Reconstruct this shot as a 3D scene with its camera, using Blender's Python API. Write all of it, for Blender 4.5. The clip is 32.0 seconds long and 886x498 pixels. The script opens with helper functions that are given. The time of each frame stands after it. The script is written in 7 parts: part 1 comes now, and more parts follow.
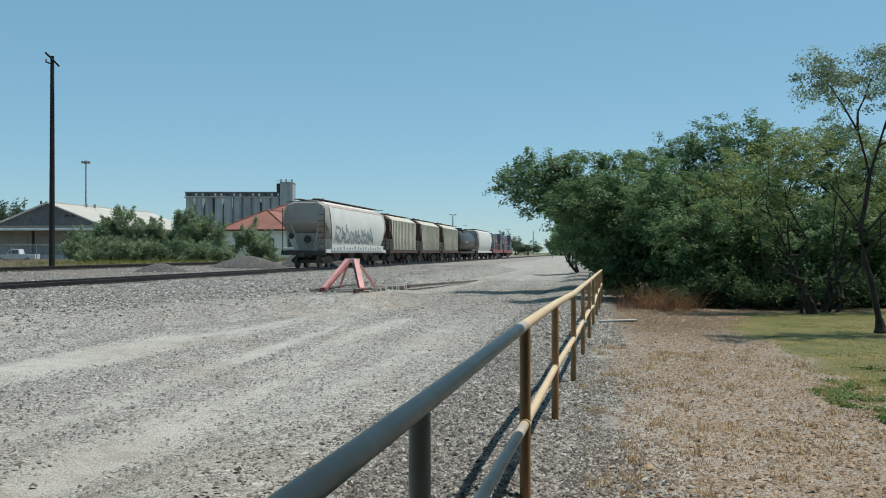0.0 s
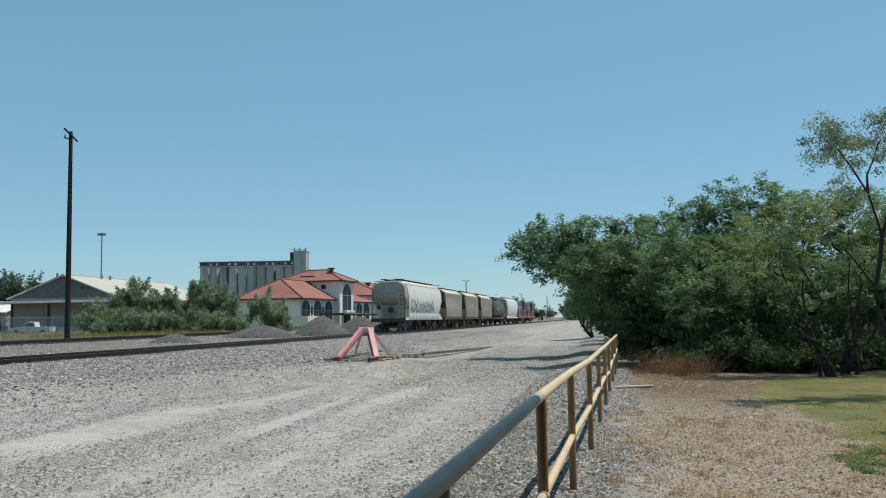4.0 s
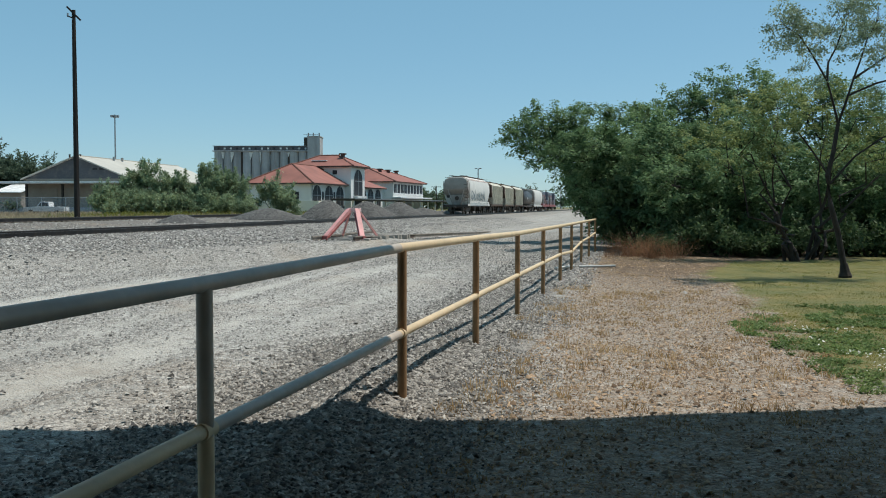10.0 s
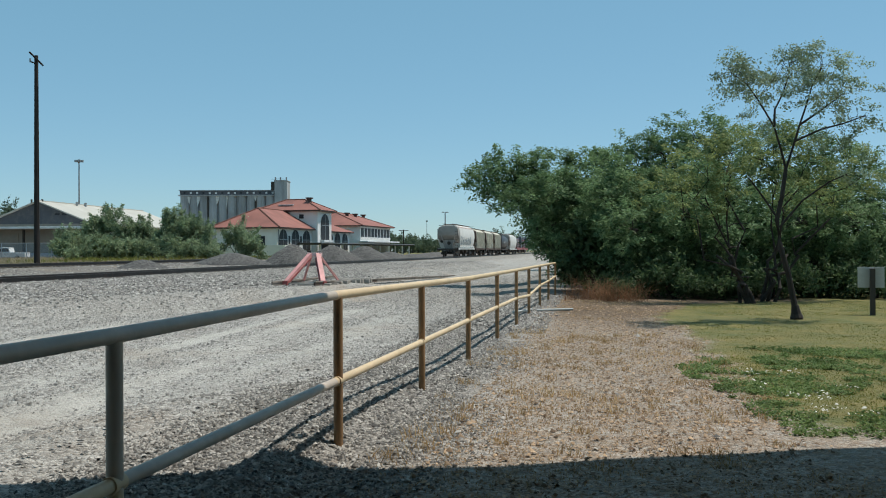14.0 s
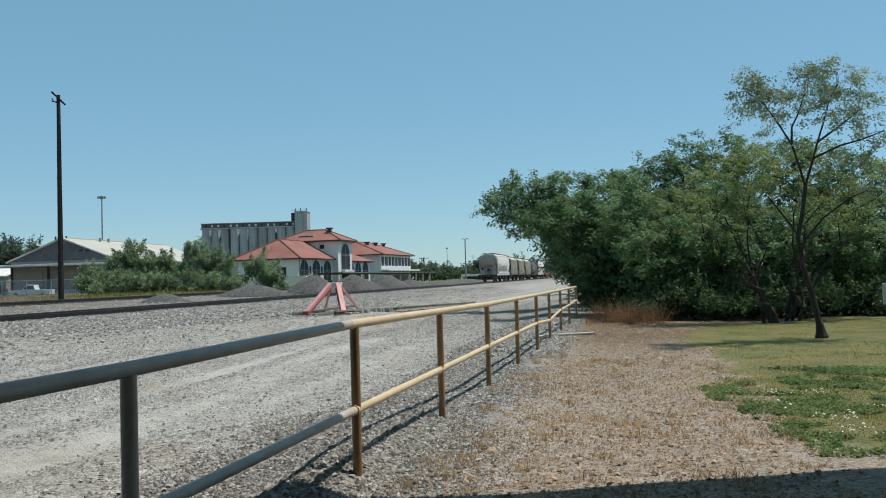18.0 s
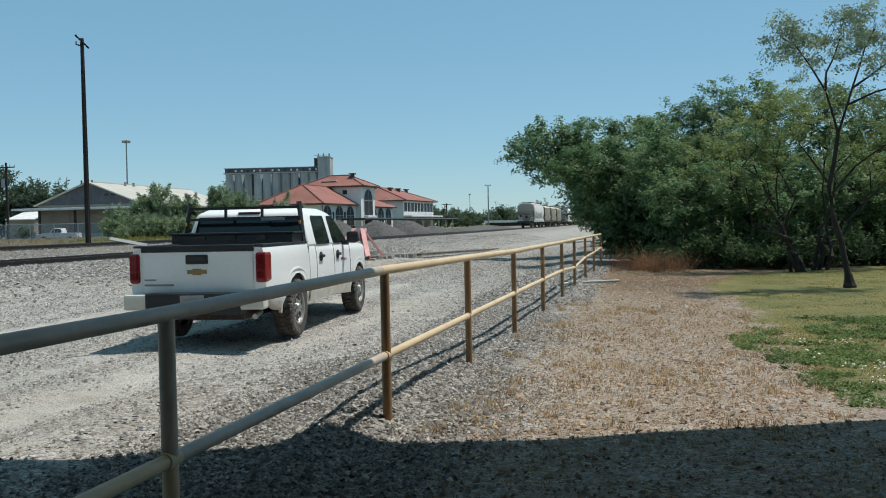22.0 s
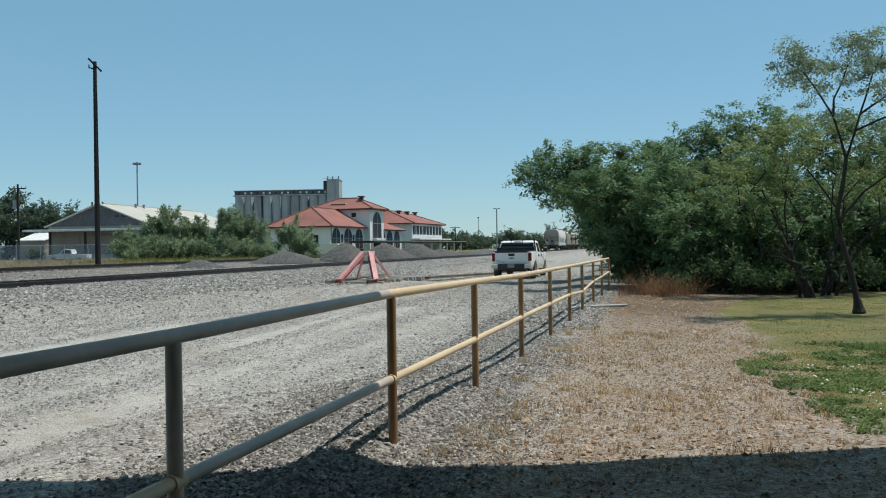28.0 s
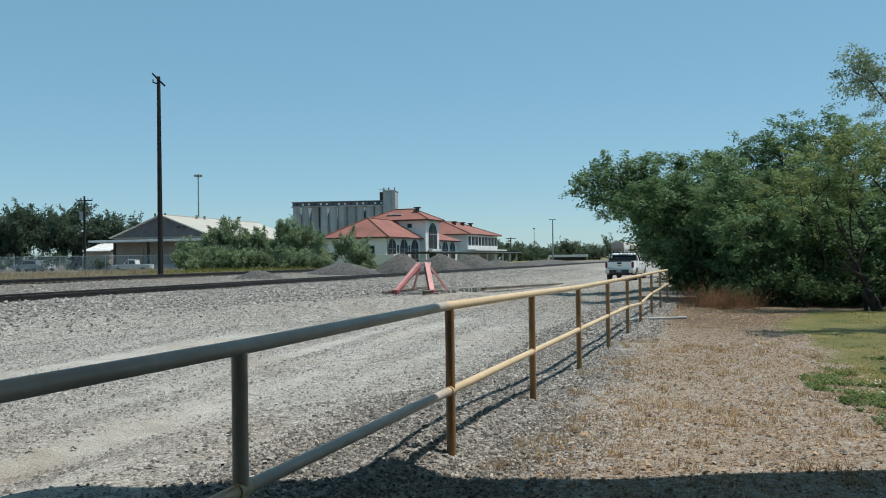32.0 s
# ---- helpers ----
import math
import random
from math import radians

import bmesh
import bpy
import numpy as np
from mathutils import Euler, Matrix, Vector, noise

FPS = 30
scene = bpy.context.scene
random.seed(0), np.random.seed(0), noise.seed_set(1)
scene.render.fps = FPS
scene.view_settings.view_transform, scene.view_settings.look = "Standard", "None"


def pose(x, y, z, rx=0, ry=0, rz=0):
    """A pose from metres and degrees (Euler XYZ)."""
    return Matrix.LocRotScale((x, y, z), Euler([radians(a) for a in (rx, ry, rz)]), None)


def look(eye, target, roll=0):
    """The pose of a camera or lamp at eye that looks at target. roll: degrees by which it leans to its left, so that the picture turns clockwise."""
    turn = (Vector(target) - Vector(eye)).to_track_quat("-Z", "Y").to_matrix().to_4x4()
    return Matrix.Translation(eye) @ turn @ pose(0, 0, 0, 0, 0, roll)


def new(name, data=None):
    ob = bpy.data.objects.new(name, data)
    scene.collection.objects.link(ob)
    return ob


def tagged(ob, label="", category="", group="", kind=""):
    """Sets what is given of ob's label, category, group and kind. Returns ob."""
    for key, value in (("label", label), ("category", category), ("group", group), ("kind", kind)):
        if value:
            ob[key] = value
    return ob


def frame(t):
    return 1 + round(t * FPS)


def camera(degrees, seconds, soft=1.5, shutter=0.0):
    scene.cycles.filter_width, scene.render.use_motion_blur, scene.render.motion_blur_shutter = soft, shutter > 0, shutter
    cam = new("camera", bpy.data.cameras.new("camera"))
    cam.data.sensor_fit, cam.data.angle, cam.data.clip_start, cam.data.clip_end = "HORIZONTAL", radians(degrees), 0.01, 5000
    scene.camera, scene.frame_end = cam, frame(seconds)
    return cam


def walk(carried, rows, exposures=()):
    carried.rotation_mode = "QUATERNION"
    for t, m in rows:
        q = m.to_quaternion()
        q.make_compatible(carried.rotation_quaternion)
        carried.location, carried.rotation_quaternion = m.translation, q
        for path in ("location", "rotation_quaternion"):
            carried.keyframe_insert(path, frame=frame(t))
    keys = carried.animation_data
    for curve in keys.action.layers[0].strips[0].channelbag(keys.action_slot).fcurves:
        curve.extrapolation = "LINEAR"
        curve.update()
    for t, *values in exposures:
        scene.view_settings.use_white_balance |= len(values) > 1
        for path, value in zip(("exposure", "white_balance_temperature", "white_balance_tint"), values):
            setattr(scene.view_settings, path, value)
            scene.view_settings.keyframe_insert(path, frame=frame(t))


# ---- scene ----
cam = camera(52.7, 32.0, 1.0)
PATH = [
    (0, (-0.495, -5.059, 1.459), (-0.483, -3.059, 1.467), 0.0),
    (0.5, (-0.493, -5.058, 1.468), (-0.481, -3.058, 1.496), -0.3),
    (1, (-0.482, -5.052, 1.487), (-0.474, -3.053, 1.549), -0.6),
    (1.5, (-0.48, -5.032, 1.49), (-0.456, -3.034, 1.581), -0.7),
    (2, (-0.472, -5.055, 1.494), (-0.427, -3.059, 1.612), -0.8),
    (2.5, (-0.482, -5.068, 1.492), (-0.421, -3.074, 1.63), -1.1),
    (3, (-0.493, -5.082, 1.494), (-0.45, -3.088, 1.641), -1.1),
    (3.5, (-0.513, -5.148, 1.505), (-0.512, -3.155, 1.662), -0.8),
    (5.5, (-0.441, -5.074, 1.427), (-0.474, -3.076, 1.498), -0.8),
    (6, (-0.438, -5.14, 1.431), (-0.467, -3.14, 1.436), -0.1),
    (6.5, (-0.361, -5.154, 1.395), (-0.403, -3.155, 1.389), -0.3),
    (7, (-0.231, -5.301, 1.383), (-0.333, -3.304, 1.379), 0.7),
    (7.5, (-0.143, -5.418, 1.34), (-0.24, -3.421, 1.328), 0.5),
    (8, (-0.038, -5.508, 1.337), (-0.125, -3.511, 1.282), 0.9),
    (8.5, (0.118, -5.559, 1.338), (-0.001, -3.564, 1.291), 0.9),
    (9, (0.255, -5.628, 1.328), (0.12, -3.633, 1.274), 1.3),
    (9.5, (0.333, -5.738, 1.314), (0.249, -3.741, 1.247), 0.6),
    (10, (0.419, -5.819, 1.315), (0.367, -3.822, 1.221), 0.1),
    (10.5, (0.555, -5.862, 1.329), (0.493, -3.865, 1.247), -0.5),
    (11, (0.623, -5.844, 1.325), (0.582, -3.845, 1.263), -0.4),
    (11.5, (0.646, -5.962, 1.337), (0.588, -3.963, 1.301), -0.9),
    (12, (0.634, -5.905, 1.337), (0.568, -3.906, 1.324), -0.8),
    (12.5, (0.631, -5.864, 1.335), (0.581, -3.864, 1.321), -0.5),
    (13, (0.634, -5.861, 1.337), (0.604, -3.861, 1.331), -0.3),
    (13.5, (0.631, -5.854, 1.34), (0.621, -3.854, 1.338), -0.2),
    (14, (0.633, -5.86, 1.339), (0.652, -3.86, 1.342), -0.2),
    (14.5, (0.639, -5.851, 1.335), (0.668, -3.852, 1.348), -0.3),
    (16.5, (0.662, -5.838, 1.332), (0.668, -3.838, 1.353), -1.3),
    (17, (0.666, -5.805, 1.336), (0.682, -3.806, 1.376), -1.4),
    (17.5, (0.671, -5.831, 1.339), (0.686, -3.832, 1.395), -1.2),
    (18, (0.67, -5.853, 1.335), (0.644, -3.854, 1.399), -1.6),
    (18.5, (0.658, -5.891, 1.332), (0.614, -3.893, 1.401), -2.4),
    (19, (0.676, -5.899, 1.336), (0.632, -3.9, 1.358), -2.0),
    (19.5, (0.666, -5.914, 1.336), (0.598, -3.916, 1.332), -1.8),
    (20, (0.648, -5.866, 1.328), (0.586, -3.868, 1.284), -1.5),
    (20.5, (0.631, -5.875, 1.335), (0.565, -3.877, 1.271), -0.9),
    (21, (0.623, -5.837, 1.335), (0.54, -3.84, 1.273), -1.1),
    (21.5, (0.62, -5.838, 1.336), (0.54, -3.84, 1.276), -1.1),
    (22, (0.617, -5.825, 1.34), (0.538, -3.827, 1.285), -1.2),
    (22.5, (0.637, -5.955, 1.345), (0.54, -3.957, 1.3), -1.3),
    (23, (0.621, -5.852, 1.343), (0.524, -3.855, 1.299), -1.1),
    (23.5, (0.623, -5.868, 1.345), (0.523, -3.871, 1.302), -0.9),
    (24, (0.629, -5.872, 1.346), (0.535, -3.875, 1.303), -0.9),
    (24.5, (0.64, -5.859, 1.347), (0.55, -3.861, 1.309), -1.1),
    (25, (0.637, -5.853, 1.341), (0.558, -3.855, 1.312), -1.0),
    (25.5, (0.635, -5.861, 1.347), (0.552, -3.863, 1.324), -0.8),
    (27.5, (0.631, -5.85, 1.349), (0.539, -3.852, 1.335), -0.8),
    (28, (0.631, -5.853, 1.346), (0.534, -3.855, 1.343), -0.9),
    (28.5, (0.629, -5.857, 1.352), (0.528, -3.859, 1.357), -1.2),
    (29, (0.617, -5.846, 1.348), (0.493, -3.85, 1.358), -1.0),
    (29.5, (0.613, -5.842, 1.35), (0.473, -3.847, 1.365), -0.8),
    (30, (0.61, -5.856, 1.352), (0.451, -3.863, 1.371), -0.7),
    (30.5, (0.602, -5.835, 1.35), (0.425, -3.843, 1.369), -0.5),
    (31, (0.603, -5.87, 1.354), (0.406, -3.88, 1.379), -0.6),
    (31.5, (0.611, -5.862, 1.354), (0.399, -3.874, 1.379), -0.8),
    (32, (0.614, -5.885, 1.357), (0.394, -3.898, 1.38), -0.8),
]
walk(cam, [(t, look(eye, target, roll)) for t, eye, target, roll in PATH])

# ---- world, sun and light ----
HEADING = -9.8                                  # the railway runs 9.8 degrees to the right of +y
CH, SH = math.cos(radians(9.8)), math.sin(radians(9.8))
SUN_TO = Vector((0.938 * 0.42, 0.345 * 0.42, 1.0)).normalized()


def W(u, s, z=0.0):
    """A place from u (to the right of the fence), s (along the railway) and z."""
    return Vector((u * CH + s * SH, -u * SH + s * CH, z))


world = bpy.data.worlds.new("world")
scene.world = world
world.use_nodes = True
wn = world.node_tree.nodes
wl = world.node_tree.links
sky = wn.new("ShaderNodeTexSky")
sky.sky_type = "NISHITA"
sky.sun_disc = False
sky.sun_elevation = math.asin(SUN_TO.z)
sky.sun_rotation = math.atan2(SUN_TO.x, SUN_TO.y)
sky.altitude = 1200
sky.air_density = 1.0
sky.dust_density = 0.4
sky.ozone_density = 1.0
clear = wn.new("ShaderNodeMix")                 # clear summer sky, evened by thin high haze
clear.data_type, clear.inputs[0].default_value = "RGBA", 0.45
clear.inputs[7].default_value = (2.10, 5.24, 6.12, 1)
tint = wn.new("ShaderNodeMix")
tint.data_type, tint.blend_type, tint.inputs[0].default_value = "RGBA", "MULTIPLY", 1.0
tint.inputs[7].default_value = (0.885, 0.935, 1.07, 1)
wl.new(sky.outputs[0], tint.inputs[6])
wl.new(tint.outputs[2], clear.inputs[6])
wl.new(clear.outputs[2], wn["Background"].inputs[0])
wn["Background"].inputs[1].default_value = 0.104

sun_data = bpy.data.lights.new("sun", "SUN")
sun_data.energy = 4.2
sun_data.angle = radians(0.53)
sun_data.color = (1.0, 0.95, 0.87)
sun_lamp = new("sun", sun_data)
sun_lamp.matrix_world = look(SUN_TO * 100, (0, 0, 0))
scene.view_settings.exposure = 0.0


# ---- materials ----
class Nodes:
    """A small wrapper to write node materials in few lines."""

    def __init__(self, name):
        self.mat = bpy.data.materials.new(name)
        self.mat.use_nodes = True
        self.t = self.mat.node_tree
        self.bsdf = self.t.nodes["Principled BSDF"]
        self.coord = self.t.nodes.new("ShaderNodeTexCoord").outputs["Object"]

    def link(self, a, b):
        self.t.links.new(a, b)

    def noise(self, scale, detail=4.0, rough=0.6, stretch=None, distortion=0.0):
        n = self.t.nodes.new("ShaderNodeTexNoise")
        n.inputs["Scale"].default_value = scale
        n.inputs["Detail"].default_value = detail
        n.inputs["Roughness"].default_value = rough
        n.inputs["Distortion"].default_value = distortion
        if stretch:
            m = self.t.nodes.new("ShaderNodeMapping")
            m.inputs["Scale"].default_value = stretch
            self.link(self.coord, m.inputs[0])
            self.link(m.outputs[0], n.inputs["Vector"])
        else:
            self.link(self.coord, n.inputs["Vector"])
        return n.outputs["Fac"]

    def voronoi(self, scale, feature="F1"):
        n = self.t.nodes.new("ShaderNodeTexVoronoi")
        n.feature = feature
        n.inputs["Scale"].default_value = scale
        self.link(self.coord, n.inputs["Vector"])
        return n

    def ramp(self, value, stops):
        n = self.t.nodes.new("ShaderNodeValToRGB")
        n.color_ramp.elements[0].position, n.color_ramp.elements[0].color = stops[0][0], (*stops[0][1], 1)
        n.color_ramp.elements[1].position, n.color_ramp.elements[1].color = stops[1][0], (*stops[1][1], 1)
        for p, c in stops[2:]:
            e = n.color_ramp.elements.new(p)
            e.color = (*c, 1)
        self.link(value, n.inputs[0])
        return n.outputs[0]

    def mix(self, fac, a, b, blend="MIX"):
        n = self.t.nodes.new("ShaderNodeMix")
        n.data_type, n.blend_type = "RGBA", blend
        for value, socket in ((fac, n.inputs[0]), (a, n.inputs[6]), (b, n.inputs[7])):
            if isinstance(value, (int, float)):
                socket.default_value = value
            elif isinstance(value, tuple):
                socket.default_value = (*value, 1)
            else:
                self.link(value, socket)
        return n.outputs[2]

    def math(self, op, a, b=0.0):
        n = self.t.nodes.new("ShaderNodeMath")
        n.operation = op
        n.use_clamp = op in ("MULTIPLY_ADD",)
        for value, socket in ((a, n.inputs[0]), (b, n.inputs[1])):
            if isinstance(value, (int, float)):
                socket.default_value = value
            else:
                self.link(value, socket)
        return n.outputs[0]

    def step(self, value, lo, hi):
        n = self.t.nodes.new("ShaderNodeMapRange")
        n.inputs[1].default_value, n.inputs[2].default_value = lo, hi
        self.link(value, n.inputs[0])
        return n.outputs[0]

    def bump(self, height, strength=0.3, distance=0.02):
        n = self.t.nodes.new("ShaderNodeBump")
        n.inputs["Strength"].default_value, n.inputs["Distance"].default_value = strength, distance
        self.link(height, n.inputs["Height"])
        self.link(n.outputs[0], self.bsdf.inputs["Normal"])

    def done(self, color, rough=0.7, metal=0.0):
        if isinstance(color, tuple):
            self.bsdf.inputs["Base Color"].default_value = (*color, 1)
        else:
            self.link(color, self.bsdf.inputs["Base Color"])
        if isinstance(rough, (int, float)):
            self.bsdf.inputs["Roughness"].default_value = rough
        else:
            self.link(rough, self.bsdf.inputs["Roughness"])
        self.bsdf.inputs["Metallic"].default_value = metal
        return self.mat


def surface(name, color, rough=0.7, metal=0.0, grain=20.0, wear=0.25, stain=1.2, dirt=None, relief=0.15, streak=None, spread=0.5):
    """A painted or raw surface: fine grain, broad stains, and dirt or rust in patches or streaks."""
    m = Nodes(name)
    dark = tuple(c * (1 - wear) for c in color)
    light = tuple(min(1.0, c * (1 + wear * 0.6)) for c in color)
    col = m.mix(m.step(m.noise(stain, 5.0), 0.35, 0.65), dark, light)
    col = m.mix(m.math("MULTIPLY", m.step(m.noise(grain, 3.0), 0.3, 0.7), 0.35), col, dark)
    if dirt:
        fac = m.step(m.noise(streak[0] if streak else stain * 2.3, 6.0, 0.7, streak[1] if streak else None), spread, spread + 0.18)
        col = m.mix(fac, col, dirt)
    m.bump(m.noise(grain * 2, 4.0), relief, 0.01)
    r = m.math("ADD", m.math("MULTIPLY", m.noise(grain * 0.5, 3.0), 0.25), rough - 0.12)
    return m.done(col, r, metal)


RUST = (0.16, 0.07, 0.035)
M = {
    "pipe_tan": surface("tan_paint", (0.66, 0.51, 0.32), 0.5, 0, 30, 0.15, 3.0, (0.40, 0.24, 0.11), 0.1, None, 0.66),
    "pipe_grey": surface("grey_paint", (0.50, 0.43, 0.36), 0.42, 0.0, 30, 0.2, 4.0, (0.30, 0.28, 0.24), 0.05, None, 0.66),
    "pipe_brown": surface("brown_paint", (0.30, 0.17, 0.075), 0.55, 0, 30, 0.25, 3.0, (0.16, 0.08, 0.03), 0.1, None, 0.6),
    "rail": surface("rail_steel", (0.035, 0.03, 0.028), 0.5, 0.3, 14, 0.4, 2.0, (0.06, 0.038, 0.028)),
    "rail_top": surface("worn_rail_steel", (0.14, 0.13, 0.125), 0.45, 0.6, 14, 0.3, 2.0),
    "rust_rail": surface("rusty_rail", (0.30, 0.26, 0.22), 0.8, 0.1, 14, 0.4, 2.0),
    "tie": surface("tie_wood", (0.13, 0.10, 0.075), 0.9, 0, 18, 0.45, 2.0, (0.22, 0.19, 0.15)),
    "conc_tie": surface("grey_tie", (0.30, 0.275, 0.24), 0.9, 0, 18, 0.35, 2.0),
    "bumper": surface("faded_red_paint", (0.70, 0.33, 0.31), 0.6, 0, 16, 0.25, 2.5, (0.55, 0.30, 0.26), 0.15, None, 0.55),
    # darker copy of the red, shade put into the colour of flanges and feet
    "bumper_shade": surface("shaded_red_steel", (0.30, 0.075, 0.07), 0.65, 0, 16, 0.3, 2.5),
    # lighter pink copy of the red for the head
    "bumper_pale": surface("pale_red", (0.78, 0.56, 0.53), 0.6, 0, 16, 0.2, 2.5),
    "cream_wall": surface("cream_stucco", (0.74, 0.70, 0.61), 0.9, 0, 2.0, 0.12, 0.3),
    "pole": surface("tarred_pole", (0.028, 0.022, 0.019), 0.9, 0, 10, 0.4, 1.0, (0.05, 0.04, 0.032), 0.3, (5.0, (1, 1, 0.06))),
    "metal_grey": surface("galvanised", (0.36, 0.37, 0.38), 0.5, 0.5, 12, 0.25, 1.5),
    "concrete": surface("silo_concrete", (0.43, 0.435, 0.45), 0.9, 0, 1.2, 0.25, 0.08, (0.24, 0.235, 0.235), 0.2, (0.35, (1, 1, 0.07)), 0.50),
    "white_wall": surface("white_stucco", (0.80, 0.79, 0.76), 0.85, 0, 2.0, 0.1, 0.25, (0.55, 0.53, 0.48), 0.1, None, 0.62),
    "tile_roof": surface("red_clay_tile", (0.295, 0.118, 0.092), 0.8, 0, 1.6, 0.25, 0.4, (0.32, 0.11, 0.07), 0.4, None, 0.58),
    "ridge_tile": surface("grimy_ridge_tile", (0.20, 0.085, 0.062), 0.85),
    "roof_dark": surface("dark_eave", (0.09, 0.06, 0.05), 0.8),
    "glass_dark": surface("dark_window", (0.018, 0.02, 0.024), 0.6, 0, 4, 0.2, 1.0, None, 0.0),
    # grey of the added roof, kept pale to bounce light into its shade
    "shade_roof_paint": surface("shade_roof_grey", (0.46, 0.44, 0.43), 0.8, 0, 6, 0.2, 0.6),
    "timber_dark": surface("dark_timber", (0.06, 0.05, 0.042), 0.8),
    "shed_gable": surface("grey_sheet_gable", (0.088, 0.092, 0.103), 0.7, 0.1, 3.0, 0.15, 0.5, (0.14, 0.13, 0.125), 0.1),
    "shed_roof": surface("pale_metal_roof", (0.50, 0.475, 0.415), 0.6, 0.1, 2.0, 0.12, 0.3, (0.48, 0.43, 0.36), 0.1, (0.8, (0.2, 1, 1)), 0.55),
    "shed_wall": surface("weathered_brick_wall", (0.33, 0.28, 0.225), 0.9, 0, 3.0, 0.2, 0.4),
    "trim_white": surface("white_trim", (0.76, 0.76, 0.74), 0.6),
    "hopper_white": surface("hopper_white_paint", (0.66, 0.64, 0.59), 0.55, 0, 8, 0.1, 0.8, (0.40, 0.33, 0.27), 0.05, (1.6, (1, 1, 0.18)), 0.60),
    "hopper_end": surface("hopper_end_grey", (0.345, 0.325, 0.295), 0.7, 0, 8, 0.18, 0.8, (0.17, 0.14, 0.12), 0.05, (1.1, (1, 1, 0.4)), 0.54),
    "hopper_tan": surface("hopper_tan_paint", (0.56, 0.52, 0.42), 0.65, 0, 8, 0.15, 0.8, (0.24, 0.20, 0.15), 0.05, (1.8, (1, 1, 0.2)), 0.56),
    "tank_black": surface("tank_black_paint", (0.035, 0.033, 0.033), 0.45, 0, 8, 0.3, 0.8, (0.10, 0.08, 0.07), 0.05),
    "steel_black": surface("bogie_steel", (0.055, 0.046, 0.04), 0.8, 0.1, 12, 0.4, 2.0, (0.13, 0.09, 0.06)),
    "wheel_steel": surface("wheel_steel", (0.14, 0.11, 0.09), 0.5, 0.5, 12, 0.3, 2.0),
    "walk_brown": surface("roof_walk_rust", (0.10, 0.065, 0.05), 0.85, 0.1),
    "band_red": surface("faded_red_band", (0.46, 0.35, 0.30), 0.65),
    "graffiti_blue": surface("blue_grey_spray", (0.24, 0.31, 0.33), 0.6, 0, 6, 0.4, 2.0),
    "graffiti_grey": surface("grey_spray", (0.30, 0.33, 0.33), 0.6, 0, 6, 0.4, 2.0),
    "loco_red": surface("locomotive_red", (0.27, 0.05, 0.045), 0.45, 0, 8, 0.2, 1.0),
    "loco_blue": surface("locomotive_blue_grey", (0.10, 0.12, 0.15), 0.45, 0, 8, 0.2, 1.0),
    "loco_white": surface("locomotive_white", (0.60, 0.58, 0.56), 0.45, 0, 8, 0.2, 1.0),
    "car_white": surface("white_car_paint", (0.86, 0.86, 0.845), 0.25, 0, 40, 0.0, 1.2, None, 0.0),
    "car_dusty": surface("dusty_white_paint", (0.64, 0.59, 0.50), 0.6, 0, 12, 0.15, 2.0, (0.44, 0.38, 0.29), 0.05, None, 0.55),
    "black_plastic": surface("black_plastic", (0.022, 0.022, 0.024), 0.5, 0, 30, 0.3, 3.0),
    "rubber": surface("dusty_rubber", (0.075, 0.068, 0.06), 0.9, 0, 20, 0.4, 5.0, (0.20, 0.175, 0.145)),
    "rim": surface("dusty_alloy_rim", (0.58, 0.56, 0.52), 0.38, 0.6, 20, 0.25, 5.0),
    "tail_red": surface("tail_lamp_red", (0.17, 0.008, 0.011), 0.15, 0, 30, 0.3, 6.0, None, 0.0),
    "bumper_cream": surface("cream_bumper", (0.66, 0.63, 0.55), 0.5, 0, 20, 0.12, 3.0),
    "gold": surface("gold_badge", (0.36, 0.27, 0.12), 0.35, 0.6),
    "orange": surface("amber_lens", (0.75, 0.30, 0.04), 0.25, 0, 30, 0.1, 6.0, None, 0.0),
    "red_letter": surface("red_lettering", (0.55, 0.05, 0.05), 0.5),
    "grey_letter": surface("grey_lettering", (0.30, 0.30, 0.30), 0.5),
    "silver": surface("silver_paint", (0.45, 0.46, 0.47), 0.35, 0.5),
    "cloth_white": surface("white_plastic_pipe", (0.52, 0.51, 0.48), 0.5),
    "tail_bright": surface("tail_lamp_bright", (0.26, 0.018, 0.02), 0.15, 0, 30, 0.3, 6.0, None, 0.0),
    "chrome": surface("dusty_chrome", (0.56, 0.55, 0.52), 0.38, 0.8, 20, 0.2, 5.0),
    "pile": None, "ground": None,
}


def glass_material():
    m = Nodes("tinted_car_glass")
    m.bsdf.inputs["Specular IOR Level"].default_value = 0.6
    return m.done((0.012, 0.016, 0.018), 0.04)


M["car_glass"] = glass_material()


def dusty_paint():
    """White car paint with road dust thrown up over the lower panels."""
    m = Nodes("road_dusted_white_paint")
    sep = m.t.nodes.new("ShaderNodeSeparateXYZ")
    m.link(m.coord, sep.inputs[0])
    low = m.math("SUBTRACT", 0.80, m.math("ADD", sep.outputs[2], m.math("MULTIPLY", m.math("SUBTRACT", m.noise(3.0, 6.0, 0.7), 0.5), 0.35)))
    dust = m.math("MULTIPLY", m.step(low, 0.0, 0.42), 0.85)
    col = m.mix(dust, (0.86, 0.86, 0.845), (0.50, 0.44, 0.34))
    col = m.mix(m.math("MULTIPLY", m.step(m.noise(14.0, 5.0, 0.7), 0.45, 0.7), 0.10), col, (0.55, 0.50, 0.42))
    return m.done(col, m.math("ADD", 0.24, m.math("MULTIPLY", dust, 0.5)))


M["car_paint"] = dusty_paint()


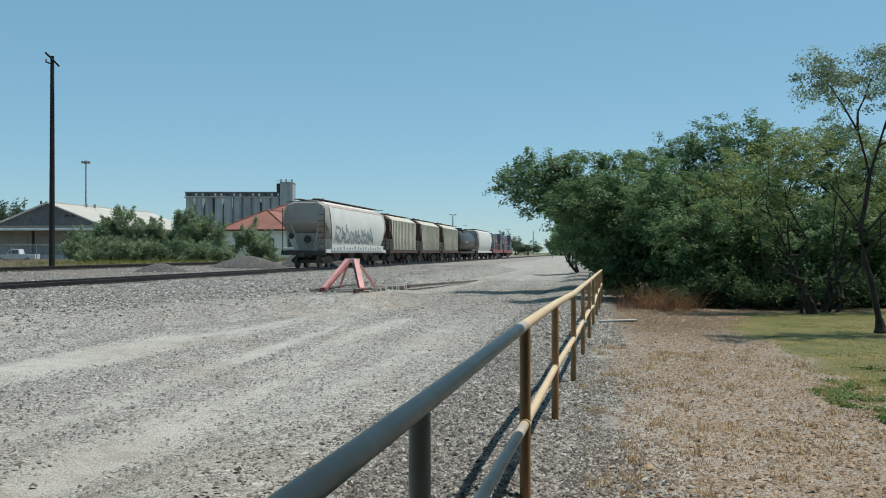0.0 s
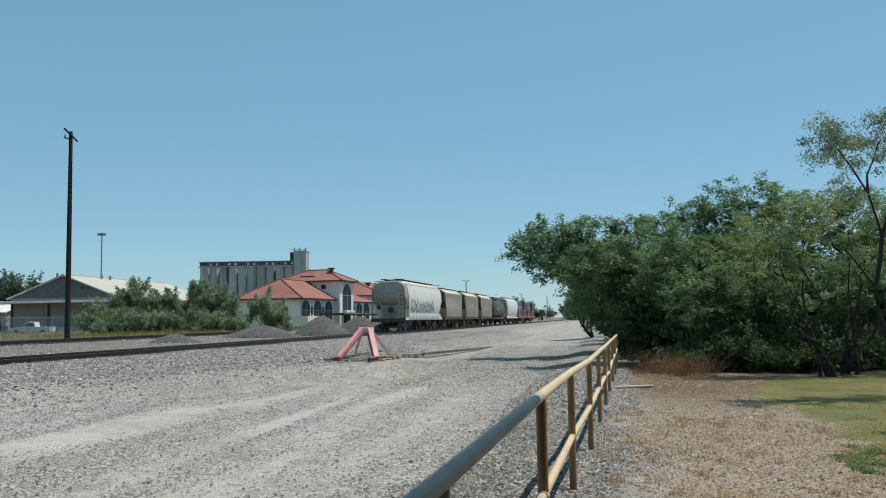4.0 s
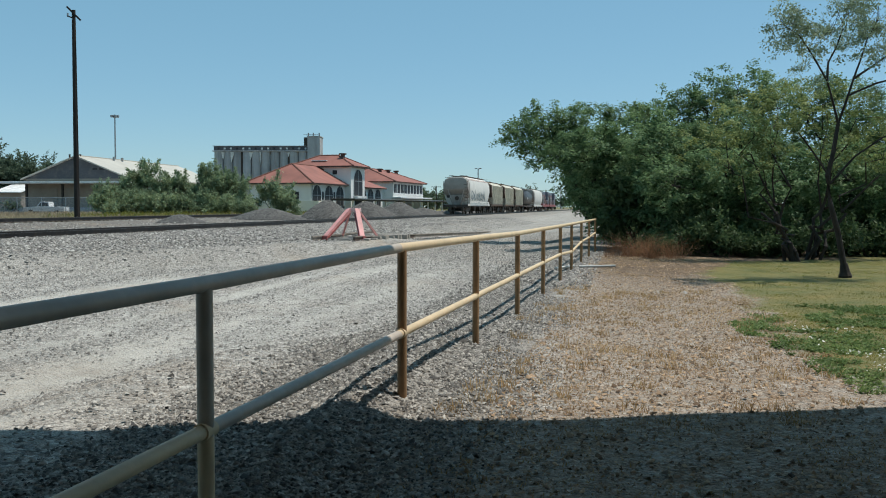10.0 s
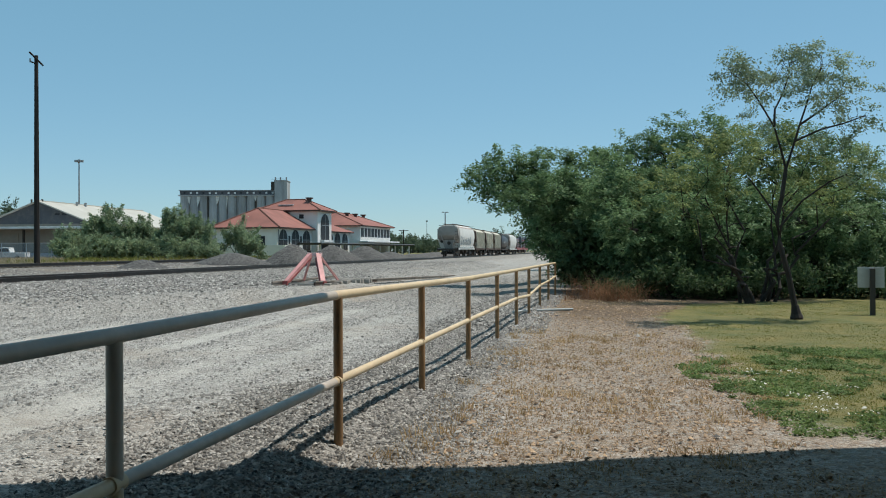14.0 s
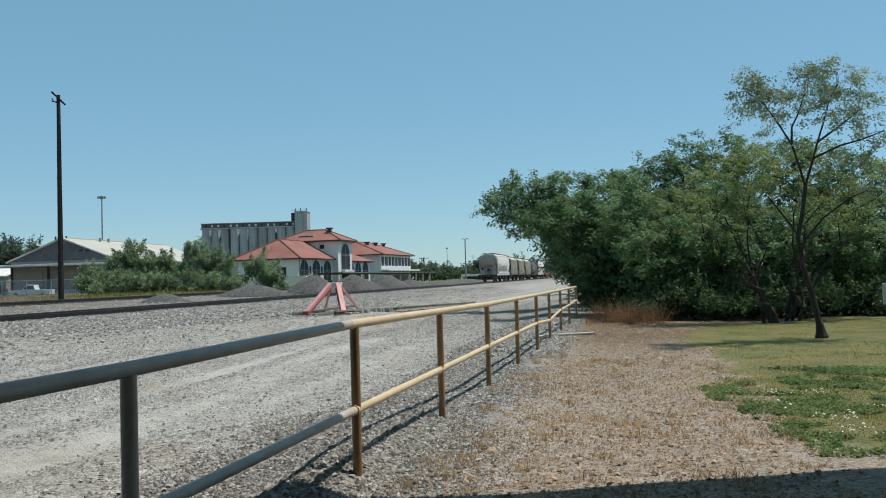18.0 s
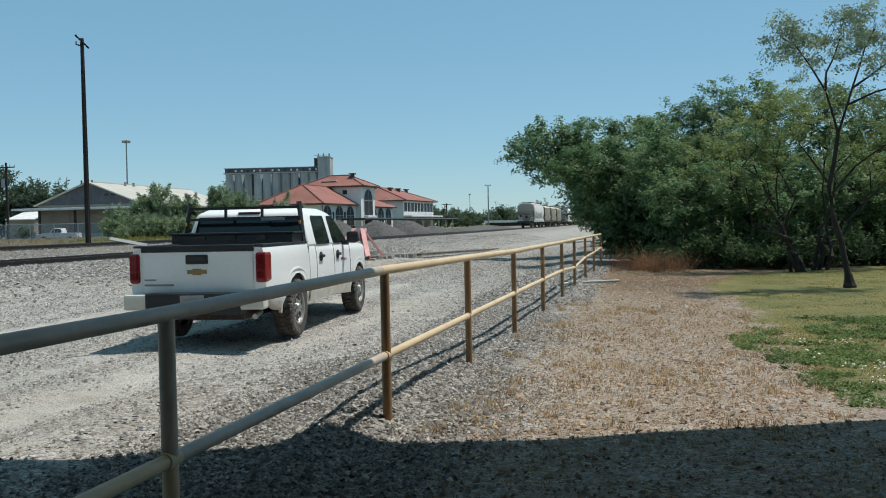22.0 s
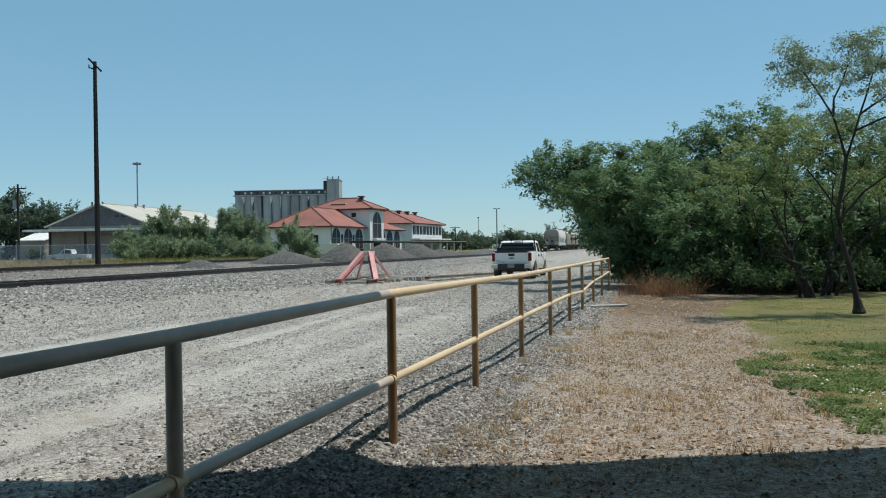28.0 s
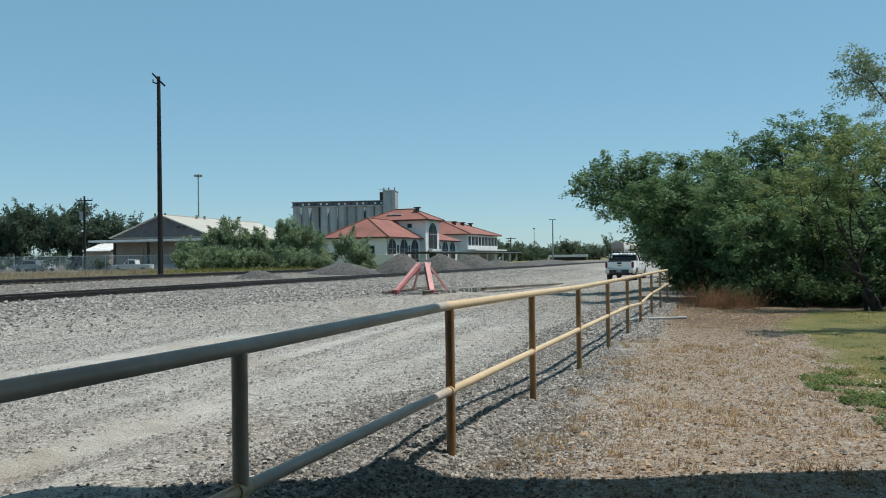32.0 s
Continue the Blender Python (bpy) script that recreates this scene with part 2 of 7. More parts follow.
def foliage(name, dark, light, hue=0.0):
    """Leaf surface: each leaf its own tone, part of the light passes through."""
    m = Nodes(name)
    g = m.t.nodes.new("ShaderNodeNewGeometry")
    col = m.ramp(g.outputs["Random Per Island"], [(0.0, dark), (1.0, light), (0.55, tuple((a + b) / 2 for a, b in zip(dark, light)))])
    col = m.mix(m.step(m.noise(0.7, 3.0), 0.35, 0.7), col, tuple(c * 0.75 for c in dark))
    tr = m.t.nodes.new("ShaderNodeBsdfTranslucent")
    m.link(col, tr.inputs[0])
    mx = m.t.nodes.new("ShaderNodeMixShader")
    mx.inputs[0].default_value = 0.42
    m.link(m.bsdf.outputs[0], mx.inputs[1])
    m.link(tr.outputs[0], mx.inputs[2])
    out = m.t.nodes["Material Output"]
    m.link(mx.outputs[0], out.inputs[0])
    m.bsdf.inputs["Specular IOR Level"].default_value = 0.2
    return m.done(col, 0.6)


M["leaf_green"] = foliage("leaf_green", (0.097, 0.172, 0.073), (0.33, 0.47, 0.225))
M["leaf_left"] = foliage("leaf_dusty_green", (0.185, 0.25, 0.14), (0.52, 0.62, 0.38))
M["leaf_deep"] = foliage("leaf_deep_green", (0.10, 0.19, 0.085), (0.32, 0.45, 0.215))
# undergrowth green darkened to carry the shade under the trees
M["leaf_under_shade"] = foliage("leaf_undergrowth", (0.05, 0.09, 0.04), (0.15, 0.22, 0.095))
M["leaf_yellow"] = foliage("leaf_yellow_green", (0.135, 0.19, 0.065), (0.46, 0.51, 0.20))
M["leaf_grey"] = foliage("leaf_grey_green", (0.21, 0.285, 0.175), (0.54, 0.64, 0.43))
# oak and far greens are lifted and greyed to carry distance haze
M["leaf_oak"] = foliage("leaf_oak", (0.075, 0.11, 0.075), (0.205, 0.27, 0.17))
M["leaf_far"] = foliage("leaf_far", (0.085, 0.125, 0.08), (0.23, 0.29, 0.17))
M["lawn"] = foliage("lawn_blades", (0.135, 0.15, 0.03), (0.33, 0.315, 0.075))
M["weed_green"] = foliage("low_weeds", (0.11, 0.18, 0.055), (0.28, 0.37, 0.14))
M["straw"] = foliage("straw_blades", (0.36, 0.225, 0.09), (0.74, 0.54, 0.29))
M["straw_dull"] = foliage("dull_straw", (0.34, 0.275, 0.18), (0.60, 0.50, 0.35))
M["straw_red"] = foliage("red_brown_weeds", (0.17, 0.08, 0.04), (0.42, 0.24, 0.13))
M["bark"] = surface("bark", (0.045, 0.034, 0.027), 0.95, 0, 14, 0.45, 3.0, (0.022, 0.018, 0.015), 0.5, (8.0, (1, 1, 0.2)))


def stone_material(name, lo, hi):
    m = Nodes(name)
    g = m.t.nodes.new("ShaderNodeNewGeometry")
    mid = tuple(a * 0.62 + b * 0.38 for a, b in zip(lo, hi))
    col = m.ramp(g.outputs["Random Per Island"], [(0.0, lo), (1.0, hi), (0.6, mid)])
    col = m.mix(m.math("MULTIPLY", m.step(m.noise(60.0, 3.0), 0.4, 0.7), 0.4), col, tuple(c * 0.6 for c in lo))
    return m.done(col, 0.9)


M["stones"] = stone_material("ballast_stones", (0.045, 0.042, 0.039), (0.50, 0.475, 0.43))
M["track_stones"] = stone_material("track_ballast_stones", (0.07, 0.067, 0.063), (0.52, 0.50, 0.462))
M["strip_pebbles"] = stone_material("brown_pebbles", (0.118, 0.076, 0.046), (0.53, 0.378, 0.24))
M["petals"] = stone_material("white_clover", (0.55, 0.56, 0.50), (0.80, 0.80, 0.76))
M["pebbles"] = stone_material("road_pebbles", (0.105, 0.10, 0.093), (0.50, 0.478, 0.435))


def ground_material():
    """Crushed stone, worn dusty wheel tracks, lawn and dry grass, by the masks on the sheet."""
    m = Nodes("ground")
    at = m.t.nodes.new("ShaderNodeAttribute")
    at.attribute_name = "zone"
    sp = m.t.nodes.new("ShaderNodeSeparateColor")
    m.link(at.outputs["Color"], sp.inputs[0])
    dust, lawn, dry = sp.outputs[0], sp.outputs[1], sp.outputs[2]
    # alpha: low on dark ballast and soil, and where tree shade is painted
    clean = at.outputs["Alpha"]

    def cells(scale):
        """Broken grains of three sizes: a value of its own for each grain, and the distance to its middle."""
        v = m.voronoi(scale)
        move = m.t.nodes.new("ShaderNodeVectorMath")
        move.operation = "MULTIPLY_ADD"
        move.inputs[1].default_value = (1.6 / scale,) * 3
        shift = m.t.nodes.new("ShaderNodeTexNoise")
        shift.inputs["Scale"].default_value, shift.inputs["Detail"].default_value = scale * 0.5, 2.0
        m.link(m.coord, shift.inputs["Vector"])
        m.link(shift.outputs["Color"], move.inputs[0])
        m.link(m.coord, move.inputs[2])
        m.link(move.outputs[0], v.inputs["Vector"])
        sep = m.t.nodes.new("ShaderNodeSeparateColor")
        m.link(v.outputs["Color"], sep.inputs[0])
        return sep.outputs[0], sep.outputs[1], v.outputs["Distance"]

    big, big_pick, big_d = cells(26.0)
    fine, fine_pick, fine_d = cells(62.0)
    coarse, coarse_pick, coarse_d = cells(9.0)
    wide = m.noise(0.55, 7.0, 0.62)
    along = m.t.nodes.new("ShaderNodeTexNoise")          # bands drawn out along the way the wheels run
    turn = m.t.nodes.new("ShaderNodeMapping")
    turn.inputs["Rotation"].default_value = (0, 0, radians(9.8))
    stretch = m.t.nodes.new("ShaderNodeMapping")
    stretch.inputs["Scale"].default_value = (1.0, 0.09, 1.0)
    m.link(m.coord, turn.inputs[0])
    m.link(turn.outputs[0], stretch.inputs[0])
    m.link(stretch.outputs[0], along.inputs["Vector"])
    along.inputs["Scale"].default_value, along.inputs["Detail"].default_value = 1.5, 6.0
    along.inputs["Roughness"].default_value = 0.62
    mid = m.noise(3.0, 7.0, 0.7)
    speck = m.noise(120.0, 2.0, 0.6)
    # packed pale dust between the grains
    earth = m.mix(m.step(wide, 0.38, 0.62), (0.545, 0.517, 0.465), (0.48, 0.455, 0.41))
    earth = m.mix(m.math("MULTIPLY", m.step(speck, 0.45, 0.7), 0.55), earth, (0.25, 0.23, 0.195))
    earth = m.mix(m.math("MULTIPLY", m.step(m.noise(22.0, 4.0, 0.7), 0.45, 0.72), 0.35), earth, (0.30, 0.28, 0.245))
    greys = [(0.0, (0.14, 0.131, 0.12)), (1.0, (0.66, 0.625, 0.57)), (0.45, (0.37, 0.35, 0.318)), (0.8, (0.53, 0.505, 0.46))]
    # how much stone shows: grain by grain against a slowly changing cover
    cover = m.math("ADD", m.math("SUBTRACT", 0.80, m.math("MULTIPLY", dust, 1.0)), m.math("MULTIPLY", m.math("SUBTRACT", m.math("ADD", m.math("MULTIPLY", m.math("ADD", wide, mid), 0.22), m.math("MULTIPLY", along.outputs["Fac"], 0.56)), 0.5), 1.6))
    col = earth
    for pick, tone, dist, share in ((coarse_pick, coarse, coarse_d, 0.16), (fine_pick, fine, fine_d, 1.0), (big_pick, big, big_d, 0.75)):
        grain = m.ramp(tone, greys)
        grain = m.mix(m.math("MULTIPLY", m.step(dist, 0.5, 0.9), 0.55), grain, (0.13, 0.12, 0.11))
        show = m.step(m.math("SUBTRACT", m.math("MULTIPLY", cover, share), pick), -0.06, 0.06)
        col = m.mix(m.math("MULTIPLY", show, 0.88), col, grain)
    # dark ballast and soil; near the thicket this also paints in tree shade
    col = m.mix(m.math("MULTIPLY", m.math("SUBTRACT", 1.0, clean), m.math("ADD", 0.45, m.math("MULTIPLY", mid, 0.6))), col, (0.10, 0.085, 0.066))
    col = m.mix(m.math("MULTIPLY", m.step(m.noise(0.16, 8.0, 0.7), 0.46, 0.62), 0.22), col, (0.17, 0.15, 0.12))
    col = m.mix(m.math("MULTIPLY", m.step(m.noise(2.6, 9.0, 0.78), 0.46, 0.60), 0.28), col, (0.15, 0.135, 0.115))
    # patches of brown dirt worn into the road
    col = m.mix(m.math("MULTIPLY", m.step(m.noise(0.33, 6.0, 0.62), 0.52, 0.66), 0.30), col, (0.36, 0.265, 0.18))
    # dry grass and litter on the strip
    chaff = m.mix(m.step(m.noise(38.0, 5.0, 0.8), 0.38, 0.62), (0.115, 0.063, 0.032), (0.40, 0.258, 0.138))
    chaff = m.mix(m.math("MULTIPLY", m.step(fine_pick, 0.5, 0.6), 0.8), chaff, m.ramp(fine, [(0.0, (0.09, 0.075, 0.06)), (1.0, (0.54, 0.405, 0.275)), (0.5, (0.24, 0.17, 0.11))]))
    chaff = m.mix(m.math("MULTIPLY", m.step(big_pick, 0.76, 0.80), 0.8), chaff, m.ramp(big, [(0.0, (0.08, 0.07, 0.06)), (1.0, (0.52, 0.46, 0.38))]))
    chaff = m.mix(m.math("MULTIPLY", m.step(mid, 0.45, 0.65), 0.4), chaff, (0.26, 0.18, 0.105))
    fac = m.math("ADD", dry, m.math("MULTIPLY", m.math("SUBTRACT", m.noise(5.0, 8.0, 0.8), 0.5), 1.6))
    col = m.mix(m.math("MULTIPLY", m.step(fac, 0.2, 0.85), 0.85), col, chaff)
    # brown soil and litter of the strip, deepened with painted thicket shade
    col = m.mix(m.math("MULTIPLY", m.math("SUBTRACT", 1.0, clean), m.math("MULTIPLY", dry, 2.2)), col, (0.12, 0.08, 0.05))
    # lawn
    grass = m.mix(m.step(m.noise(1.3, 8.0, 0.72), 0.36, 0.66), (0.095, 0.115, 0.024), (0.25, 0.19, 0.052))
    grass = m.mix(m.math("MULTIPLY", m.step(m.noise(60.0, 4.0, 0.7), 0.45, 0.65), 0.6), grass, (0.085, 0.095, 0.03))
    fac = m.math("ADD", lawn, m.math("MULTIPLY", m.math("SUBTRACT", m.noise(7.0, 8.0, 0.8), 0.5), 1.5))
    col = m.mix(m.math("MULTIPLY", m.step(fac, 0.15, 0.6), 0.95), col, grass)
    h = m.math("ADD", m.math("MULTIPLY", m.math("SUBTRACT", 1.0, big_d), 0.5), m.math("ADD", m.math("MULTIPLY", fine_d, -0.3), m.noise(7.0, 7.0, 0.65)))
    m.bump(h, 1.0, 0.035)
    return m.done(col, 0.95)


M["ground"] = ground_material()


def pile_material():
    m = Nodes("heaped_gravel")
    v = m.voronoi(9.0)
    tone = m.t.nodes.new("ShaderNodeSeparateColor")
    m.link(v.outputs["Color"], tone.inputs[0])
    col = m.ramp(tone.outputs[0], [(0.0, (0.04, 0.038, 0.036)), (1.0, (0.15, 0.142, 0.132))])
    col = m.mix(m.math("MULTIPLY", m.step(m.noise(0.6, 5.0), 0.4, 0.7), 0.4), col, (0.09, 0.083, 0.076))
    m.bump(v.outputs["Distance"], 0.8, 0.05)
    return m.done(col, 0.95)


M["pile"] = pile_material()


# ---- mesh helpers ----
def thing(name, m=None, label="", category="", group="", kind=""):
    ob = new(name)
    ob.empty_display_size = 0.2
    if m is not None:
        ob.matrix_world = m
    return tagged(ob, label, category, group, kind)


def part(name, bm, material, parent=None, label="", smooth=False):
    """Link a bmesh as one mesh object under a thing or under a part."""
    me = bpy.data.meshes.new(name)
    bmesh.ops.recalc_face_normals(bm, faces=bm.faces)
    bm.to_mesh(me)
    bm.free()
    me.materials.append(M[material] if isinstance(material, str) else material)
    if smooth:
        me.polygons.foreach_set("use_smooth", [True] * len(me.polygons))
        me.set_sharp_from_angle(angle=radians(40))
    ob = new(name, me)
    if parent is not None:
        ob.parent = parent
    if label:
        ob["label"] = label
    return ob


def sheet(name, verts, faces, material, parent=None, label=""):
    """A mesh object from arrays: verts n x 3, faces k x 3 or k x 4."""
    me = bpy.data.meshes.new(name)
    verts, faces = np.asarray(verts, np.float32), np.asarray(faces, np.int32)
    n, k = len(faces), faces.shape[1]
    me.vertices.add(len(verts))
    me.vertices.foreach_set("co", verts.ravel())
    me.loops.add(n * k)
    me.loops.foreach_set("vertex_index", faces.ravel())
    me.polygons.add(n)
    me.polygons.foreach_set("loop_start", np.arange(0, n * k, k, dtype=np.int32))
    me.materials.append(M[material] if isinstance(material, str) else material)
    me.update(calc_edges=True)
    me.validate()
    ob = new(name, me)
    if parent is not None:
        ob.parent = parent
    if label:
        ob["label"] = label
    return ob


def box(bm, lo, hi, bevel=0.0, turn=None):
    """A box between two corners."""
    lo, hi = Vector(lo), Vector(hi)
    m = Matrix.Translation((lo + hi) / 2)
    if turn is not None:
        m = m @ turn
    r = bmesh.ops.create_cube(bm, size=1.0, matrix=m @ Matrix.Diagonal((*(hi - lo), 1)))
    if bevel:
        edges = list({e for v in r["verts"] for e in v.link_edges})
        bmesh.ops.bevel(bm, geom=edges, offset=bevel, segments=2, affect="EDGES", profile=0.6)
    return bm


def bar(bm, a, b, w, h=None):
    """A square bar from a to b, w wide and h high."""
    a, b = Vector(a), Vector(b)
    d = b - a
    q = d.to_track_quat("Y", "Z").to_matrix().to_4x4()
    bmesh.ops.create_cube(bm, size=1.0, matrix=Matrix.Translation((a + b) / 2) @ q @ Matrix.Diagonal((w, d.length, h or w, 1)))
    return bm


def rod(bm, a, b, r0, r1=None, n=10, caps=True):
    """A round bar from a to b."""
    a, b = Vector(a), Vector(b)
    d = b - a
    q = d.to_track_quat("Z", "Y").to_matrix().to_4x4()
    bmesh.ops.create_cone(bm, cap_ends=caps, segments=n, radius1=r0, radius2=r0 if r1 is None else r1, depth=d.length, matrix=Matrix.Translation((a + b) / 2) @ q)
    return bm


def prism(bm, outline, axis, lo, hi, bevel=0.0):
    """An outline in the two axes other than `axis`, drawn out from lo to hi."""
    def at(p, v):
        return {"x": (v, p[0], p[1]), "y": (p[0], v, p[1]), "z": (p[0], p[1], v)}[axis]
    a = [bm.verts.new(at(p, lo)) for p in outline]
    b = [bm.verts.new(at(p, hi)) for p in outline]
    made = [bm.faces.new(a), bm.faces.new(b[::-1])]
    n = len(outline)
    for i in range(n):
        made.append(bm.faces.new((a[i], a[(i + 1) % n], b[(i + 1) % n], b[i])))
    if bevel:
        edges = {e for f in made[:2] for e in f.edges}
        bmesh.ops.bevel(bm, geom=list(edges), offset=bevel, segments=2, affect="EDGES", profile=0.6)
    return bm


def loft(bm, rings, closed=True, caps=True):
    """Skin over rings with equal counts of points."""
    rows = [[bm.verts.new(p) for p in ring] for ring in rings]
    n = len(rows[0])
    for a, b in zip(rows, rows[1:]):
        for i in range(n if closed else n - 1):
            bm.faces.new((a[i], a[(i + 1) % n], b[(i + 1) % n], b[i]))
    if caps:
        bm.faces.new(rows[0])
        bm.faces.new(rows[-1][::-1])
    return bm


def smooth_step(x, a, b):
    t = np.clip((x - a) / (b - a), 0, 1)
    return t * t * (3 - 2 * t)


rng = np.random.default_rng(7)
LATTICE = rng.random((256, 256))


def field(x, y, scale):
    """Smooth noise from 0 to 1 on the plane, for arrays."""
    x, y = np.asarray(x, float) * scale + 300.3, np.asarray(y, float) * scale + 300.7
    i, j = np.floor(x).astype(int), np.floor(y).astype(int)
    a, b = x - i, y - j
    a, b = a * a * (3 - 2 * a), b * b * (3 - 2 * b)
    g = lambda p, q: LATTICE[p % 256, q % 256]
    return (g(i, j) * (1 - a) + g(i + 1, j) * a) * (1 - b) + (g(i, j + 1) * (1 - a) + g(i + 1, j + 1) * a) * b


# ---- ground ----
EDGE_S, EDGE_U = np.array([-40, 4, 10, 14, 18, 22, 60, 300.0]), np.array([-15, -13, -10.8, -7.8, -5.2, -4.6, -6.0, -7.0])
RAIL_Z, TRACK_U, TRACK_2, TRACK_LEAN = 0.45, -18.5, -33.0, 0.0092


def ground_z(u, s):
    """The height of the ground."""
    u, s = np.asarray(u, float), np.asarray(s, float)
    edge = np.interp(s, EDGE_S, EDGE_U)
    z = -(0.225 - 0.085 * smooth_step(s, 7.5, 13)) * smooth_step(-u, 0.3 + 1.6 * (1 - smooth_step(s, 1, 5)), 1.7 + 1.8 * (1 - smooth_step(s, 1, 5))) * smooth_step(s, -9, -4)
    z = z + (0.10 * smooth_step(s, 1, 5) * np.exp(-((u + 0.75) / 0.30) ** 2) + 0.13 * (1 - smooth_step(s, 1, 5)) * np.exp(-((u + 0.25) / 0.24) ** 2)) * (1 - smooth_step(s, 10, 20))
    z = z + (0.14 * smooth_step(s, 70, 120) - 0.06 * smooth_step(s, 26, 38) * (1 - smooth_step(s, 70, 120))) * smooth_step(-u, 0.5, 3)
    up = smooth_step((edge - u) / np.interp(s, [6, 13, 20, 28, 46, 70], [3.2, 2.4, 0.9, 2.8, 3.6, 3.6]), 0.0, 1.0)
    z = z * (1 - up) + (0.27 + 0.05 * smooth_step(s, 15, 18) * (1 - smooth_step(-u, 8.5, 10))) * up
    z = z + 0.10 * smooth_step(-u, 26, 30) * (1 - smooth_step(-u, 36, 44)) + 0.15 * smooth_step(-u, 40, 60)
    near = np.exp(-(u / 60) ** 2 - (s / 120) ** 2)
    z = z + near * (0.05 * (field(u, s, 0.35) - 0.5) + 0.03 * (field(u, s, 1.1) - 0.5))
    ruts = smooth_step(-u, 1.2, 2.0) * (1 - smooth_step(edge - u + 1.0, 0, 1.0)) * smooth_step(s, -40, -20)
    z = z - ruts * 0.025 * np.sin(u * 3.4 + 0.6 * np.sin(s * 0.07)) * near
    return z


def ground_at(x, y):
    return float(ground_z(x * CH - y * SH, x * SH + y * CH))


def wear(u, s):
    """How far wheels have worn the yard road down to pale dust: lanes drawn out along the way."""
    u, s = np.asarray(u, float), np.asarray(s, float)
    swing = np.interp(s, [-10, 4, 10, 16, 24, 60], [-4.5, -3.2, -2.1, -0.9, 0.0, 0.0])
    dust = np.zeros_like(u)
    for c, w, k in ((-2.45, 0.40, 0.55), (-3.75, 0.5, 0.75), (-4.9, 0.40, 0.7)):
        dust = np.maximum(dust, k * np.exp(-((u - c + 0.25 * np.sin(s * 0.13)) / w) ** 2))
    dust = np.maximum(dust, 0.85 * np.exp(-((u + 5.2 - swing) / 0.75) ** 2))
    lane = u - 0.4 * swing
    streak = 0.6 * field(lane * 1.5, s * 0.13, 1.0) + 0.4 * field(lane * 4.3 + 9, s * 0.4, 1.0)
    return np.clip(0.9 * dust * (1 - 0.4 * smooth_step(s, 11, 19)) + 1.3 * (streak - 0.5), 0, 1)


def lawn_line(u, s):
    """Where the strip of gravel gives way to the lawn."""
    return np.interp(s, [0, 2.5, 5.5, 9, 11.5, 15.5, 19], [3.3, 2.85, 2.85, 3.25, 2.8, 3.6, 5.0]) + 0.7 * (field(u, s, 0.8) - 0.5) + 0.5 * (field(u, s, 2.4) - 0.5)


def build_ground():
    us = np.concatenate([-np.geomspace(2500, 40, 26), np.arange(-38, -14, 0.8), np.arange(-14, 8, 0.16), np.arange(8, 30, 1.0), np.geomspace(30, 2500, 22)])
    ss = np.concatenate([-np.geomspace(900, 16, 14), np.arange(-14, -3, 0.6), np.arange(-3, 26, 0.16), np.arange(26, 70, 0.6), np.arange(70, 200, 4), np.geomspace(202, 4000, 26)])
    uu, sv = np.meshgrid(us, ss)
    z = ground_z(uu, sv)
    verts = np.stack([uu * CH + sv * SH, -uu * SH + sv * CH, z], -1).reshape(-1, 3)
    a, b = len(ss), len(us)
    i = (np.arange(a - 1)[:, None] * b + np.arange(b - 1)).ravel()
    faces = np.stack([i, i + 1, i + b + 1, i + b], 1)
    ob = sheet("ground", verts, faces, "ground")
    ob.data.polygons.foreach_set("use_smooth", [True] * len(faces))
    tagged(ob, "grey crushed-stone yard with worn dusty wheel tracks and dry grass", "ground", kind="structure")
    u, s = uu.ravel(), sv.ravel()
    edge = np.interp(s, EDGE_S, EDGE_U)
    # worn wheel tracks along the yard road
    dust = wear(u, s)
    dust = np.where(u < edge - 0.4, np.maximum(dust - 0.8, 0.05) + 0.12 * np.exp(-((u - edge) / 1.2) ** 2), dust)
    dust = np.where(u > -0.9, 0.12, dust)
    dust = np.where(s < -3, dust * 0.6, dust)
    lawn_edge = lawn_line(u, s)
    lawn = smooth_step(u, lawn_edge - 0.3, lawn_edge + 0.5) * (1 - smooth_step(s, 17.0, 19)) * smooth_step(s, 0.8, 2.0)
    lawn = np.maximum(lawn, smooth_step(u, 6, 9) * smooth_step(s, -3, 0) * (1 - smooth_step(s, 22, 24)))
    lawn = np.maximum(lawn, smooth_step(-u, 36.5, 39) * np.where(u * CH + s * SH > -41, 0.7, 0.15))
    lawn = np.maximum(lawn, smooth_step(u, 60, 90) * 0.8)
    lawn = np.maximum(lawn, smooth_step(s, 260, 340) * 0.3)
    dry = smooth_step(u, 0.2, 1.3) * 0.62 * (1 - lawn) + 0.5 * smooth_step(-u, 34.0, 36.5) * (1 - smooth_step(-u, 60, 80))
    # last alpha term: brown litter plus painted tree shade before the thicket
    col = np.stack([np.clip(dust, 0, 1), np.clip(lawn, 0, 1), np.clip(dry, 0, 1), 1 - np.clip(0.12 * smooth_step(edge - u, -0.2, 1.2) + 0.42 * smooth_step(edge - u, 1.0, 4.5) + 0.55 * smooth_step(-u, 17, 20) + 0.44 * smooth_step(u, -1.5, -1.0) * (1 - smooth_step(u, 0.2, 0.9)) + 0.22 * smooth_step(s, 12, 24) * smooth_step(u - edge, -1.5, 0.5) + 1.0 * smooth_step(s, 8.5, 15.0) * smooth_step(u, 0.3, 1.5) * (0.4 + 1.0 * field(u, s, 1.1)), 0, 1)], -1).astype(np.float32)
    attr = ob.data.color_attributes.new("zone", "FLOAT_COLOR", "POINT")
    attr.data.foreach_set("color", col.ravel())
    return ob


build_ground()


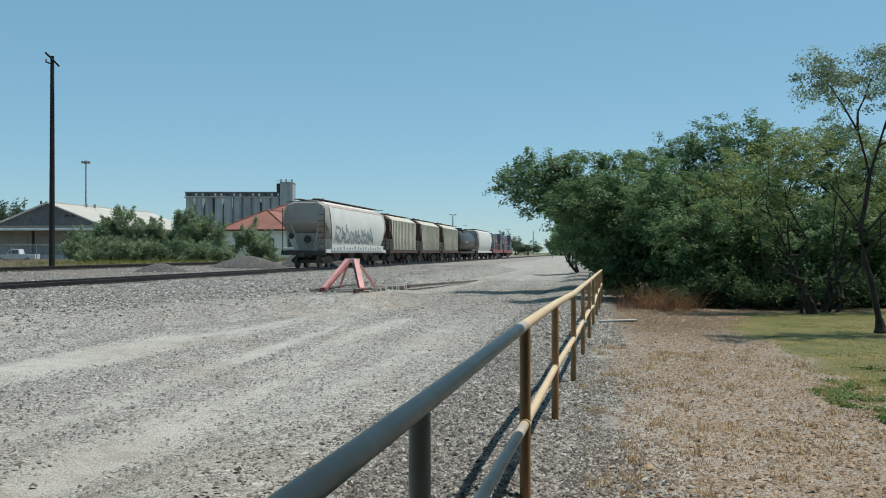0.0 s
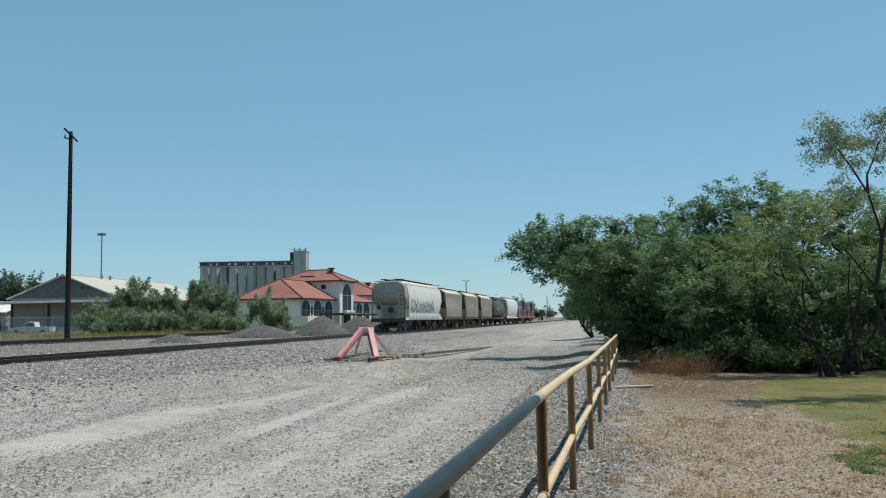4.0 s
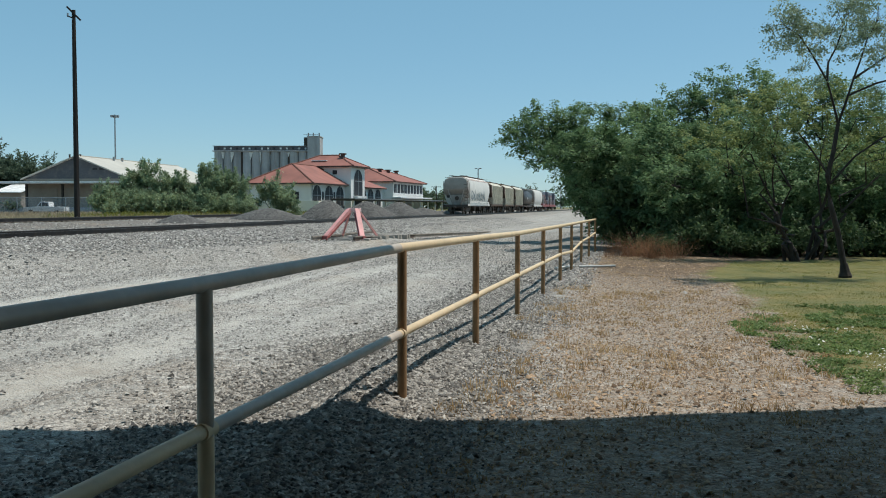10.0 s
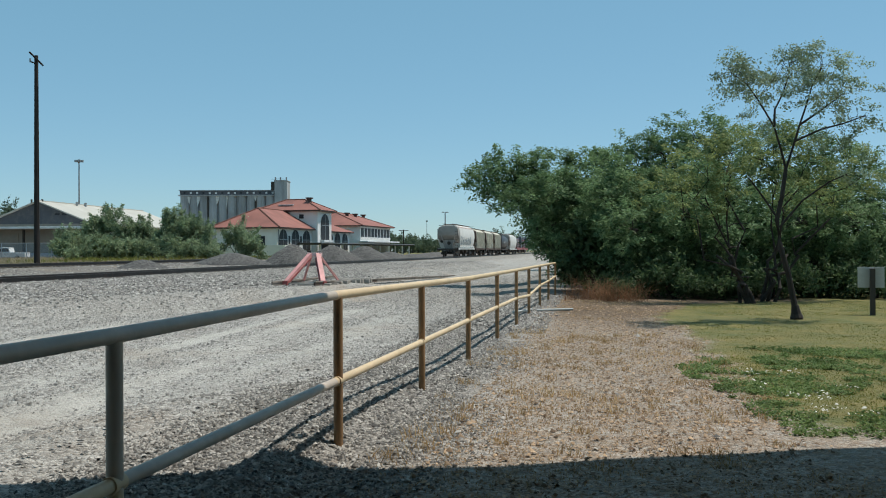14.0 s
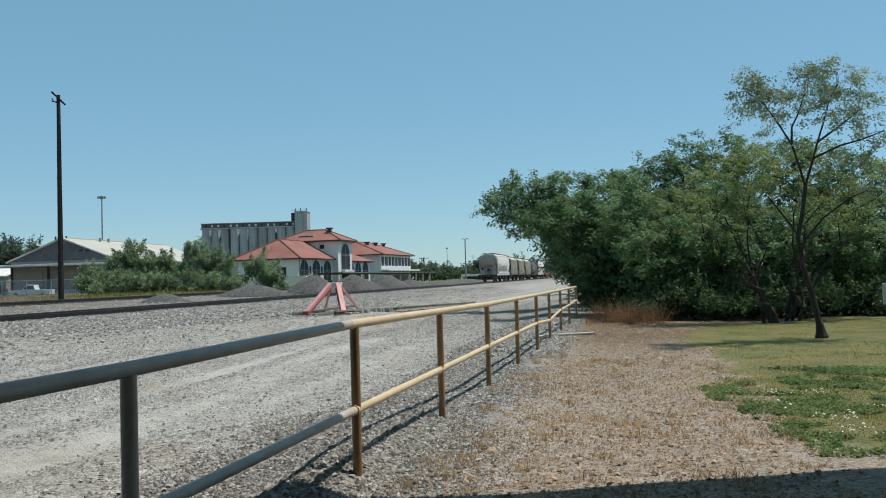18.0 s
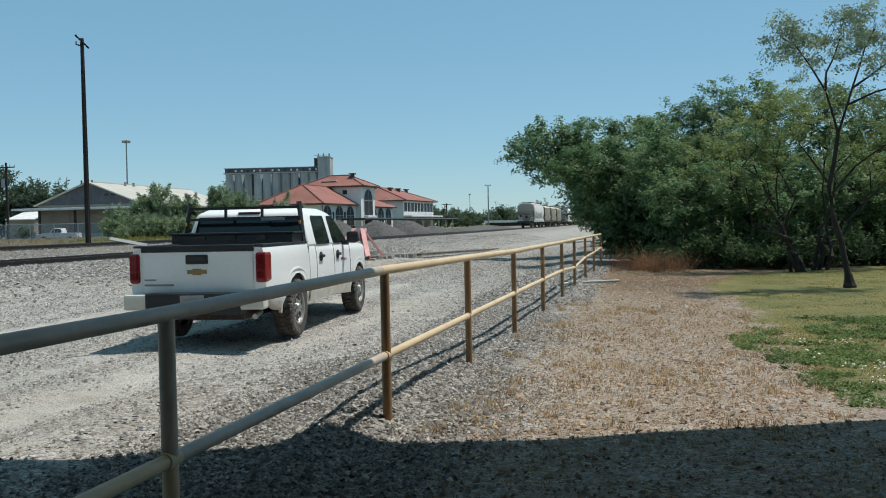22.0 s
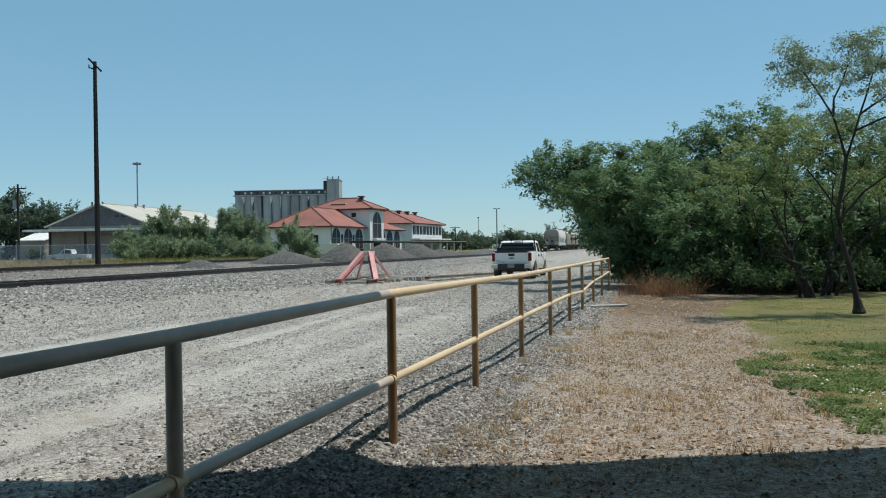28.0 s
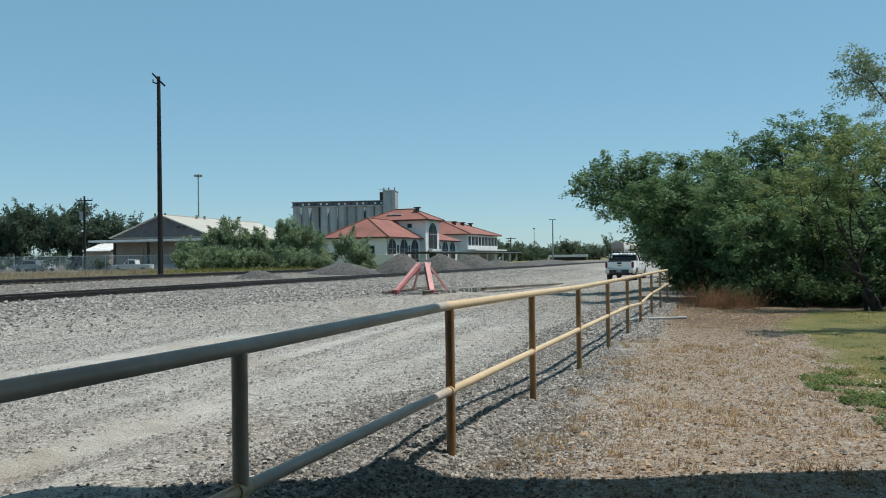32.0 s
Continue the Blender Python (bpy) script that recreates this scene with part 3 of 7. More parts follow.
def build_shade_roof():
    """An unseen deep roof added over the camera to cast the shade on the ground ahead, and the wall behind."""
    m = pose(-0.23, -0.11, 0, 0, 0, 8.75)
    # front edge notched to give the shade its outline
    roof = tagged(part("shade_roof", prism(bmesh.new(), [(-16, -13), (16, -13), (16, 0), (4.4, 0), (3.0, -0.14), (2.3, -0.06), (1.8, 0.09), (-16, 0.09)], "z", 4.5, 4.75, 0.02), "shade_roof_paint"), "unseen grey roof added to shade the ground", "roof", kind="structure")
    roof.matrix_world = m
    wall = tagged(part("wall_south", box(bmesh.new(), (-16, -13.3, 0), (16, -13, 4.5)), "shed_wall"), "unseen plain brick wall under the added roof", "wall", kind="structure")
    wall.matrix_world = m


build_shade_roof()


# ---- tracks ----
def rail_run(parent, u, s0, s1, z, top="rail_top", foot="rail", lean=0.0):
    """One rail: foot, web and head, and the worn running surface on top."""
    bm = bmesh.new()
    a, b = W(u + lean * (s0 - 22), s0), W(u + lean * (s1 - 22), s1)
    n = max(2, int((s1 - s0) / 40))
    for (w, lo, hi) in ((0.14, -0.17, -0.145), (0.03, -0.145, -0.04), (0.07, -0.04, -0.004)):
        for i in range(n):
            p, q = a.lerp(b, i / n), a.lerp(b, (i + 1) / n)
            bar(bm, (p.x, p.y, z + (lo + hi) / 2), (q.x, q.y, z + (lo + hi) / 2), w, hi - lo)
    rail = part("rail", bm, foot, parent)
    bm = bmesh.new()
    bar(bm, (a.x, a.y, z - 0.002), (b.x, b.y, z - 0.002), 0.064, 0.008)
    part("running_surface", bm, top, rail, "worn bright running surface" if top == "rail_top" else "")
    return rail


def tie_mesh(length=2.6, w=0.23, h=0.18):
    bm = bmesh.new()
    box(bm, (-length / 2, -w / 2, -h), (length / 2, w / 2, 0), 0.012)
    me = bpy.data.meshes.new("tie")
    bm.to_mesh(me)
    bm.free()
    me.materials.append(M["tie"])
    return me


def build_tracks():
    tie = tie_mesh()
    for name, u, z, s0, s1, ties, lean in (("railway_track", TRACK_U, RAIL_Z, -60, 900, (4, 120), TRACK_LEAN), ("siding_track", TRACK_2, 0.60, -60, 76, (4, 76), 0.0)):
        t = thing(name, None, "dark steel rails on wooden ties in grey ballast", "railway track", kind="structure")
        for side in (-0.75, 0.75):
            rail_run(t, u + side, s0, s1, z, lean=lean)
        for k in range(int((ties[1] - ties[0]) / 0.55)):
            ob = new("tie", tie)
            ob.parent = t
            p = W(u + lean * (ties[0] + k * 0.55 - 22) + random.uniform(-0.03, 0.03), ties[0] + k * 0.55, z - 0.165)
            ob.matrix_world = pose(*p, 0, 0, HEADING + random.uniform(-0.8, 0.8))
    # the short stub track behind the bumping post
    t = thing("stub_track", None, "short rusty stub track half buried in gravel", "railway track", kind="structure")
    sleeper = tie_mesh(1.5, 0.20, 0.15)
    sleeper.materials[0] = M["conc_tie"]
    bm, dark = bmesh.new(), bmesh.new()
    sag = (float(ground_z(-6.1, 45.9)) + 0.04 - 0.455) / 27.0
    for k in range(18):                              # the rail sags as the bank runs out
        s0, s1 = 18.9 + k * 1.5, 20.42 + k * 1.5
        a, b = W(-6.1, s0, 0.455 + sag * (s0 - 18.9)), W(-6.1, s1, 0.455 + sag * (s1 - 18.9))
        bar(bm, a, b, 0.09, 0.03)
        web = Vector((0, 0, 0.06))
        # near webs in darker rust, so the paler head reads as sunlit
        bar(dark if k < 5 else bm, a - web, b - web, 0.05, 0.10)
    part("rail", bm, "rust_rail", t)
    part("rail_web", dark, "walk_brown", t, "rusty web darkened as shade below the lit head")
    rail_run(t, -7.4, 19.0, 25.5, 0.455, "rust_rail", "rust_rail")
    for k in range(10):
        ob = new("tie", sleeper)
        ob.parent = t
        p = W(-6.60 + random.uniform(-0.06, 0.06), 19.75 + k * 0.55, 0.385)
        ob.matrix_world = pose(*p, random.uniform(-2, 2), random.uniform(-2, 2), HEADING + random.uniform(-3, 3))


build_tracks()


# ---- pipe fence ----
POSTS = [(-1.63, -7.72, 1.03), (-1.09, -5.16, 1.03), (-0.545, -2.56, 1.03), (0.0, 0.0, 1.05), (0.51, 2.59, 1.02), (1.04, 5.03, 0.995), (1.58, 7.70, 0.985),
         (2.11, 10.30, 0.975), (2.58, 12.60, 0.97), (3.12, 15.26, 0.965), (3.65, 17.84, 0.96), (4.19, 20.50, 0.955)]
LOW = [0.47, 0.48, 0.485, 0.49, 0.475, 0.485, 0.475, 0.465, 0.40, 0.50, 0.52, 0.56]


def build_fence():
    f = thing("pipe_fence", None, "low welded pipe fence, tan paint with two grey rails", "fence", kind="")
    for i, (x, y, z) in enumerate(POSTS):
        g = ground_at(x, y)
        bm = rod(bmesh.new(), (x, y, g - 0.3), (x, y, z - 0.02), 0.031, n=16)
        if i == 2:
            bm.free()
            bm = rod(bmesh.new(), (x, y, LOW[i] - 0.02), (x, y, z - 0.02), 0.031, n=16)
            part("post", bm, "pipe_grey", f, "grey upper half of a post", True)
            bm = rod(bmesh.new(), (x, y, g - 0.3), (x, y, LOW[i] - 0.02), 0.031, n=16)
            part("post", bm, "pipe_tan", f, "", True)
        else:
            part("post", bm, "pipe_brown" if i > 2 else "pipe_tan", f, "brown rust-stained post" if i > 2 else "", True)
        # weld collar where the lower rail meets the post
        part("weld", rod(bmesh.new(), (x - 0.008, y - 0.04, LOW[i]), (x + 0.008, y + 0.04, LOW[i]), 0.034, n=14), "pipe_tan", f, "", True)
    for i in range(len(POSTS) - 1):
        (x0, y0, z0), (x1, y1, z1) = POSTS[i], POSTS[i + 1]
        k = 0.965 if i == 2 else 1.0             # the tan paint begins a hand's width before its post
        if i == 3:
            x0, y0 = x0 - 0.019, y0 - 0.09
        x1, y1 = x0 + (x1 - x0) * k, y0 + (y1 - y0) * k
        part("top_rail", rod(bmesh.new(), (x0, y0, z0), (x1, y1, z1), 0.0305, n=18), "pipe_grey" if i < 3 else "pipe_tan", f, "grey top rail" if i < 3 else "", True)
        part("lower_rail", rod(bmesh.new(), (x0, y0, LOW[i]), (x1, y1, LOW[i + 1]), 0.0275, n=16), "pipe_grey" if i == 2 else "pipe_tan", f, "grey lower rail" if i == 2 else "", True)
    return f


build_fence()


# ---- bumping post ----
def build_sign():
    """A small board on a post at the far edge of the lawn, seen from behind."""
    g = thing("sign", pose(SIGN[0], SIGN[1], 0, 0, 0, -14), "small sign on a dark post, seen from behind", "sign")
    part("post", box(bmesh.new(), (-0.045, -0.045, -0.2), (0.045, 0.045, 0.95), 0.008), "timber_dark", g)
    part("board", box(bmesh.new(), (-0.26, 0.05, 0.57), (0.23, 0.075, 0.98), 0.006), "cloth_white", g, "bare grey back of the board")


SIGN = (9.27, 11.7)
build_sign()


def build_bumper():
    b = thing("bumping_post", pose(*W(-6.67, 20.4, 0.36), 0, 0, HEADING), "faded red steel bumping post at a track end", "bumping post")
    for side in (-1, 1):
        bm = bar(bmesh.new(), (0.56 * side, -0.62, 0.05), (0.12 * side, 0.32, 0.86), 0.14, 0.13)
        brace = part("back_brace", bm, "bumper", b)
        off = Vector((0, -0.075, -0.055))
        # the brace's shaded underside, painted as a darker flange
        part("flange", bar(bmesh.new(), Vector((0.56 * side, -0.62, 0.05)) + off, Vector((0.12 * side, 0.32, 0.80)) + off, 0.15, 0.025), "bumper_shade", brace, "lower flange with shade put into its dark red")
        bm = bar(bmesh.new(), (0.56 * side, 1.0, 0.05), (0.12 * side, 0.42, 0.86), 0.055, 0.06)
        part("front_brace", bm, "bumper", b)
        part("foot", box(bmesh.new(), (0.56 * side - 0.08, -0.78, -0.05), (0.56 * side + 0.08, -0.52, 0.09), 0.01), "bumper_shade", b)
        part("tie_rod", rod(bmesh.new(), (0.56 * side, -0.6, 0.07), (0.56 * side, 1.0, 0.03), 0.014), "steel_black", b)
    part("head", box(bmesh.new(), (-0.22, 0.28, 0.80), (0.22, 0.44, 0.92), 0.015), "bumper_pale", b, "pale striking head")
    part("crossbar", bar(bmesh.new(), (-0.56, -0.6, 0.0), (0.56, -0.6, 0.0), 0.03), "steel_black", b)


build_bumper()


# ---- poles and masts ----
def build_poles():
    p = Vector((-26.85, 56.22, 0.3))
    t = thing("utility_pole", Matrix.Translation(p), "tall dark weathered wooden pole beside the tracks", "utility pole")
    part("shaft", rod(bmesh.new(), (0, 0, -0.3), (0.0, 0, 14.6), 0.20, 0.125, 12), "pole", t, "", True)
    part("crossarm", bar(bmesh.new(), (-0.42, -0.12, 14.82), (0.52, -0.12, 13.88), 0.11), "pole", t)
    part("bracket", bar(bmesh.new(), (-0.42, 0.0, 14.2), (0.1, 0, 14.0), 0.09), "pole", t)
    part("insulator", rod(bmesh.new(), (-0.42, 0, 14.15), (-0.42, 0, 14.4), 0.06), "metal_grey", t)
    part("conduit", rod(bmesh.new(), (0.19, -0.05, 0), (0.13, -0.05, 12.5), 0.03, n=6), "pole", t)
    # second pole by the parked cars
    g = thing("utility_pole", Matrix.Translation((-60.3, 108.0, 0.3)), "wooden power pole with a crossarm and transformer", "utility pole")
    part("shaft", rod(bmesh.new(), (0, 0, -0.3), (0, 0, 10.2), 0.19, 0.12, 10), "pole", g, "", True)
    part("crossarm", bar(bmesh.new(), (-1.2, 0.2, 9.6), (1.2, -0.2, 9.6), 0.14), "pole", g)
    part("transformer", rod(bmesh.new(), (-0.4, 0, 7.0), (-0.4, 0, 8.1), 0.28, n=12), "metal_grey", g)
    for x in (-1.1, -0.5, 0.5, 1.1):
        part("insulator", rod(bmesh.new(), (x, 0, 9.65), (x, 0, 9.9), 0.05, n=6), "metal_grey", g)
    # high light mast far behind the shed
    m = thing("light_mast", Matrix.Translation((-100.8, 250.5, 0.3)), "high grey steel light mast with a ring of lamps", "light mast")
    part("shaft", rod(bmesh.new(), (0, 0, 0), (0, 0, 27.4), 0.28, 0.17, 10), "metal_grey", m, "", True)
    part("ring", rod(bmesh.new(), (0, 0, 26.9), (0, 0, 27.15), 0.8, n=12), "metal_grey", m)
    for k in range(6):
        a = k * math.pi / 3
        c = (0.85 * math.cos(a), 0.85 * math.sin(a))
        part("lamp", box(bmesh.new(), (c[0] - 0.35, c[1] - 0.35, 26.6), (c[0] + 0.35, c[1] + 0.35, 27.2), 0.04), "metal_grey", m)
    # yard lamp beyond the station
    y = thing("yard_lamp", Matrix.Translation((3.4, 224.1, 0.2)), "grey steel yard lamp post with two heads", "street lamp")
    part("shaft", rod(bmesh.new(), (0, 0, 0), (0, 0, 10.9), 0.20, 0.13, 8), "metal_grey", y, "", True)
    part("arm", bar(bmesh.new(), (-0.75, 0, 10.9), (0.75, 0, 10.9), 0.10), "metal_grey", y)
    for x in (-0.55, 0.55):
        part("lamp_head", box(bmesh.new(), (x - 0.32, -0.2, 10.85), (x + 0.32, 0.2, 11.05), 0.03), "metal_grey", y)
    q = thing("utility_pole", Matrix.Translation((-8.6, 262.0, 0.2)), "distant wooden power pole with a crossarm", "utility pole")
    part("shaft", rod(bmesh.new(), (0, 0, 0), (0, 0, 7.4), 0.18, 0.14, 8), "pole", q)
    part("crossarm", bar(bmesh.new(), (-1.5, 0, 7.1), (1.5, 0, 7.1), 0.16), "pole", q)
    a = thing("radio_mast", Matrix.Translation((55.7, 520.0, 0)), "thin distant lattice radio mast", "radio mast")
    part("lattice", rod(bmesh.new(), (0, 0, 0), (0, 0, 14.2), 0.5, 0.2, 4), "metal_grey", a)
    a = thing("radio_mast", Matrix.Translation((-3.0, 420.0, 0)), "thin distant steel mast", "radio mast")
    part("shaft", rod(bmesh.new(), (0, 0, 0), (0, 0, 15.3), 0.22, 0.12, 6), "metal_grey", a)
    part("head", box(bmesh.new(), (-0.5, -0.2, 15.0), (0.5, 0.2, 15.6), 0.05), "metal_grey", a)


build_poles()


# ---- gravel heaps ----
def heap(u_xy, rx, ry, h, seed, label, turn=HEADING):
    n, k = 40, 12
    r = np.linspace(0, 1, k) ** 0.9
    a = np.arange(n) * 2 * math.pi / n
    aa, rr = np.meshgrid(a, r)
    wob = 1 + 0.16 * (field(np.cos(aa) * 2 + seed, np.sin(aa) * 2, 1.0) - 0.5)
    x, y = rx * rr * np.cos(aa) * wob, ry * rr * np.sin(aa) * wob
    z = h * (1 - rr ** 1.15) * (1 - 0.10 * (1 - rr) ** 6) + 0.12 * h * (field(x + seed * 3, y, 1.1) - 0.5) * (1 - rr) - 0.15 * (rr > 0.99)
    v = np.stack([x, y, z], -1).reshape(-1, 3)
    i = (np.arange(k - 1)[:, None] * n + np.arange(n)).ravel()
    j = (np.arange(k - 1)[:, None] * n + (np.arange(n) + 1) % n).ravel()
    ob = sheet("mound", v, np.stack([i, j, j + n, i + n], 1), "pile")
    ob.data.polygons.foreach_set("use_smooth", [True] * (len(i)))
    ob.matrix_world = pose(u_xy[0], u_xy[1], ground_at(*u_xy) - 0.02, 0, 0, turn)
    return tagged(ob, label, "mound", "mounds beside the track")


for k, (x, y, rx, ry, h) in enumerate(((-11.3, 69.0, 2.5, 2.4, 1.75), (-9.0, 79.0, 3.1, 2.6, 1.75), (-6.8, 89.0, 3.3, 2.8, 1.7), (-4.6, 99.5, 3.3, 2.8, 1.05), (-2.2, 108.0, 3.5, 2.8, 0.7))):
    heap((x, y), rx, ry, h, k * 1.7, "conical heap of dark grey crushed stone")
heap((-14.9, 63.0), 4.0, 2.0, 1.05, 9.0, "low spread heap of grey crushed stone", -30)
heap((-17.4, 49.5), 2.1, 1.3, 0.62, 11.0, "low spread heap of grey crushed stone", -30)
heap((1.5, 150.0), 2.6, 42.0, 0.9, 13.0, "long windrow of grey crushed stone beside the track")


# ---- grain silo ----
def build_silo():
    t = thing("grain_elevator", Matrix.Translation((-95.2, 423.0, 0.0)), "grey stained concrete grain elevator with a headhouse", "grain elevator")
    x0, n = -25.5, 10
    d = 45.1 / n
    for k in range(n):
        for row in (0, 1):
            part("silo", rod(bmesh.new(), (x0 + d * (k + 0.5), row * d, 0), (x0 + d * (k + 0.5), row * d, 27.6), d * 0.505, n=28), "concrete", t, "", True)
    part("roof_slab", box(bmesh.new(), (x0 - 0.4, -d * 0.6, 27.6), (x0 + 45.3, d * 1.6, 28.1), 0.05), "concrete", t)
    part("gallery", box(bmesh.new(), (x0 - 0.2, -0.6, 28.1), (x0 + 45.0, d * 1.1, 30.2), 0.05), "shed_gable", t, "long conveyor gallery on the silos")
    part("gallery_roof", box(bmesh.new(), (x0 - 0.6, -1.0, 30.2), (x0 + 45.2, d * 1.2, 30.5), 0.03), "metal_grey", t)
    for k in range(15):
        x = x0 + 1.6 + k * 3.0
        part("gallery_window", box(bmesh.new(), (x, -0.66, 28.7), (x + 0.9, -0.58, 29.6)), "trim_white" if k % 3 else "glass_dark", t)
    part("headhouse", box(bmesh.new(), (x0 + 45.2, -2.2, 0), (x0 + 51.2, d * 1.5, 34.6), 0.08), "concrete", t, "tall square headhouse tower")
    part("headhouse_cap", box(bmesh.new(), (x0 + 45.0, -2.4, 34.6), (x0 + 51.4, d * 1.6, 35.1), 0.05), "concrete", t)
    part("leg_head", box(bmesh.new(), (x0 + 43.4, -1.4, 30.4), (x0 + 45.2, 1.4, 34.4), 0.05), "timber_dark", t)
    for x in (45.6, 48.0, 50.8):
        part("vent", rod(bmesh.new(), (x0 + x, -1.5, 35.0), (x0 + x, -1.5, 36.5), 0.35, n=8), "metal_grey", t)
    part("platform_rail", bar(bmesh.new(), (x0 + 43.4, -2.3, 35.6), (x0 + 51.2, -2.3, 35.6), 0.15), "metal_grey", t)
    for k in range(1, 10):
        if k in (1, 2, 4, 5, 8):
            w = 0.4 + 0.17 * (k * 7 % 5)
            o = [(x0 + d * k - w, 27.4), (x0 + d * k + w, 27.4), (x0 + d * k + 0.3 * w, 25.0 - k % 2), (x0 + d * k - 0.5 * w, 21.5 + k * 3 % 5)]
            part("grain_stain", prism(bmesh.new(), o, "y", -d * 0.40, -d * 0.30), "trim_white", t, "pale dust spilled below the roof slab")
    for k in (2, 7):
        part("ladder", box(bmesh.new(), (x0 + d * (k + 1) - 0.4, -d * 0.3 - 0.3, 3), (x0 + d * (k + 1) + 0.4, -d * 0.3, 27.4)), "timber_dark", t)


build_silo()


# ---- warehouse shed ----
def build_shed():
    t = thing("warehouse", pose(-54.2, 118.6, 0.25, 0, 0, HEADING + 3), "low warehouse with a dark gable and pale metal roof", "warehouse")
    hw, L, eave, peak = 7.8, 32.0, 4.95, 8.0
    part("wall", prism(bmesh.new(), [(-hw, 0), (hw, 0), (hw, eave), (-hw, eave)], "y", 0, L), "shed_wall", t)
    part("gable", prism(bmesh.new(), [(-hw, eave), (hw, eave), (0, peak)], "y", -0.05, 0.25), "shed_gable", t, "dark grey sheet-metal gable")
    for side in (-1, 1):
        o = [(0, peak), (side * (hw + 0.5), eave - 0.18), (side * (hw + 0.5), eave), (0, peak + 0.18)]
        part("roof_slope", prism(bmesh.new(), o, "y", -0.5, L + 0.5), "shed_roof", t)
    part("ridge_cap", box(bmesh.new(), (-0.2, -0.5, peak + 0.1), (0.2, L + 0.5, peak + 0.25), 0.03), "shed_roof", t)
    part("awning", box(bmesh.new(), (-hw - 2.2, -3.0, eave - 0.75), (hw + 0.6, 0.0, eave - 0.45), 0.04), "trim_white", t, "flat awning with a white fascia")
    for x in (-5.2, 0.3, 5.2):
        part("loading_door", box(bmesh.new(), (x - 2.2, -0.12, 0.9), (x + 2.2, 0.0, 3.7), 0.02), "shed_wall", t, "closed brown loading door")
        part("door_post", box(bmesh.new(), (x - 2.6, -0.18, 0.0), (x - 2.3, 0.0, 4.2)), "timber_dark", t)
    part("platform", box(bmesh.new(), (-hw - 1.5, -2.6, 0), (hw, 0, 0.9), 0.03), "concrete", t)
    for x in (-1.4, 0.2):
        part("ridge_vent", rod(bmesh.new(), (x, 0.6, peak - 0.2), (x, 0.6, peak + 0.4), 0.13, n=8), "timber_dark", t)
    for k in (9.0, 11.5):
        part("roof_fan", rod(bmesh.new(), (0.7, k, peak - 0.3), (0.7, k, peak + 0.45), 0.16, 0.2, n=8), "metal_grey", t)
    for x in (2.4, 3.4):
        part("louvre", box(bmesh.new(), (x, -0.09, eave + 1.2), (x + 0.7, -0.04, eave + 1.45), 0.01), "glass_dark", t)


build_shed()


# ---- station ----
def arch_outline(w, h, n=12):
    return [(-w / 2, 0), (w / 2, 0)] + [(w / 2 * math.cos(a), h - w / 2 + w / 2 * math.sin(a)) for a in np.linspace(0, math.pi, n)]


def hip_roof(x0, x1, y0, y1, z, h, ridge_in, along="y", over=0.9):
    bm = bmesh.new()
    x0, x1, y0, y1 = x0 - over, x1 + over, y0 - over, y1 + over
    cx, cy = (x0 + x1) / 2, (y0 + y1) / 2
    a, b = ((cx, y0 + ridge_in), (cx, y1 - ridge_in)) if along == "y" else ((x0 + ridge_in, cy), (x1 - ridge_in, cy))
    low = [bm.verts.new((*p, z)) for p in ((x0, y0), (x1, y0), (x1, y1), (x0, y1))]
    ra, rb = bm.verts.new((*a, z + h)), bm.verts.new((*b, z + h))
    if along == "y":
        for f in ((low[0], low[1], ra), (low[1], low[2], rb, ra), (low[2], low[3], rb), (low[3], low[0], ra, rb)):
            bm.faces.new(f)
    else:
        for f in ((low[0], low[1], rb, ra), (low[1], low[2], rb), (low[2], low[3], ra, rb), (low[3], low[0], ra)):
            bm.faces.new(f)
    bm.faces.new(low[::-1])
    return bm


def hip_caps(roof, x0, x1, y0, y1, z, h, ridge_in, along="y", over=0.9):
    """Round ridge tiles, grimy dark, along the hips and the ridge."""
    x0, x1, y0, y1 = x0 - over, x1 + over, y0 - over, y1 + over
    cx, cy = (x0 + x1) / 2, (y0 + y1) / 2
    a, b = ((cx, y0 + ridge_in, z + h), (cx, y1 - ridge_in, z + h)) if along == "y" else ((x0 + ridge_in, cy, z + h), (x1 - ridge_in, cy, z + h))
    lines = [(a, b), ((x0, y0, z), a), ((x1, y1, z), b)]
    lines += [((x1, y0, z), a), ((x0, y1, z), b)] if along == "y" else [((x1, y0, z), b), ((x0, y1, z), a)]
    for p, q in lines:
        part("ridge_tiles", rod(bmesh.new(), p, q, 0.16, n=6), "ridge_tile", roof)


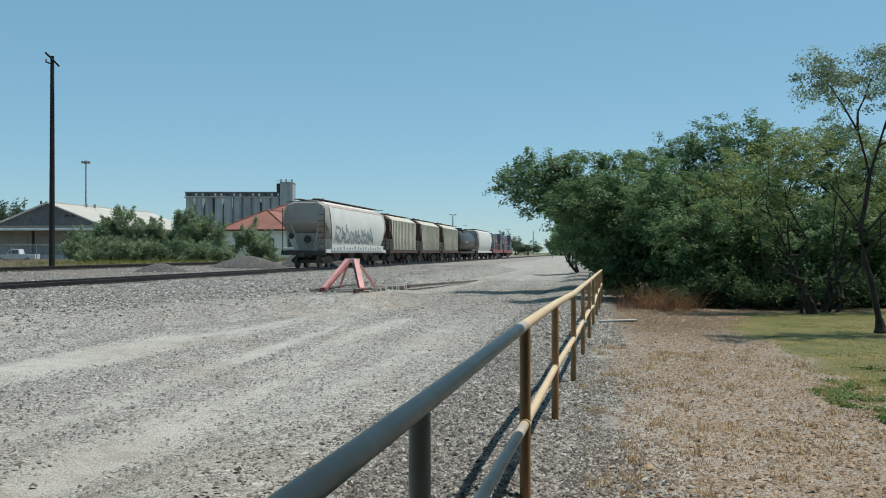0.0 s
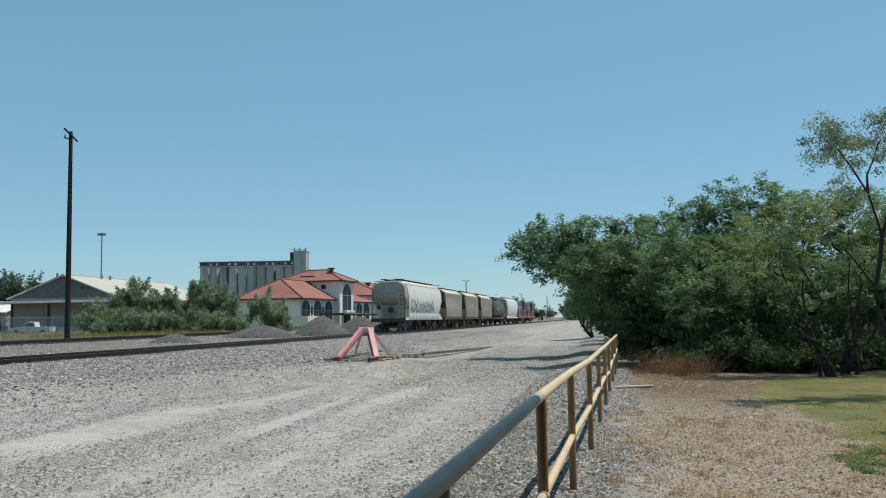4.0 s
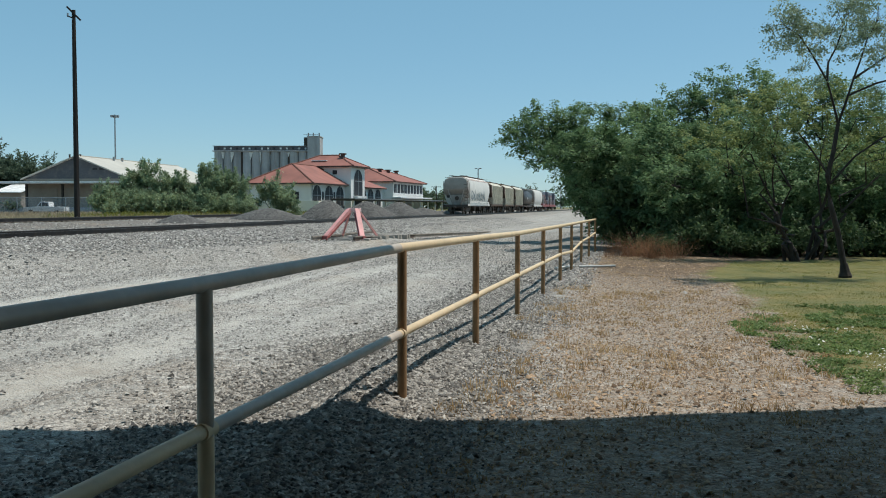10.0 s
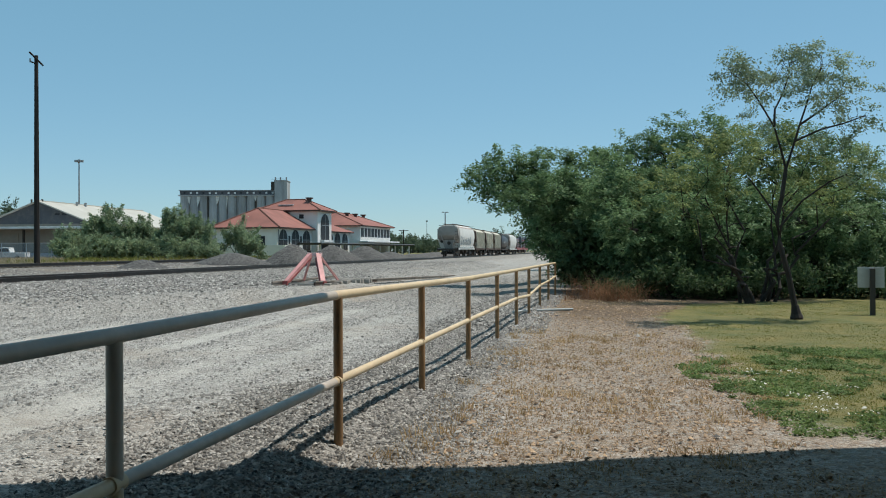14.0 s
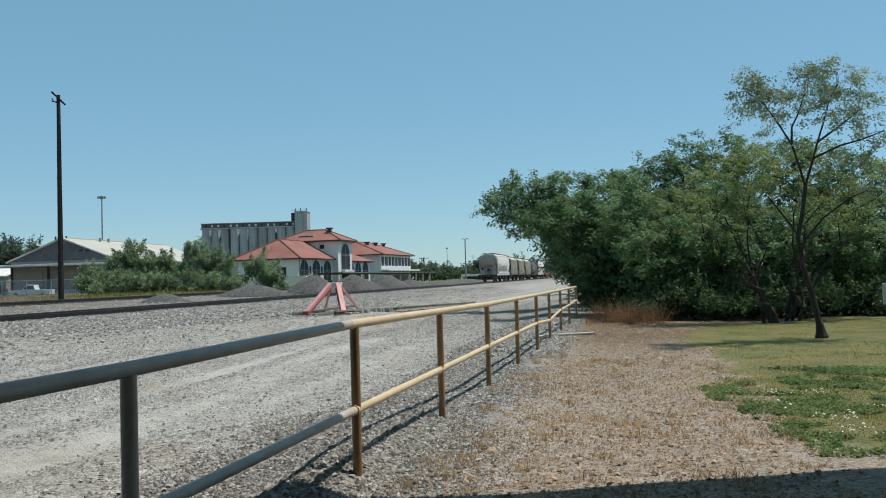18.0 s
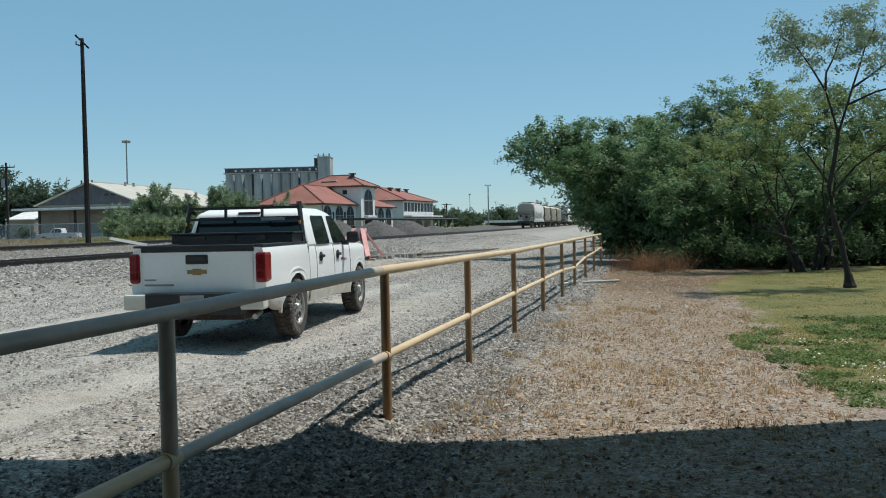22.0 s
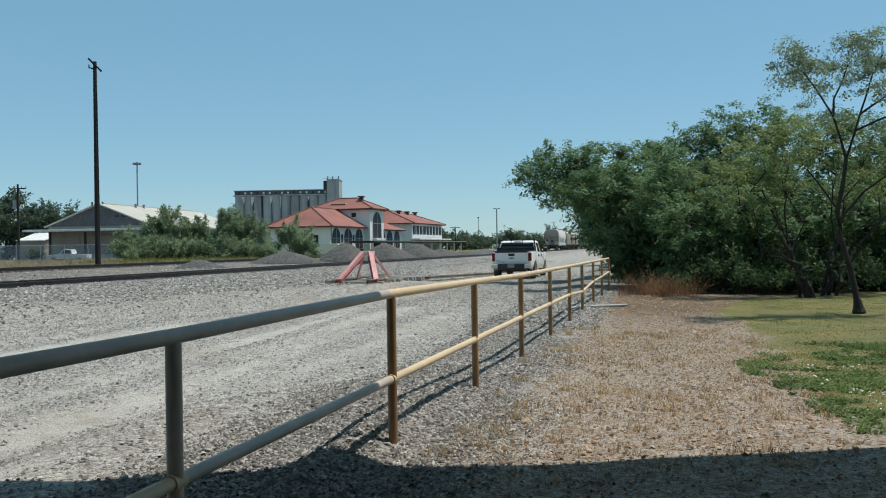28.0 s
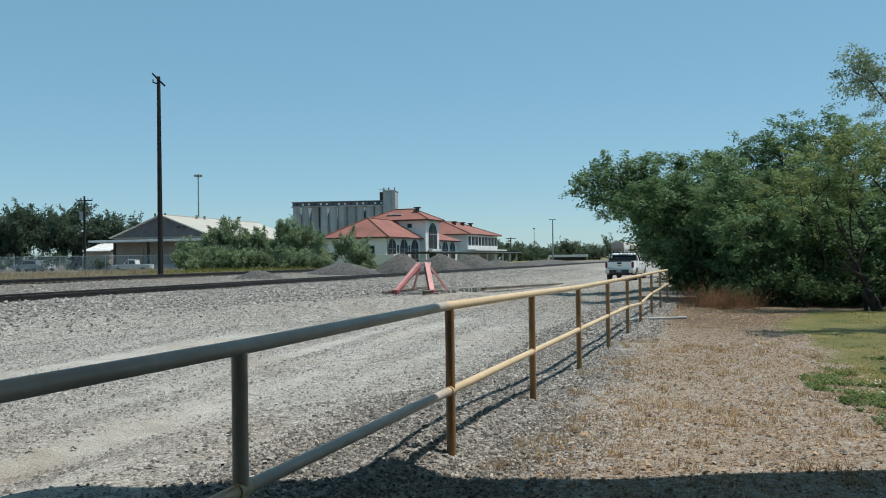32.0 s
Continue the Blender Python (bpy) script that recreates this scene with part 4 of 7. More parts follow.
def arched_window(t, x, y, z, w, h, face, trim=True):
    """An arched opening set in a wall that faces +x ("x") or -y ("y")."""
    o = arch_outline(w, h)
    k = arch_outline(w + 0.5, h + 0.28)
    if face == "x":
        if trim:
            part("arch_trim", prism(bmesh.new(), [(y + a, z + b) for a, b in k], "x", x - 0.2, x + 0.06), "trim_white", t)
        win = part("window", prism(bmesh.new(), [(y + a, z + b) for a, b in o], "x", x - 0.2, x + 0.10), "glass_dark", t, "dark arched window")
        part("mullion", box(bmesh.new(), (x + 0.1, y - 0.06, z), (x + 0.14, y + 0.06, z + h - 0.1)), "metal_grey", win)
        part("transom", box(bmesh.new(), (x + 0.1, y - w / 2 + 0.1, z + h - w / 2 - 0.06), (x + 0.14, y + w / 2 - 0.1, z + h - w / 2 + 0.06)), "metal_grey", win)
    else:
        if trim:
            part("arch_trim", prism(bmesh.new(), [(x + a, z + b) for a, b in k], "y", y - 0.06, y + 0.2), "trim_white", t)
        win = part("window", prism(bmesh.new(), [(x + a, z + b) for a, b in o], "y", y - 0.10, y + 0.2), "glass_dark", t, "dark arched window")
        part("mullion", box(bmesh.new(), (x - 0.06, y - 0.14, z), (x + 0.06, y - 0.1, z + h - 0.1)), "metal_grey", win)


def chimney(t, x, y, z, h=1.0):
    c = part("chimney", rod(bmesh.new(), (x, y, z - 0.8), (x, y, z + h), 0.42, n=10), "roof_dark", t, "small dark roof vent")
    part("cap", box(bmesh.new(), (x - 0.6, y - 0.6, z + h), (x + 0.6, y + 0.6, z + h + 0.28), 0.08), "roof_dark", c)


STATION_TURN = -14.0


def build_station():
    """Local x to the tracks, local y away along the building; the near corner at the origin."""
    t = thing("railway_station", pose(-27.4, 153.7, 0.1, 0, 0, STATION_TURN), "white stucco station with red tile roofs and arched windows", "station")
    # near wing, one storey
    part("wall", box(bmesh.new(), (-11.9, 0, 0), (0, 16.5, 5.55)), "white_wall", t)
    near_roof = part("roof", hip_roof(-11.9, 0, 0, 20.5, 5.5, 3.7, 6.0), "tile_roof", t, "red clay tile hip roof")
    hip_caps(near_roof, -11.9, 0, 0, 20.5, 5.5, 3.7, 6.0)
    part("eave", box(bmesh.new(), (-12.75, -0.85, 5.25), (0.85, 16.5, 5.5)), "roof_dark", t)
    for y in (2.6, 8.2, 13.6):
        arched_window(t, 0, y, 1.4, 3.7, 3.75, "x")
    for y in (5.4, 10.9):
        part("side_window", box(bmesh.new(), (-0.1, y - 0.35, 2.5), (0.08, y + 0.35, 4.0)), "glass_dark", t)
    for x in (-3.0, -9.0):
        part("end_window", box(bmesh.new(), (x - 0.7, -0.08, 2.0), (x + 0.7, 0.1, 3.9)), "glass_dark", t)
    part("drainpipe", rod(bmesh.new(), (0.1, 0.4, 0.2), (0.1, 0.4, 5.1), 0.09, n=6), "metal_grey", t)
    # two-storey middle block with the tall arched window
    part("wall", box(bmesh.new(), (-11.0, 16.5, 0), (1.2, 24.2, 9.3)), "white_wall", t)
    top_roof = part("roof", hip_roof(-11.0, 1.2, 16.5, 24.2, 9.25, 2.3, 5.0, "x"), "tile_roof", t, "red clay tile hip roof")
    hip_caps(top_roof, -11.0, 1.2, 16.5, 24.2, 9.25, 2.3, 5.0, "x")
    part("eave", box(bmesh.new(), (-11.85, 15.65, 9.0), (2.05, 25.05, 9.25)), "roof_dark", t)
    arched_window(t, 1.2, 20.4, 3.4, 4.6, 5.2, "x")
    part("balcony", box(bmesh.new(), (1.2, 17.8, 2.9), (2.1, 23.0, 3.35), 0.04), "trim_white", t)
    part("door", box(bmesh.new(), (1.1, 18.6, 0), (1.3, 22.2, 2.6)), "glass_dark", t)
    part("side_window", box(bmesh.new(), (-2.6, 16.4, 7.6), (-1.7, 16.6, 8.4)), "glass_dark", t)
    part("skylight", box(bmesh.new(), (-7.5, 17.3, 10.28), (-4.3, 18.2, 10.44)), "trim_white", t)
    chimney(t, -1.6, 19.3, 10.6, 1.0)
    # far wing, one storey
    part("wall", box(bmesh.new(), (-12, 24.2, 0), (0, 38.5, 5.3)), "white_wall", t)
    part("roof", hip_roof(-12, 0, 22, 38.5, 5.25, 2.8, 5.0), "tile_roof", t, "red clay tile hip roof")
    part("eave", box(bmesh.new(), (-12.8, 25.1, 5.05), (0.8, 39.3, 5.25)), "roof_dark", t)
    for y in (26.4, 30.8, 35.4):
        arched_window(t, 0, y, 1.4, 3.4, 3.6, "x")
    # two-storey far building
    part("wall", box(bmesh.new(), (-15, 43, 0), (1.0, 66, 7.0)), "white_wall", t)
    far_roof = part("roof", hip_roof(-15, 1.0, 43, 66, 6.95, 3.2, 7.0), "tile_roof", t, "red clay tile hip roof")
    hip_caps(far_roof, -15, 1.0, 43, 66, 6.95, 3.2, 7.0)
    part("eave", box(bmesh.new(), (-15.85, 42.15, 6.75), (1.85, 66.85, 6.95)), "roof_dark", t)
    part("string_course", box(bmesh.new(), (1.0, 43.0, 3.95), (1.12, 66.0, 4.2)), "trim_white", t)
    for k in range(9):
        y = 43.6 + k * 2.5
        win = part("window", box(bmesh.new(), (0.9, y, 4.35), (1.06, y + 1.75, 6.35), 0.02), "glass_dark", t, "dark upper window")
        part("mullion", box(bmesh.new(), (1.06, y + 0.82, 4.35), (1.10, y + 0.93, 6.35)), "metal_grey", win)
    part("porch", box(bmesh.new(), (1.0, 42, 3.1), (3.2, 67, 3.45), 0.04), "trim_white", t)
    for y in (51, 57, 63):
        chimney(t, -5.0, y, 9.3, 0.6)
    # dark shop doors under the canopy
    for k in range(6):
        part("door", box(bmesh.new(), (-0.1, 1.0 + k * 2.6, 0), (0.06, 2.9 + k * 2.6, 1.3 if k % 2 else 1.2)), "glass_dark", t)
    # platform canopy along the track side
    part("canopy", box(bmesh.new(), (2.6, 3.0, 2.35), (7.2, 66, 2.72), 0.04), "timber_dark", t, "long flat dark platform canopy")
    part("canopy_fascia", box(bmesh.new(), (7.2, 3.0, 2.60), (7.35, 66, 2.74)), "metal_grey", t)
    for k in range(11):
        part("canopy_post", box(bmesh.new(), (6.3, 4 + k * 6, 0), (6.6, 4.3 + k * 6, 2.4)), "white_wall", t)
    part("garden_wall", box(bmesh.new(), (-9.5, -10.4, 0), (6.0, -10.0, 2.2), 0.03), "cream_wall", t, "cream garden wall")
    part("garden_wall", box(bmesh.new(), (5.6, -10.0, 0), (6.0, -6.0, 2.2), 0.03), "cream_wall", t, "cream garden wall")


build_station()


# ---- far low building and parked things ----
def build_far():
    t = thing("low_building", Matrix.Translation((8.3, 297.0, 0.3)), "distant low white flat-roofed building", "building")
    part("wall", box(bmesh.new(), (-4.5, 0, 0), (6.5, 8, 1.2)), "timber_dark", t)
    part("roof", box(bmesh.new(), (-5.5, -1, 1.2), (7.5, 9, 2.0), 0.05), "trim_white", t)
    t = thing("low_building", Matrix.Translation((-74.2, 133.0, 0.3)), "small house with a white roof edge before the oaks", "building")
    part("wall", box(bmesh.new(), (0.7, 0, 0), (4.7, 5, 3.2)), "shed_wall", t)
    part("roof", prism(bmesh.new(), [(-0.6, 3.25), (5.6, 4.55), (5.6, 4.40), (-0.6, 3.10)], "x", 0.4, 5.0), "trim_white", t)


build_far()


def chain_fence():
    """Wire fence in front of the warehouse yard."""
    f = thing("chain_link_fence", None, "grey chain-link fence with steel posts", "fence")
    m = Nodes("chain_link_wire")
    tr = m.t.nodes.new("ShaderNodeBsdfTransparent")
    mx = m.t.nodes.new("ShaderNodeMixShader")
    mx.inputs[0].default_value = 0.22
    m.link(tr.outputs[0], mx.inputs[1])
    m.link(m.bsdf.outputs[0], mx.inputs[2])
    m.link(mx.outputs[0], m.t.nodes["Material Output"].inputs[0])
    wire = m.done((0.33, 0.35, 0.37), 0.5, 0.4)
    a, b = Vector((-95, 97.5, 0.4)), Vector((-38, 106.0, 0.4))
    n = 20
    for k in range(n + 1):
        p = a.lerp(b, k / n)
        part("post", rod(bmesh.new(), p, p + Vector((0, 0, 2.05)), 0.05, n=6), "metal_grey", f)
        if k < n:
            q = a.lerp(b, (k + 1) / n)
            bm = bar(bmesh.new(), p + Vector((0, 0, 1.0)), q + Vector((0, 0, 1.0)), 0.012, 1.95)
            part("mesh_panel", bm, wire, f)
            part("top_rail", rod(bmesh.new(), p + Vector((0, 0, 2.0)), q + Vector((0, 0, 2.0)), 0.035, n=6), "metal_grey", f)


chain_fence()


# ---- trees, bushes and grass ----
def leaf_cloud(centres, spread, count, size, rnd, droop=0.25, aspect=0.42):
    """Small pointed leaves scattered round the centres: verts and quad faces."""
    c = centres[rnd.integers(0, len(centres), count)]
    sp = spread if np.ndim(spread) else np.full(3, spread)
    g = rnd.normal(0, 1, (count, 3))
    g /= np.linalg.norm(g, axis=1, keepdims=True)
    p = c + g * np.where(rnd.random((count, 1)) < 0.8, rnd.random((count, 1)) ** 0.5 * 1.5, np.abs(rnd.normal(0, 1.1, (count, 1)))) * sp
    d = rnd.normal(0, 1, (count, 3))
    d[:, 2] -= droop
    d /= np.linalg.norm(d, axis=1, keepdims=True)
    e = np.cross(d, rnd.normal(0, 1, (count, 3)))
    e /= np.linalg.norm(e, axis=1, keepdims=True) + 1e-9
    k = size * rnd.uniform(0.6, 1.35, (count, 1))
    v = np.stack([p, p + d * k * 0.45 + e * k * aspect * 0.5, p + d * k, p + d * k * 0.5 - e * k * aspect * 0.5], 1).reshape(-1, 3)
    return v, np.arange(count * 4).reshape(-1, 4)


def limb(bm, pts, r0, r1, n=6):
    """A bent tapering limb along points."""
    rings = []
    for i, p in enumerate(pts):
        a, b = pts[max(i - 1, 0)], pts[min(i + 1, len(pts) - 1)]
        q = (Vector(b) - Vector(a)).to_track_quat("Z", "Y").to_matrix()
        r = r0 + (r1 - r0) * i / (len(pts) - 1)
        rings.append([Vector(p) + q @ Vector((r * math.cos(t), r * math.sin(t), 0)) for t in np.arange(n) * 2 * math.pi / n])
    loft(bm, rings)


def bent(a, b, rnd, wob=0.12, n=5):
    a, b = np.array(a, float), np.array(b, float)
    t = np.linspace(0, 1, n)[:, None]
    p = a + (b - a) * t
    p[1:-1] += rnd.normal(0, wob * np.linalg.norm(b - a) * 0.5, (n - 2, 3))
    p[:, 2] += 0.12 * np.linalg.norm(b - a) * np.sin(t[:, 0] * math.pi)
    return p


def tree(name, label, base, crown, radii, seed, leaves, size, leaf, trunk_r=0.12, stems=1, fork=0.35, limbs=9, twigs=7, clump=0.32, category="tree", group="", low=-1.0, fill=0.3):
    """A tree: stems that fork into limbs and twigs, with leaf clumps at their ends inside the crown's uneven volume."""
    rnd = np.random.default_rng(seed)
    base, crown, radii = np.array(base, float), np.array(crown, float), np.array(radii, float)
    t = thing(name, Matrix.Translation(base), label, category, group)
    rel = crown - base
    bm = bmesh.new()
    tips = []
    for k in range(stems):
        foot = np.array([rnd.normal(0, 0.035 * (stems - 1)), rnd.normal(0, 0.035 * (stems - 1)), -0.1])
        top = rel * fork + rnd.normal(0, 0.25 if stems > 1 else 0.08, 3) * radii * np.array([1, 1, 0.3])
        top[2] = max(top[2], 0.3)
        path = bent(foot, top, rnd, 0.10)
        limb(bm, path, trunk_r, trunk_r * 0.62, 8)
        for j in range(max(2, limbs // stems)):
            d = rnd.normal(0, 1, 3)
            d /= np.linalg.norm(d)
            d[2] = abs(d[2]) * 1.1 - 0.25 if low < 0 else d[2]
            end = rel + d * radii * rnd.uniform(0.45, 0.8)
            way = bent(path[-1 - (j % 2)], end, rnd, 0.16)
            limb(bm, way, trunk_r * 0.5, trunk_r * 0.12, 5)
            tips.append(end)
            for _ in range(twigs):
                d2 = rnd.normal(0, 1, 3)
                d2 /= np.linalg.norm(d2)
                e2 = end + d2 * radii * rnd.uniform(0.15, 0.5)
                g = np.linalg.norm((e2 - rel) / radii)
                if g > 1.08:
                    e2 = rel + (e2 - rel) / g * rnd.uniform(0.9, 1.12)
                limb(bm, bent(way[rnd.integers(2, 5)], e2, rnd, 0.2, 4), trunk_r * 0.16, trunk_r * 0.05, 4)
                tips.append(e2)
    part("trunk", bm, "bark", t, "dark bark trunk and limbs")
    tips = np.array(tips)
    extra = rnd.normal(0, 1, (int(len(tips) * fill), 3))
    extra = rel + extra / np.linalg.norm(extra, axis=1, keepdims=True) * radii * rnd.uniform(0.5, 1.0, (len(extra), 1)) ** 0.5
    tips = np.concatenate([tips, extra]) if len(extra) else tips
    d = (tips - rel) / radii
    lump = 0.70 + 0.62 * field(d[:, 0] * 1.9 + d[:, 2] * 1.3 + seed, d[:, 1] * 1.9 - d[:, 2] * 1.1 + seed * 0.7, 1.0)
    tips = rel + (tips - rel) * np.clip(lump, 0.6, 1.12)[:, None]
    tips[:, 2] = np.maximum(tips[:, 2], 0.15)
    out = tips[np.linalg.norm((tips - rel) / radii, axis=1) > 0.62]
    way = (out - rel) / np.linalg.norm(out - rel, axis=1, keepdims=True) + np.array([0, 0, 0.55]) + rnd.normal(0, 0.3, out.shape)
    spray = np.concatenate([out + way * clump * k for k in (0.7, 1.0, 1.25, 1.5)]) if len(out) else tips
    v, f = leaf_cloud(tips, clump, int(leaves * 0.78), size, rnd)
    v2, f2 = leaf_cloud(spray, clump * 0.34, int(leaves * 0.22), size, rnd)
    v, f = np.concatenate([v, v2]), np.concatenate([f, f2 + len(v)])
    v[:, 2] = np.maximum(v[:, 2], 0.02)
    sheet("crown", v, f, leaf, t, "")
    return t


def boughs(centres, ways, per, reach, girth, size, rnd, lift=0.9, aspect=0.5):
    """Leafy boughs: at each centre a flat spray of leaves drawn out along its way, most leaves lying face up."""
    n = len(centres)
    c, w = np.repeat(centres, per, 0), np.repeat(ways, per, 0)
    k = n * per
    scale = np.repeat(rnd.uniform(0.6, 1.35, (n, 1)), per, 0)
    along = rnd.random((k, 1)) ** 0.8 * reach * scale
    off = rnd.normal(0, 1, (k, 3)) * girth * scale * (1.2 - 0.75 * along / (reach * 1.35))
    off[:, 2] *= 0.55
    p = c + w * along + off
    p[:, 2] -= 0.22 * along[:, 0] ** 2 / reach
    nrm = np.array([0, 0, lift]) + 0.45 * w + rnd.normal(0, 0.48, (k, 3))
    nrm /= np.linalg.norm(nrm, axis=1, keepdims=True)
    d = np.cross(nrm, rnd.normal(0, 1, (k, 3)) + np.cross(nrm, w) * 1.2)
    d /= np.linalg.norm(d, axis=1, keepdims=True) + 1e-9
    e = np.cross(nrm, d)
    z = size * rnd.uniform(0.6, 1.4, (k, 1))
    bow = nrm * z * 0.10
    v = np.stack([p, p + d * z * 0.5 + e * z * aspect * 0.5 + bow, p + d * z - bow * 0.6, p + d * z * 0.5 - e * z * aspect * 0.5 + bow], 1).reshape(-1, 3)
    return v, np.arange(k * 4).reshape(-1, 4)


def lobed_tree(name, label, base, lobes, seed, leaf, thick=20, per=64, size=0.10, trunk_r=0.11, stems=2, reach=0.46, girth=0.105, group="", lift=0.9):
    """A tree whose crown is a cluster of lobes (centre and radii each): stems, a limb into every lobe, twigs and leafy boughs on them."""
    rnd = np.random.default_rng(seed)
    base = np.array(base, float)
    t = thing(name, Matrix.Translation(base), label, "tree", group)
    bm = bmesh.new()
    mids = np.array([q[:3] for q in lobes], float) - base
    crown = mids.mean(0)
    forks = []
    for k in range(stems):
        foot = np.array([rnd.normal(0, 0.13) * (stems > 1), rnd.normal(0, 0.10) * (stems > 1), -0.1])
        aim = mids[k % len(mids)]
        top = foot + (0.5 * aim + 0.5 * crown - foot) * np.array([0.5, 0.5, 0.42])
        top[2] = max(top[2], 0.45)
        way = bent(foot, top, rnd, 0.16, 6)
        limb(bm, way, trunk_r, trunk_r * 0.6, 8)
        forks.append(way)
    heads, ways = [], []
    for c, q in zip(mids, lobes):
        r = np.array(q[3:], float)
        way = min(forks, key=lambda f: np.linalg.norm(f[-1] - c))
        arm = bent(way[-1 - int(rnd.integers(0, 2))], c, rnd, 0.18, 6)
        limb(bm, arm, trunk_r * 0.5, trunk_r * 0.16, 6)
        n = int(thick * (r[0] * r[1] + r[0] * r[2] + r[1] * r[2]))
        d = rnd.normal(0, 1, (n, 3))
        d /= np.linalg.norm(d, axis=1, keepdims=True)
        lump = 0.66 + 0.62 * field(d[:, 0] * 1.7 + d[:, 2] * 1.2 + seed * 1.3, d[:, 1] * 1.7 - d[:, 2] + c[0] * 3, 1.0)
        far = np.where(rnd.random(n) < 0.62, rnd.uniform(0.78, 1.0, n), rnd.uniform(0.3, 0.8, n)) * np.clip(lump, 0.6, 1.2)
        h = c + d * r * far[:, None]
        for g in range(0, n, 7):
            start = arm[int(rnd.integers(2, 6))]
            limb(bm, bent(start, h[g], rnd, 0.16, 4), trunk_r * 0.13, trunk_r * 0.04, 4)
        w = d * np.array([1, 1, 0.55]) + rnd.normal(0, 0.40, (n, 3)) + np.array([0, 0, 1.0]) * np.where(d[:, 2:] > 0.1, 0.95, 0.3)
        heads.append(h)
        ways.append(w / np.linalg.norm(w, axis=1, keepdims=True))
    part("trunk", bm, "bark", t, "dark bark trunk and limbs")
    v, f = boughs(np.concatenate(heads), np.concatenate(ways), per, reach, girth, size, rnd, lift)
    v[:, 2] = np.maximum(v[:, 2], 0.04)
    sheet("crown", v, f, leaf, t)
    return t


def plant_right():
    big, group = "dense green mesquite tree with dark shaded inside", "trees behind the fence"
    # the tall row along the road behind
    lobed_tree("tree", "mesquite tree leaning far out over the road", (6.6, 31.8, 0), (
        (2.89, 32, 4.15, 0.95, 1.35, 0.72), (3.92, 32.11, 4.62, 1.26, 1.58, 0.83), (5.41, 32.11, 4.4, 1.46, 1.8, 1.13), (4.33, 31.77, 3.54, 1.13, 1.46, 0.68), (7.48, 32.34, 4.55, 1.24, 1.69, 1.13), (6.46, 31.77, 3.09, 1.58, 1.58, 1.13)), 41, "leaf_green", 17, 64, 0.13, 0.155, 3, 0.60, 0.13, group)
    lobed_tree("tree", big, (8.2, 28.0, 0), (
        (8.3, 28.1, 4.46, 1.2, 1.5, 1.12), (7.3, 28.2, 3.5, 1.3, 1.4, 1.1), (9.0, 27.6, 3.2, 1.3, 1.4, 1.2)), 46, "leaf_green", 20, 60, 0.115, 0.13, 2, 0.54, 0.115, group)
    lobed_tree("tree", "taller deep green mesquite tree in the thicket", (10.3, 27.0, 0), (
        (9.17, 27.1, 4.79, 0.98, 1.3, 1.12), (10.4, 27.2, 5.34, 0.98, 1.25, 1.04), (11.3, 27.0, 4.8, 0.95, 1.25, 1.24), (10.2, 26.6, 3.4, 1.4, 1.3, 1.2)), 43, "leaf_deep", 20, 60, 0.11, 0.14, 3, 0.52, 0.115, group)
    # the nearer row at the fence end
    lobed_tree("tree", "low mesquite tree at the end of the fence", (5.9, 24.4, 0), (
        (4.09, 24, 2.85, 0.91, 1.29, 0.71), (4.84, 23.79, 1.99, 1.02, 1.18, 0.8), (5.32, 23.57, 1.08, 0.91, 0.96, 0.8), (5.32, 24.21, 3.01, 1.07, 1.29, 1.02), (4.68, 23.79, 3.28, 0.86, 1.07, 0.64)), 51, "leaf_green", 23, 63, 0.107, 0.125, 3, 0.49, 0.107, group)
    lobed_tree("tree", big, (6.7, 22.6, 0), (
        (6.25, 21.9, 2.5, 1.1, 1.1, 0.9), (7.4, 21.9, 2.6, 1.1, 1.1, 1.0), (6.4, 21.5, 1.3, 1.1, 0.9, 0.8), (6.6, 22.2, 3.35, 1.0, 1.1, 0.7), (6.3, 19.6, 1.9, 1.0, 0.9, 0.75)), 42, "leaf_green", 25, 60, 0.10, 0.11, 3, 0.46, 0.10, group)
    lobed_tree("tree", big, (9.0, 23.0, 0), (
        (8.6, 22.2, 3.1, 1.2, 1.2, 1.0), (9.8, 22.1, 2.6, 1.1, 1.1, 1.1), (8.4, 21.7, 1.6, 1.2, 0.9, 0.9), (7.9, 19.5, 2.3, 1.1, 0.9, 0.75), (9.4, 19.4, 1.9, 1.1, 0.9, 0.75)), 52, "leaf_deep", 25, 60, 0.10, 0.12, 3, 0.46, 0.10, group)
    lobed_tree("tree", big, (12.0, 23.2, 0), (
        (11.4, 23.4, 4.25, 1.1, 1.2, 1.05), (12.5, 23.4, 4.35, 1.1, 1.2, 1.0), (13.8, 23.4, 4.05, 1.1, 1.2, 1.0), (11.5, 22.5, 2.7, 1.3, 1.2, 1.1), (13.0, 22.4, 2.4, 1.3, 1.2, 1.2), (11.0, 19.4, 2.2, 1.1, 0.9, 0.8), (12.6, 19.4, 2.1, 1.2, 0.9, 0.8)), 44, "leaf_green", 22, 56, 0.105, 0.11, 3, 0.46, 0.105, group)
    lobed_tree("tree", big, (15.6, 23.2, 0), (
        (14.7, 23.2, 3.05, 1.2, 1.2, 1.0), (16.2, 23.4, 3.3, 1.4, 1.3, 1.2), (15.2, 22.6, 1.8, 1.4, 1.2, 1.1), (17.8, 23.4, 2.8, 1.4, 1.3, 1.4)), 45, "leaf_deep", 16, 50, 0.11, 0.11, 3, 0.46, 0.11, group)
